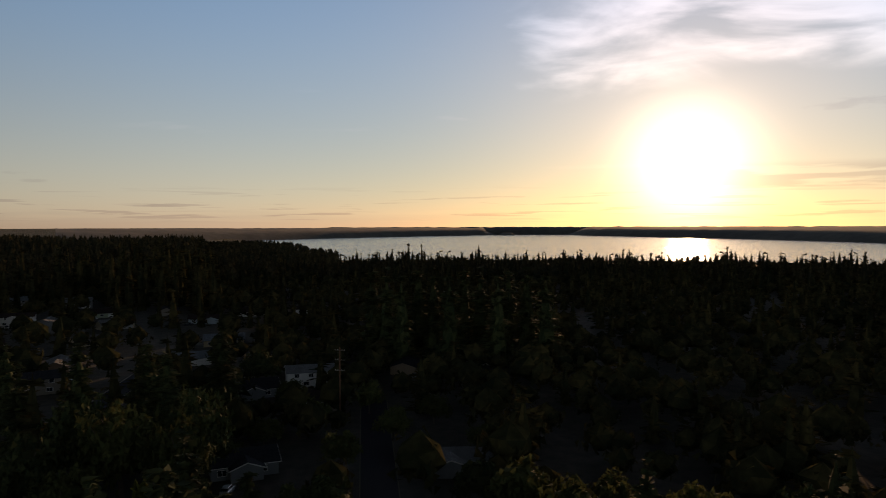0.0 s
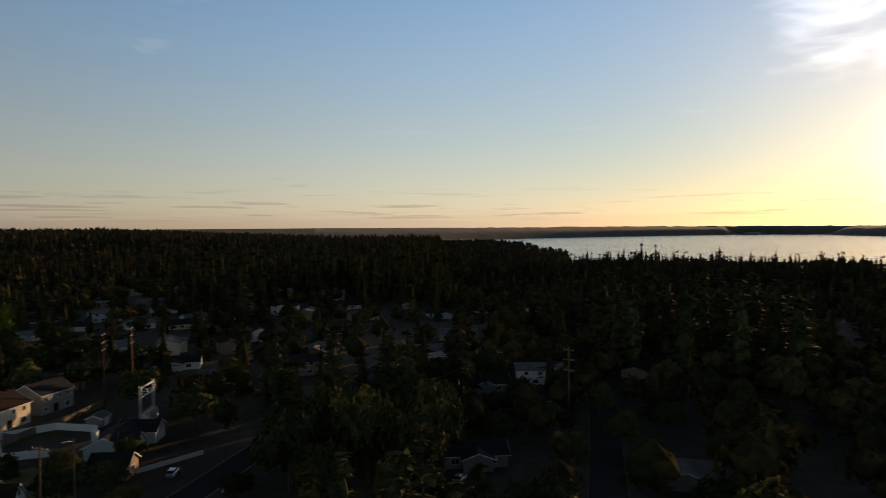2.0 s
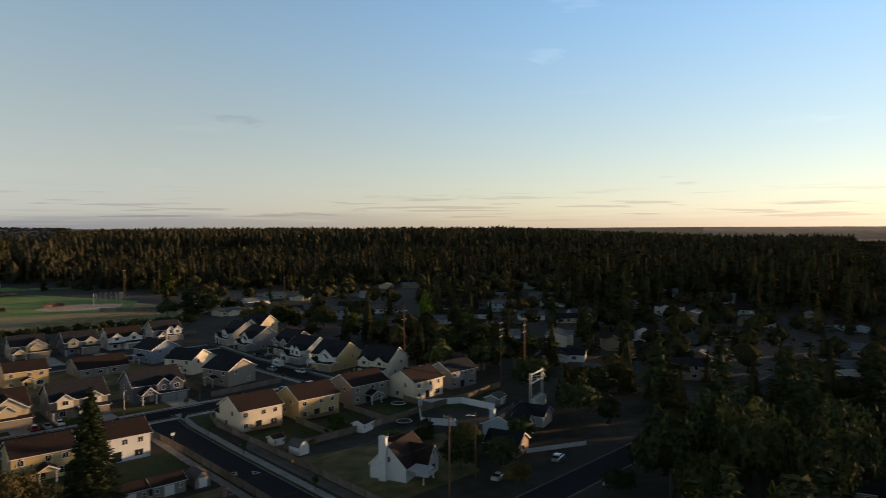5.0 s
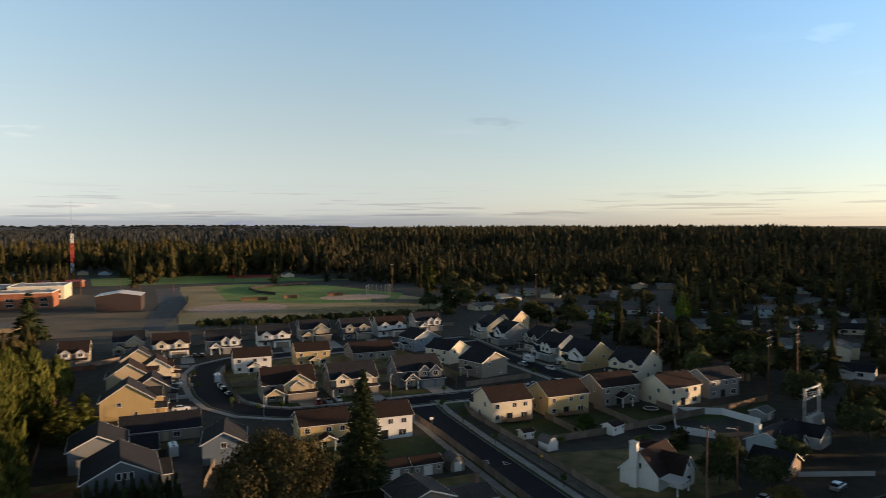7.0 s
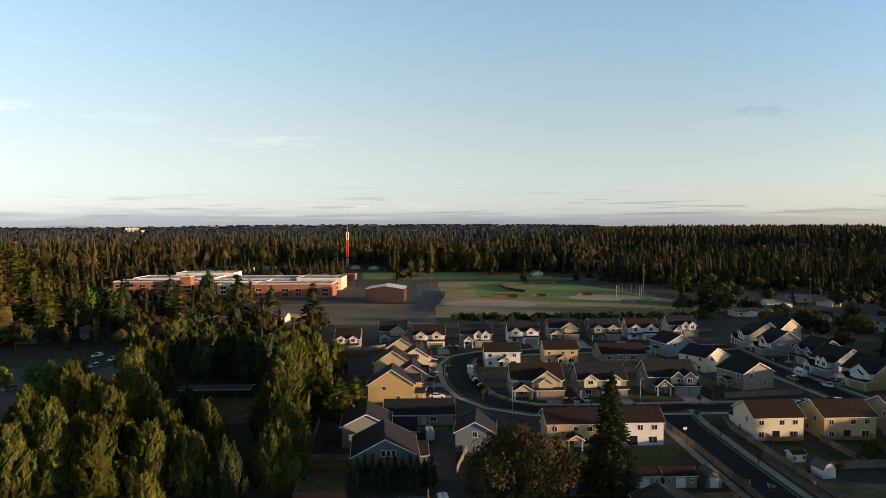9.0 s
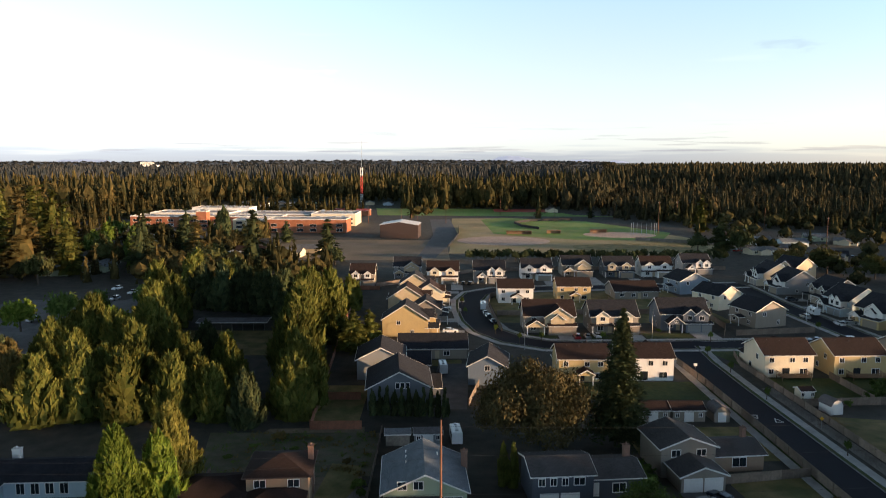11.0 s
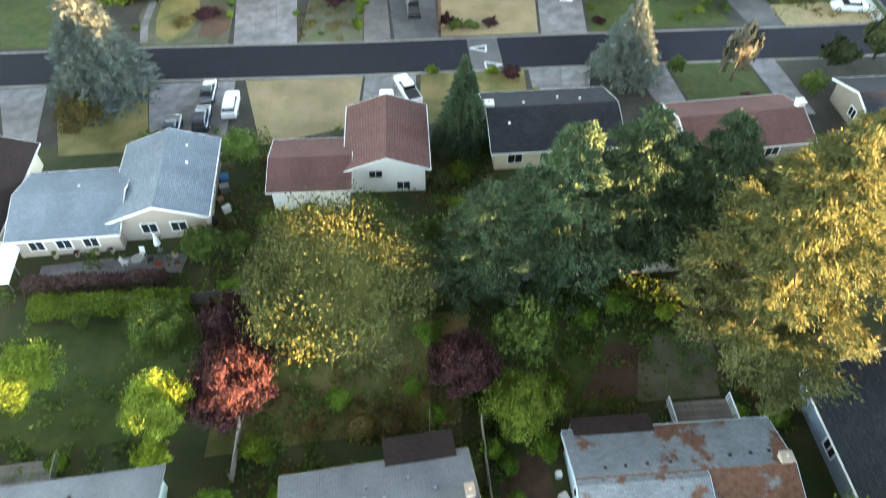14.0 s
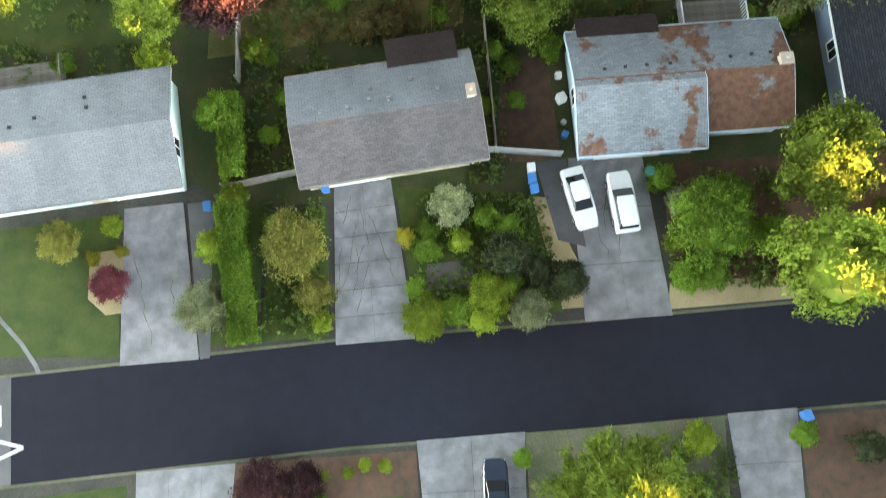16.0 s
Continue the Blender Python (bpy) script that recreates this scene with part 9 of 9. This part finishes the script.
sheet("parking_lot", [(-150, 130), (-98, 130), (-104, 205), (-108, 262), (-160, 262), (-165, 150)], 0, 0.03, M["old_asphalt"], "dark asphalt car park", "car park")
sheet("street_far", [(-118, 262), (-100, 262), (-92, 300), (-104, 306)], 0, 0.03, M["old_asphalt"], "asphalt side street", "road")
for cx, cy in ((-122, 262), (-128, 250), (-118, 240), (-132, 226), (-121, 275), (-131, 284), (-112, 214)):
    car(cx, cy, 20 + cx, "white" if cx % 2 else "silver", "suv", "car parked at the edge of the car park", False)
ls = thing("long_shed", -64, 217, 2, "long low open shed with pale metal roof", "shed")
vol(ls, 0, 0, 21, 6, 2.6, 8, "x", M["grey_wood"], M["roof_warm"], z0=2.2)
posts(ls, [(-10 + 3.3 * i, -2.8) for i in range(7)], 2.2, M["grey_wood"])
sheet("lawn", [(-86, 186), (-42, 186), (-44, 214), (-84, 214)], 0, 0.03, M["half_lawn"], "shaded paddock grass", "lawn")

# ---- big trees of the middle distance ----
for x, y, kd, ht, rd, key, lod in (
        (-93, 231, "cone", 19.1, 6.9, "cypress", "mid"), (-88, 226, "cone", 17.0, 6.1, "cypress", "mid"), (-88, 175, "cone", 19.1, 6.9, "cypress", "mid"), (-84, 165, "cone", 14.8, 6.3, "cypress", "mid"), (-82, 170, "cone", 15.9, 6.1, "cypress", "mid"), (-76, 163, "cone", 17.0, 6.3, "cypress", "mid"), (-70, 160, "cone", 15.9, 6.1, "cypress", "mid"),
        (-63, 162, "cone", 15.9, 6.1, "cypress", "mid"), (-58, 157, "cone", 13.2, 5.2, "cypress", "mid"), (-54, 152, "cone", 12.4, 4.6, "cypress", "mid"), (-50.4, 164, "cone", 12.0, 4.6, "cypress", "mid"), (-45, 150, "cone", 11.7, 4.1, "cypress", "mid"), (-29.6, 141, "cone", 12.7, 5.8, "cypress", "mid"), (-30.5, 150, "cone", 15.9, 6.1, "cypress", "mid"), (-33, 162, "cone", 18.0, 6.3, "cypress", "mid"),
        (-35.5, 176, "cone", 19.1, 6.6, "cypress", "mid"), (-37.5, 192, "cone", 19.1, 6.6, "cypress", "mid"), (-39.5, 208, "cone", 20.1, 6.9, "cypress", "mid"), (-41.5, 222, "cone", 19.1, 6.6, "cypress", "mid"), (-38, 214, "cone", 15.9, 5.8, "cypress", "mid"), (-36, 230, "cone", 17.0, 6.1, "cypress", "mid"), (-52, 232, "cone", 15.9, 5.8, "fir", "mid"), (-60, 240, "cone", 15.9, 6.1, "fir", "mid"), (-68, 244, "cone", 15.9, 6.1, "fir", "mid"), (-76, 246, "cone", 15.9, 6.1, "fir", "mid"), (-84, 248, "cone", 15.9, 6.1, "fir", "mid"), (-92, 262, "cone", 19.1, 7.5, "cypress", "mid"),
        (-66, 150, "cone", 12.7, 5.8, "cypress", "mid"), (-88, 141, "cone", 15, 6.4, "rust", "mid"), (-80, 136, "cone", 14.5, 6.0, "cypress", "mid"), (-73, 139, "cone", 15.5, 6.0, "cypress", "mid"), (-63, 137, "cone", 14.5, 5.8, "cypress", "mid"), (-54, 139, "cone", 13.5, 5.2, "cypress", "mid"), (-45.5, 138, "cone", 12.0, 4.4, "cypress", "mid"), (-38, 134.5, "cone", 11.5, 3.8, "fir", "mid"), (-95, 150, "cone", 14, 6.0, "fir", "mid"), (-90, 160, "cone", 16, 6.2, "cypress", "mid"), (-97, 186, "round", 11, 5.0, "green", "mid"), (-96, 206, "round", 12, 5.2, "bright", "mid"), (-104, 246, "round", 11, 5.0, "green", "mid"), (-60, 178, "cone", 11, 4.4, "fir", "mid"), (-80, 192, "cone", 17, 6.0, "cypress", "mid"), (-84, 206, "cone", 18, 6.2, "cypress", "mid"), (-84, 218, "cone", 18, 6.0, "cypress", "mid"), (-30, 200, "cone", 13, 4.6, "cypress", "mid"), (-31, 246, "cone", 12, 4.6, "cypress", "mid"), (-70, 256, "cone", 13, 5.4, "fir", "mid"), (-56, 254, "cone", 13, 5.4, "fir", "mid"), (-44, 246, "cone", 13, 5.4, "cypress", "mid"), (-74, 150, "cone", 12.7, 5.8, "cypress", "mid"), (-84, 158, "cone", 13.8, 6.1, "cypress", "mid"), (-58, 146, "cone", 10.6, 5.0, "cypress", "mid"),
        (-91, 168, "cone", 14, 6.0, "cypress", "mid"), (-68, 146, "cone", 13, 6.0, "cypress", "mid"), (-50, 145, "cone", 11, 5.0, "cypress", "mid"), (-84, 147, "cone", 13, 6.0, "cypress", "mid"), (-36, 169, "cone", 17, 6.4, "cypress", "mid"), (-39, 200, "cone", 18, 6.4, "cypress", "mid"), (-120, 222, "round", 13, 6.0, "green", "mid"), (-128, 212, "round", 13, 6.4, "bright", "mid"), (-113, 229, "round", 12, 5.4, "green", "mid"), (-140, 190, "round", 12, 6.0, "green", "mid"), (-98, 140, "round", 9, 4.2, "green", "mid"), (-23.4, 190, "fir", 12.5, 6.4, "cypress", "mid"), (-19.5, 195, "fir", 12, 5.0, "cypress", "mid"),
        (-145.9, 407, "fir", 27, 9.5, "fir", "mid"), (-133.7, 439.5, "cone", 24.4, 7.0, "fir", "mid"), (-147, 351, "fir", 30, 10, "fir", "mid"), (-90.7, 343.3, "fir", 31.5, 10, "fir", "mid"), (-98.6, 455, "fir", 15.5, 6.5, "fir", "mid"), (-57.4, 362.7, "fir", 23, 9.5, "fir", "mid"), (-52, 350, "round", 12, 5, "fir", "mid"), (-100, 282, "round", 12, 5.5, "green", "mid"), (-82, 270, "cone", 14, 5.6, "cypress", "mid"), (-70, 276, "cone", 13, 5.0, "fir", "mid"), (-106, 310, "fir", 20, 7.5, "fir", "mid"), (-92, 318, "round", 12, 6, "maple", "mid"), (-74, 330, "round", 9, 5, "fir", "mid"), (-40, 262, "cone", 12, 4.6, "cypress", "mid"), (-188, 317, "fir", 42, 12, "rust", "mid"), (-229.5, 419, "fir", 38, 12, "cypress", "mid"), (-142, 334, "fir", 26, 9, "fir", "mid"), (-196, 300, "fir", 36, 11, "rust", "mid"), (-180, 340, "fir", 36, 10, "cypress", "mid"), (-170, 296, "round", 17, 8, "maple", "mid"), (-250, 436, "fir", 40, 12, "cypress", "mid"), (-236, 420, "fir", 38, 11, "cypress", "mid"), (-262, 424, "fir", 38, 12, "cypress", "mid"), (-168, 318, "fir", 32, 9, "cypress", "mid"), (-222, 356, "fir", 36, 11, "cypress", "mid"), (-206, 340, "fir", 34, 11, "cypress", "mid"), (-240, 330, "fir", 38, 12, "rust", "mid"),
        (-125, 362, "fir", 24, 9, "rust", "mid"), (-150, 345, "cone", 22, 5, "green", "mid"), (-165, 345, "round", 17, 8, "maple", "mid"), (-185, 380, "round", 18, 9, "green", "mid"), (-200, 420, "round", 17, 9, "bright", "mid"), (-110, 345, "round", 15, 7, "maple", "mid"), (-215, 470, "round", 17, 10, "green", "mid"),
        (182, 326, "round", 15, 11, "maple", "mid"), (196, 312, "round", 13, 9, "maple", "mid"), (170, 338, "round", 14, 9, "rust", "mid"), (188, 342, "round", 12, 8, "rust", "mid"), (163, 405, "fir", 26, 9, "fir", "mid"), (172, 398, "round", 18, 9, "fir", "mid"), (196, 525, "fir", 30, 9, "cypress", "mid"), (152, 410, "round", 14, 7, "fir", "mid"),
        (202, 200, "round", 16, 12, "maple", "mid"), (186, 205, "round", 15, 10, "maple", "mid"), (199, 176, "round", 15, 10, "fir", "mid"), (168, 190, "round", 14, 7, "maple", "mid"), (177, 178, "round", 15, 7, "fir", "mid"), (262, 308, "cone", 16, 4.2, "bright", "mid"), (258, 304, "cone", 14, 3.6, "bright", "mid"), (226, 238, "round", 13, 9, "maple", "mid"), (240, 252, "round", 11, 7, "green", "mid"), (205, 300, "round", 10, 6, "bright", "mid"),
        # round trees at x 114 to 141 added and raised to shade the street
        (158, 60, "fir", 26, 8, "fir", "mid"), (159, 80, "fir", 27, 8, "fir", "mid"), (150, 88, "fir", 24, 7, "fir", "mid"), (187, 56, "fir", 27, 8, "fir", "mid"), (172, 70, "fir", 25, 8, "fir", "mid"), (226, 56, "round", 16, 8, "fir", "mid"), (116, 79, "round", 6, 4, "maple", "mid"), (167, 146, "round", 14, 8, "fir", "mid"), (130, 58, "round", 24, 9, "maple", "mid"), (137, 68, "round", 24, 9, "fir", "mid"), (122, 71, "round", 21, 8, "fir", "mid"), (141, 48, "round", 24, 8, "fir", "mid"), (127, 46, "round", 23, 7, "maple", "mid"), (114, 60, "round", 16, 7, "maple", "mid"), (104, 95, "round", 6, 4, "rust", "mid"), (103, 110, "round", 8.5, 5.5, "fir", "mid"), (111, 116, "round", 9, 5.0, "maple", "mid"), (110, 104, "round", 9, 5.0, "fir", "mid"), (126, 113, "round", 8, 4.5, "fir", "mid"), (111, 131, "fir", 6, 2.8, "fir", "mid"), (154, 117, "round", 13, 8, "fir", "mid"), (166, 122, "round", 13, 8, "fir", "mid"), (176, 132, "round", 12, 8, "maple", "mid"), (182, 110, "fir", 22, 7, "fir", "mid"), (150, 46, "round", 10, 5.5, "maple", "mid"), (165, 40, "round", 9, 5.5, "maple", "mid"), (178, 30, "round", 10, 5.5, "maple", "mid"), (195, 18, "round", 11, 5.5, "maple", "mid"), (205, 42, "round", 9, 5.5, "maple", "mid"), (150, 20, "round", 10, 5.5, "maple", "mid"), (170, 10, "round", 10, 5.5, "maple", "mid"), (185, 0, "round", 9, 5.5, "maple", "mid"), (160, -12, "round", 8, 5.5, "maple", "mid")):
    tree(x, y, kd, ht, rd * (1.32 if kd == "cone" else 1.0), key, lod, variant=int(abs(x) + abs(y)) % 3)
    KEEP.append((x, y, rd * 0.5))
# dark belt of tall firs added west of the streets to shade them at this hour
for i in range(12):
    bx, by = 262 + 9 * (i % 3), -42 + 6.0 * i
    tree(bx, by, "fir", 35 + 2 * (i % 3), 9.0, "fir", "far", "tall dark fir in the western belt", variant=i % 3)
    KEEP.append((bx, by, 4.0))
# screen of evergreens along the ball field
for i in range(34):
    tree(16 + 4.1 * i, 372 + 3.0 * math.sin(i * 1.7) - 0.02 * i, "round", 6.5 + 1.5 * ((i * 7) % 3) / 2, 3.4, "fir", "far", "dense dark evergreen in the field's screen", variant=i % 3)

# ---- scattered grown trees between the houses, shared meshes ----
ZONES = ((-70, 330, 190, 400), (-262, 492, -50, 640), (-58, 345, 10, 492), (-34, 132, 170, 345), (-20, 60, 120, 165), (-178, 100, -88, 292), (-95, 108, -28, 262), (-48, 262, -20, 346), (-112, 368, 190, 655), (60, 80, 150, 200), (-90, 184, -40, 216), (-270, 500, -30, 640), (-80, 660, 215, 800))


def road_near(x, y):
    for line, g in ((ROAD_B, 7), (ROAD_A, 7)):
        for (x0, y0), (x1, y1) in zip(line, line[1:]):
            t = max(0, min(1, ((x - x0) * (x1 - x0) + (y - y0) * (y1 - y0)) / ((x1 - x0) ** 2 + (y1 - y0) ** 2)))
            if (x - x0 - t * (x1 - x0)) ** 2 + (y - y0 - t * (y1 - y0)) ** 2 < g * g:
                return True
    return False


KINDS = (("fir", 20, 6.0, "fir", "far"), ("fir", 23, 7.0, "fir", "far"), ("fir", 17, 5.5, "fir", "far"), ("round", 13, 7.0, "maple", "far"), ("round", 11, 6.0, "fir", "far"), ("round", 9, 5.0, "maple", "far"), ("cone", 15, 4.0, "cypress", "far"), ("fir", 22, 6.0, "cypress", "far"))
TALL = (("fir", 38, 8.0, "fir", "far"), ("fir", 34, 7.5, "fir", "far"), ("fir", 42, 9.0, "fir", "far"), ("fir", 30, 8.0, "fir", "far"))
spots = []
for _ in range(60000):
    a, r = radians(rs.uniform(-42, 134)), 72 + 700 * rs.random() ** 0.8
    x, y = r * math.sin(a), r * math.cos(a)
    if any(x0 < x < x1 and y0 < y < y1 for x0, y0, x1, y1 in ZONES) or road_near(x, y) or (x < 62 and 0 < y < 135 and x > -75) or (x < 44 and -40 < y < 0):
        continue
    az = math.degrees(a)
    kd = KINDS[rs.choice((0, 1, 2, 0, 3, 3, 4, 4, 5, 6, 7) if az > 20 else (0, 1, 2, 7, 7, 7, 3, 6))]
    edge = 470 + 70 * math.sin(az * 0.42) + 40 * math.sin(az * 1.3)
    if 38 < az < 73 and r > edge:
        kd = TALL[rs.randrange(4)]
    elif 40 < az < 76 and 235 < r <= edge:
        kd = KINDS[rs.choice((4, 4, 3, 3, 5, 2, 0))]
        if rs.random() < 0.55:
            continue
    if az > 71 and r < 330:
        kd = KINDS[rs.choice((4, 4, 5, 5, 3, 2))]
        if rs.random() < (0.2 if r < 250 else 0.1):
            continue
    if 455 < 0.342 * x + 0.94 * y < 640 and x > 150 and kd[1] > 20:      # open to the low sun over the fields
        kd = KINDS[rs.choice((3, 4))]
    gap = 0.34 if az > 66 else 0.5 if r > 300 and az > 20 else 0.4
    if az > 26 and az < 66 and r <= 235 and rs.random() < 0.42:
        continue
    if -210 < x < -40 and 250 < y < 492:
        kd = KINDS[rs.choice((5, 4, 4, 3, 2, 6, 6))]
    if 11 < az <= 40 and 330 < r < 600:
        kd = KINDS[rs.choice((4, 3, 3, 5, 4, 2))]
        if rs.random() < 0.72:
            continue
    if x > 40 and abs((x - 28) * 0.342 + (y - 9.5) * 0.94) < 8 and r < 200:   # kept low in the sun's path, so light reaches the yellow yard trees
        kd = KINDS[5]
    if not free(x, y, kd[2] * gap):
        continue
    KEEP.append((x, y, kd[2] * gap))
    spots.append((r, x, y, kd))
    if len(spots) >= 3000:
        break
spots.sort(key=lambda s: s[0])
for r, x, y, kd in spots[:70]:
    tree(x, y, kd[0], kd[1], kd[2], kd[3], kd[4], variant=rs.randrange(3), z=elev(x, y))


def woodland(rest):
    """All the smaller distant trees in one: three crown shapes, turned, scaled and set down."""
    rng = np.random.default_rng(8)
    forms = {}
    for key in ("round", "fir", "cone"):
        for v in range(6):
            n = 100
            if key == "round":
                vv = crown_round(rng, n, 0.27, 0.8, 26)[0] * np.array([1, 1, 0.8])
                inner = core(key, rng, 6, 3) * (0.66, 0.66, 0.66) + (0, 0, 0.12)
            else:
                p, ups, outs = crown_fir(rng, n, 1) if key == "fir" else crown_cone(rng, n)
                vv = cards(p * np.array([1, 1, 3.4]), ups, outs, 0.52, 0.26, rng)[0] / np.array([1, 1, 3.4])
                inner = core(key, rng, 5, 3) * ((0.42, 0.42, 0.9) if key == "fir" else (0.62, 0.62, 0.85))
            forms[key, v] = np.concatenate([vv, inner])
    # trees to the north take the leaves with sunlight in their colour
    stands = {"woodland": [], "north_woods": []}
    for r, x, y, kd in rest:
        vv = forms[kd[0], int(rng.integers(6))]
        a, s = rng.uniform(0, 6.28), rng.uniform(0.75, 1.15)
        c, d = math.cos(a), math.sin(a)
        lift = 0.1 * kd[1] if kd[0] == "round" else 0.0
        px, py = vv[:, 0] * kd[2] * s * 1.1, vv[:, 1] * kd[2] * s * 1.1
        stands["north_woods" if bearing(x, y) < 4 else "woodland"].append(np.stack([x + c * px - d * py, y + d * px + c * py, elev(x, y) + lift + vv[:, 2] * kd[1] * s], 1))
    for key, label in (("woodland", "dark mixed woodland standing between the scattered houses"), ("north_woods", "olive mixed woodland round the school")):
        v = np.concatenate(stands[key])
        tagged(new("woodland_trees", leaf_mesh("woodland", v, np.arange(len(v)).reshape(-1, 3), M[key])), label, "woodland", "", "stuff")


woodland(spots[70:])


# ---- the forest beyond ----
def forest():
    rng = np.random.default_rng(3)
    close = []          # leafy forms for the forest's near side
    for v in range(14):
        if v % 3 == 2:
            vv = crown_round(rng, 52, 0.36, 0.8, 22)[0] * np.array([1.25, 1.25, 0.72])
            inner = core("round", rng, 5, 3) * (0.85, 0.85, 0.6) + (0, 0, 0.12)
        else:
            p, ups, outs = crown_fir(rng, 48, 1, rng.uniform(0.42, 0.8), 0.35, rng.uniform(0.02, 0.1))
            vv = cards(p * np.array([1, 1, 4.2]), ups + 0.5 * rng.normal(size=p.shape), outs, 0.56, 0.40, rng)[0] / np.array([1, 1, 4.2])
            inner = core("fir", rng, 5, 3) * (0.62, 0.62, 0.95)
        close.append(np.concatenate([vv, inner]))
    forms = []
    for k, tiers in ((5, 4), (4, 2)):
        kinds = []
        for v in range(12):
            tri, broad = [], v % 5 == 4
            for t in range(tiers):
                z0, z1 = 0.10 + 0.82 * t / tiers, 0.10 + 0.90 * min(1.0, (t + 1.8) / tiers)
                rt = (math.sin(math.pi * (0.2 + 0.72 * t / tiers)) * 1.15 if broad else (1 - t / tiers) ** rng.uniform(0.4, 0.65)) * rng.uniform(0.75, 1.2)
                off, sx, sy = rng.uniform(0, 6.28), rng.uniform(-0.2, 0.2), rng.uniform(-0.2, 0.2)
                ring = [(sx + rt * q * math.cos(off + 6.283 * j / k), sy + rt * q * math.sin(off + 6.283 * j / k), z0 - 0.05 * rng.uniform(-0.6, 1)) for j, q in enumerate(rng.uniform(0.45, 1.25, k))]
                tip = (sx * 0.3, sy * 0.3, z1 - (0.12 if broad else 0.0))
                for j in range(k):
                    tri += [ring[j], ring[(j + 1) % k], tip]
            kinds.append(np.array(tri))
        forms.append(kinds)
    out, north, far, r = [], [], [], 640.0
    while r < 4600:
        wide = 2.9 + r * 0.0042 + max(0, r - 2000) * 0.006
        n = int(2 * math.pi * r * (178 / 360) / wide)
        for i in range(n):
            az = -42 + 178 * (i + rng.uniform(0, 1)) / n
            rr = r + rng.uniform(-0.5, 0.5) * (24 + r * 0.05)
            west = az > 72
            if az > 58 and rr > max(930 + 90 * math.sin(az * 0.7), 2500 - (az - 76) * 220 + 90 * math.sin(az * 2.1)):
                continue
            if az < 14 and rr < (770 + 14 * math.sin(az) if az > -3 else 935 if az > -19 else 760) or 14 < az < 66 and rr < 650:
                continue
            if rr > 2300 and az > 14:
                continue
            x, y = rr * math.sin(radians(az)), rr * math.cos(radians(az))
            clump = noise.noise(Vector((x / 60, y / 60, 0)))
            if az < 14 and rr > 1100 and noise.noise(Vector((x / 160, y / 160, 3))) > 0.12 + 0.2 * (rr < 1500):
                continue
            if rr < 1000 and noise.noise(Vector((x / 38, y / 38, 5))) > (0.34 if west else 0.46):      # small clearings
                continue
            ht = rng.uniform(27, 43) * (0.75 if rr > 1500 else 1.0) * (1 + 0.3 * clump)
            if west:
                ht = rng.uniform(19, 27) * (1 + 0.25 * clump) + (rng.uniform(2, 7) if rng.uniform() < 0.2 else 0) if rr < 800 else rng.uniform(9, 16)
            elif az < 14:
                ht = rng.uniform(27, 41) * (1 + 0.2 * clump) * (rng.uniform(0.4, 0.7) if rng.uniform() < 0.35 else 1.0)
            elif rr < 1100:
                ht = rng.uniform(14, 27) * (1 + 0.3 * clump)
            cap = (52 - rr * 0.0085 if az < 10 else 43 + 10 * smooth(10, 20, az) if az < 46 else 53 - 12 * smooth(46, 56, az)) + 5 * noise.noise(Vector((az / 3, rr / 300, 1)))
            # woods beyond 1250 m use the needles with haze in their colour
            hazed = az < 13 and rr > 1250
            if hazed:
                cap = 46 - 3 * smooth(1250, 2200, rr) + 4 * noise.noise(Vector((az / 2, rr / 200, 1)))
            if rr > 900 and not west:
                ht = max(9.0, min(ht, cap - elev(x, y) + rng.uniform(-7, 2)))
            near = rr < 980
            rad = max(wide * rng.uniform(0.5, 0.85), (0.19 if near and west else 0.21 if near and az < 14 else 0.16 if near else 0.0) * ht)
            vv = close[int(rng.integers(14)) if az > 14 or rng.uniform() > 0.35 else 2 + 3 * int(rng.integers(4))] if near else forms[1 if hazed or rr > 1900 else 0][int(rng.integers(12))]
            a = rng.uniform(0, 6.28)
            ca, sa = math.cos(a) * rad, math.sin(a) * rad
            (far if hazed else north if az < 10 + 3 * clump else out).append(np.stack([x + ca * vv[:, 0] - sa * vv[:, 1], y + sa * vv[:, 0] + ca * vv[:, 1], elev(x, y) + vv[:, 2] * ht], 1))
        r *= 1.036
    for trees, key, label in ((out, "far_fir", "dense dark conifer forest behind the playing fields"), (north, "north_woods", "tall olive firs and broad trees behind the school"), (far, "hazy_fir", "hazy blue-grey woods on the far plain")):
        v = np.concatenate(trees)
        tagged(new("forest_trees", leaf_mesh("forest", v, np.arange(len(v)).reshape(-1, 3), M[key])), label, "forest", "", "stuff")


forest()
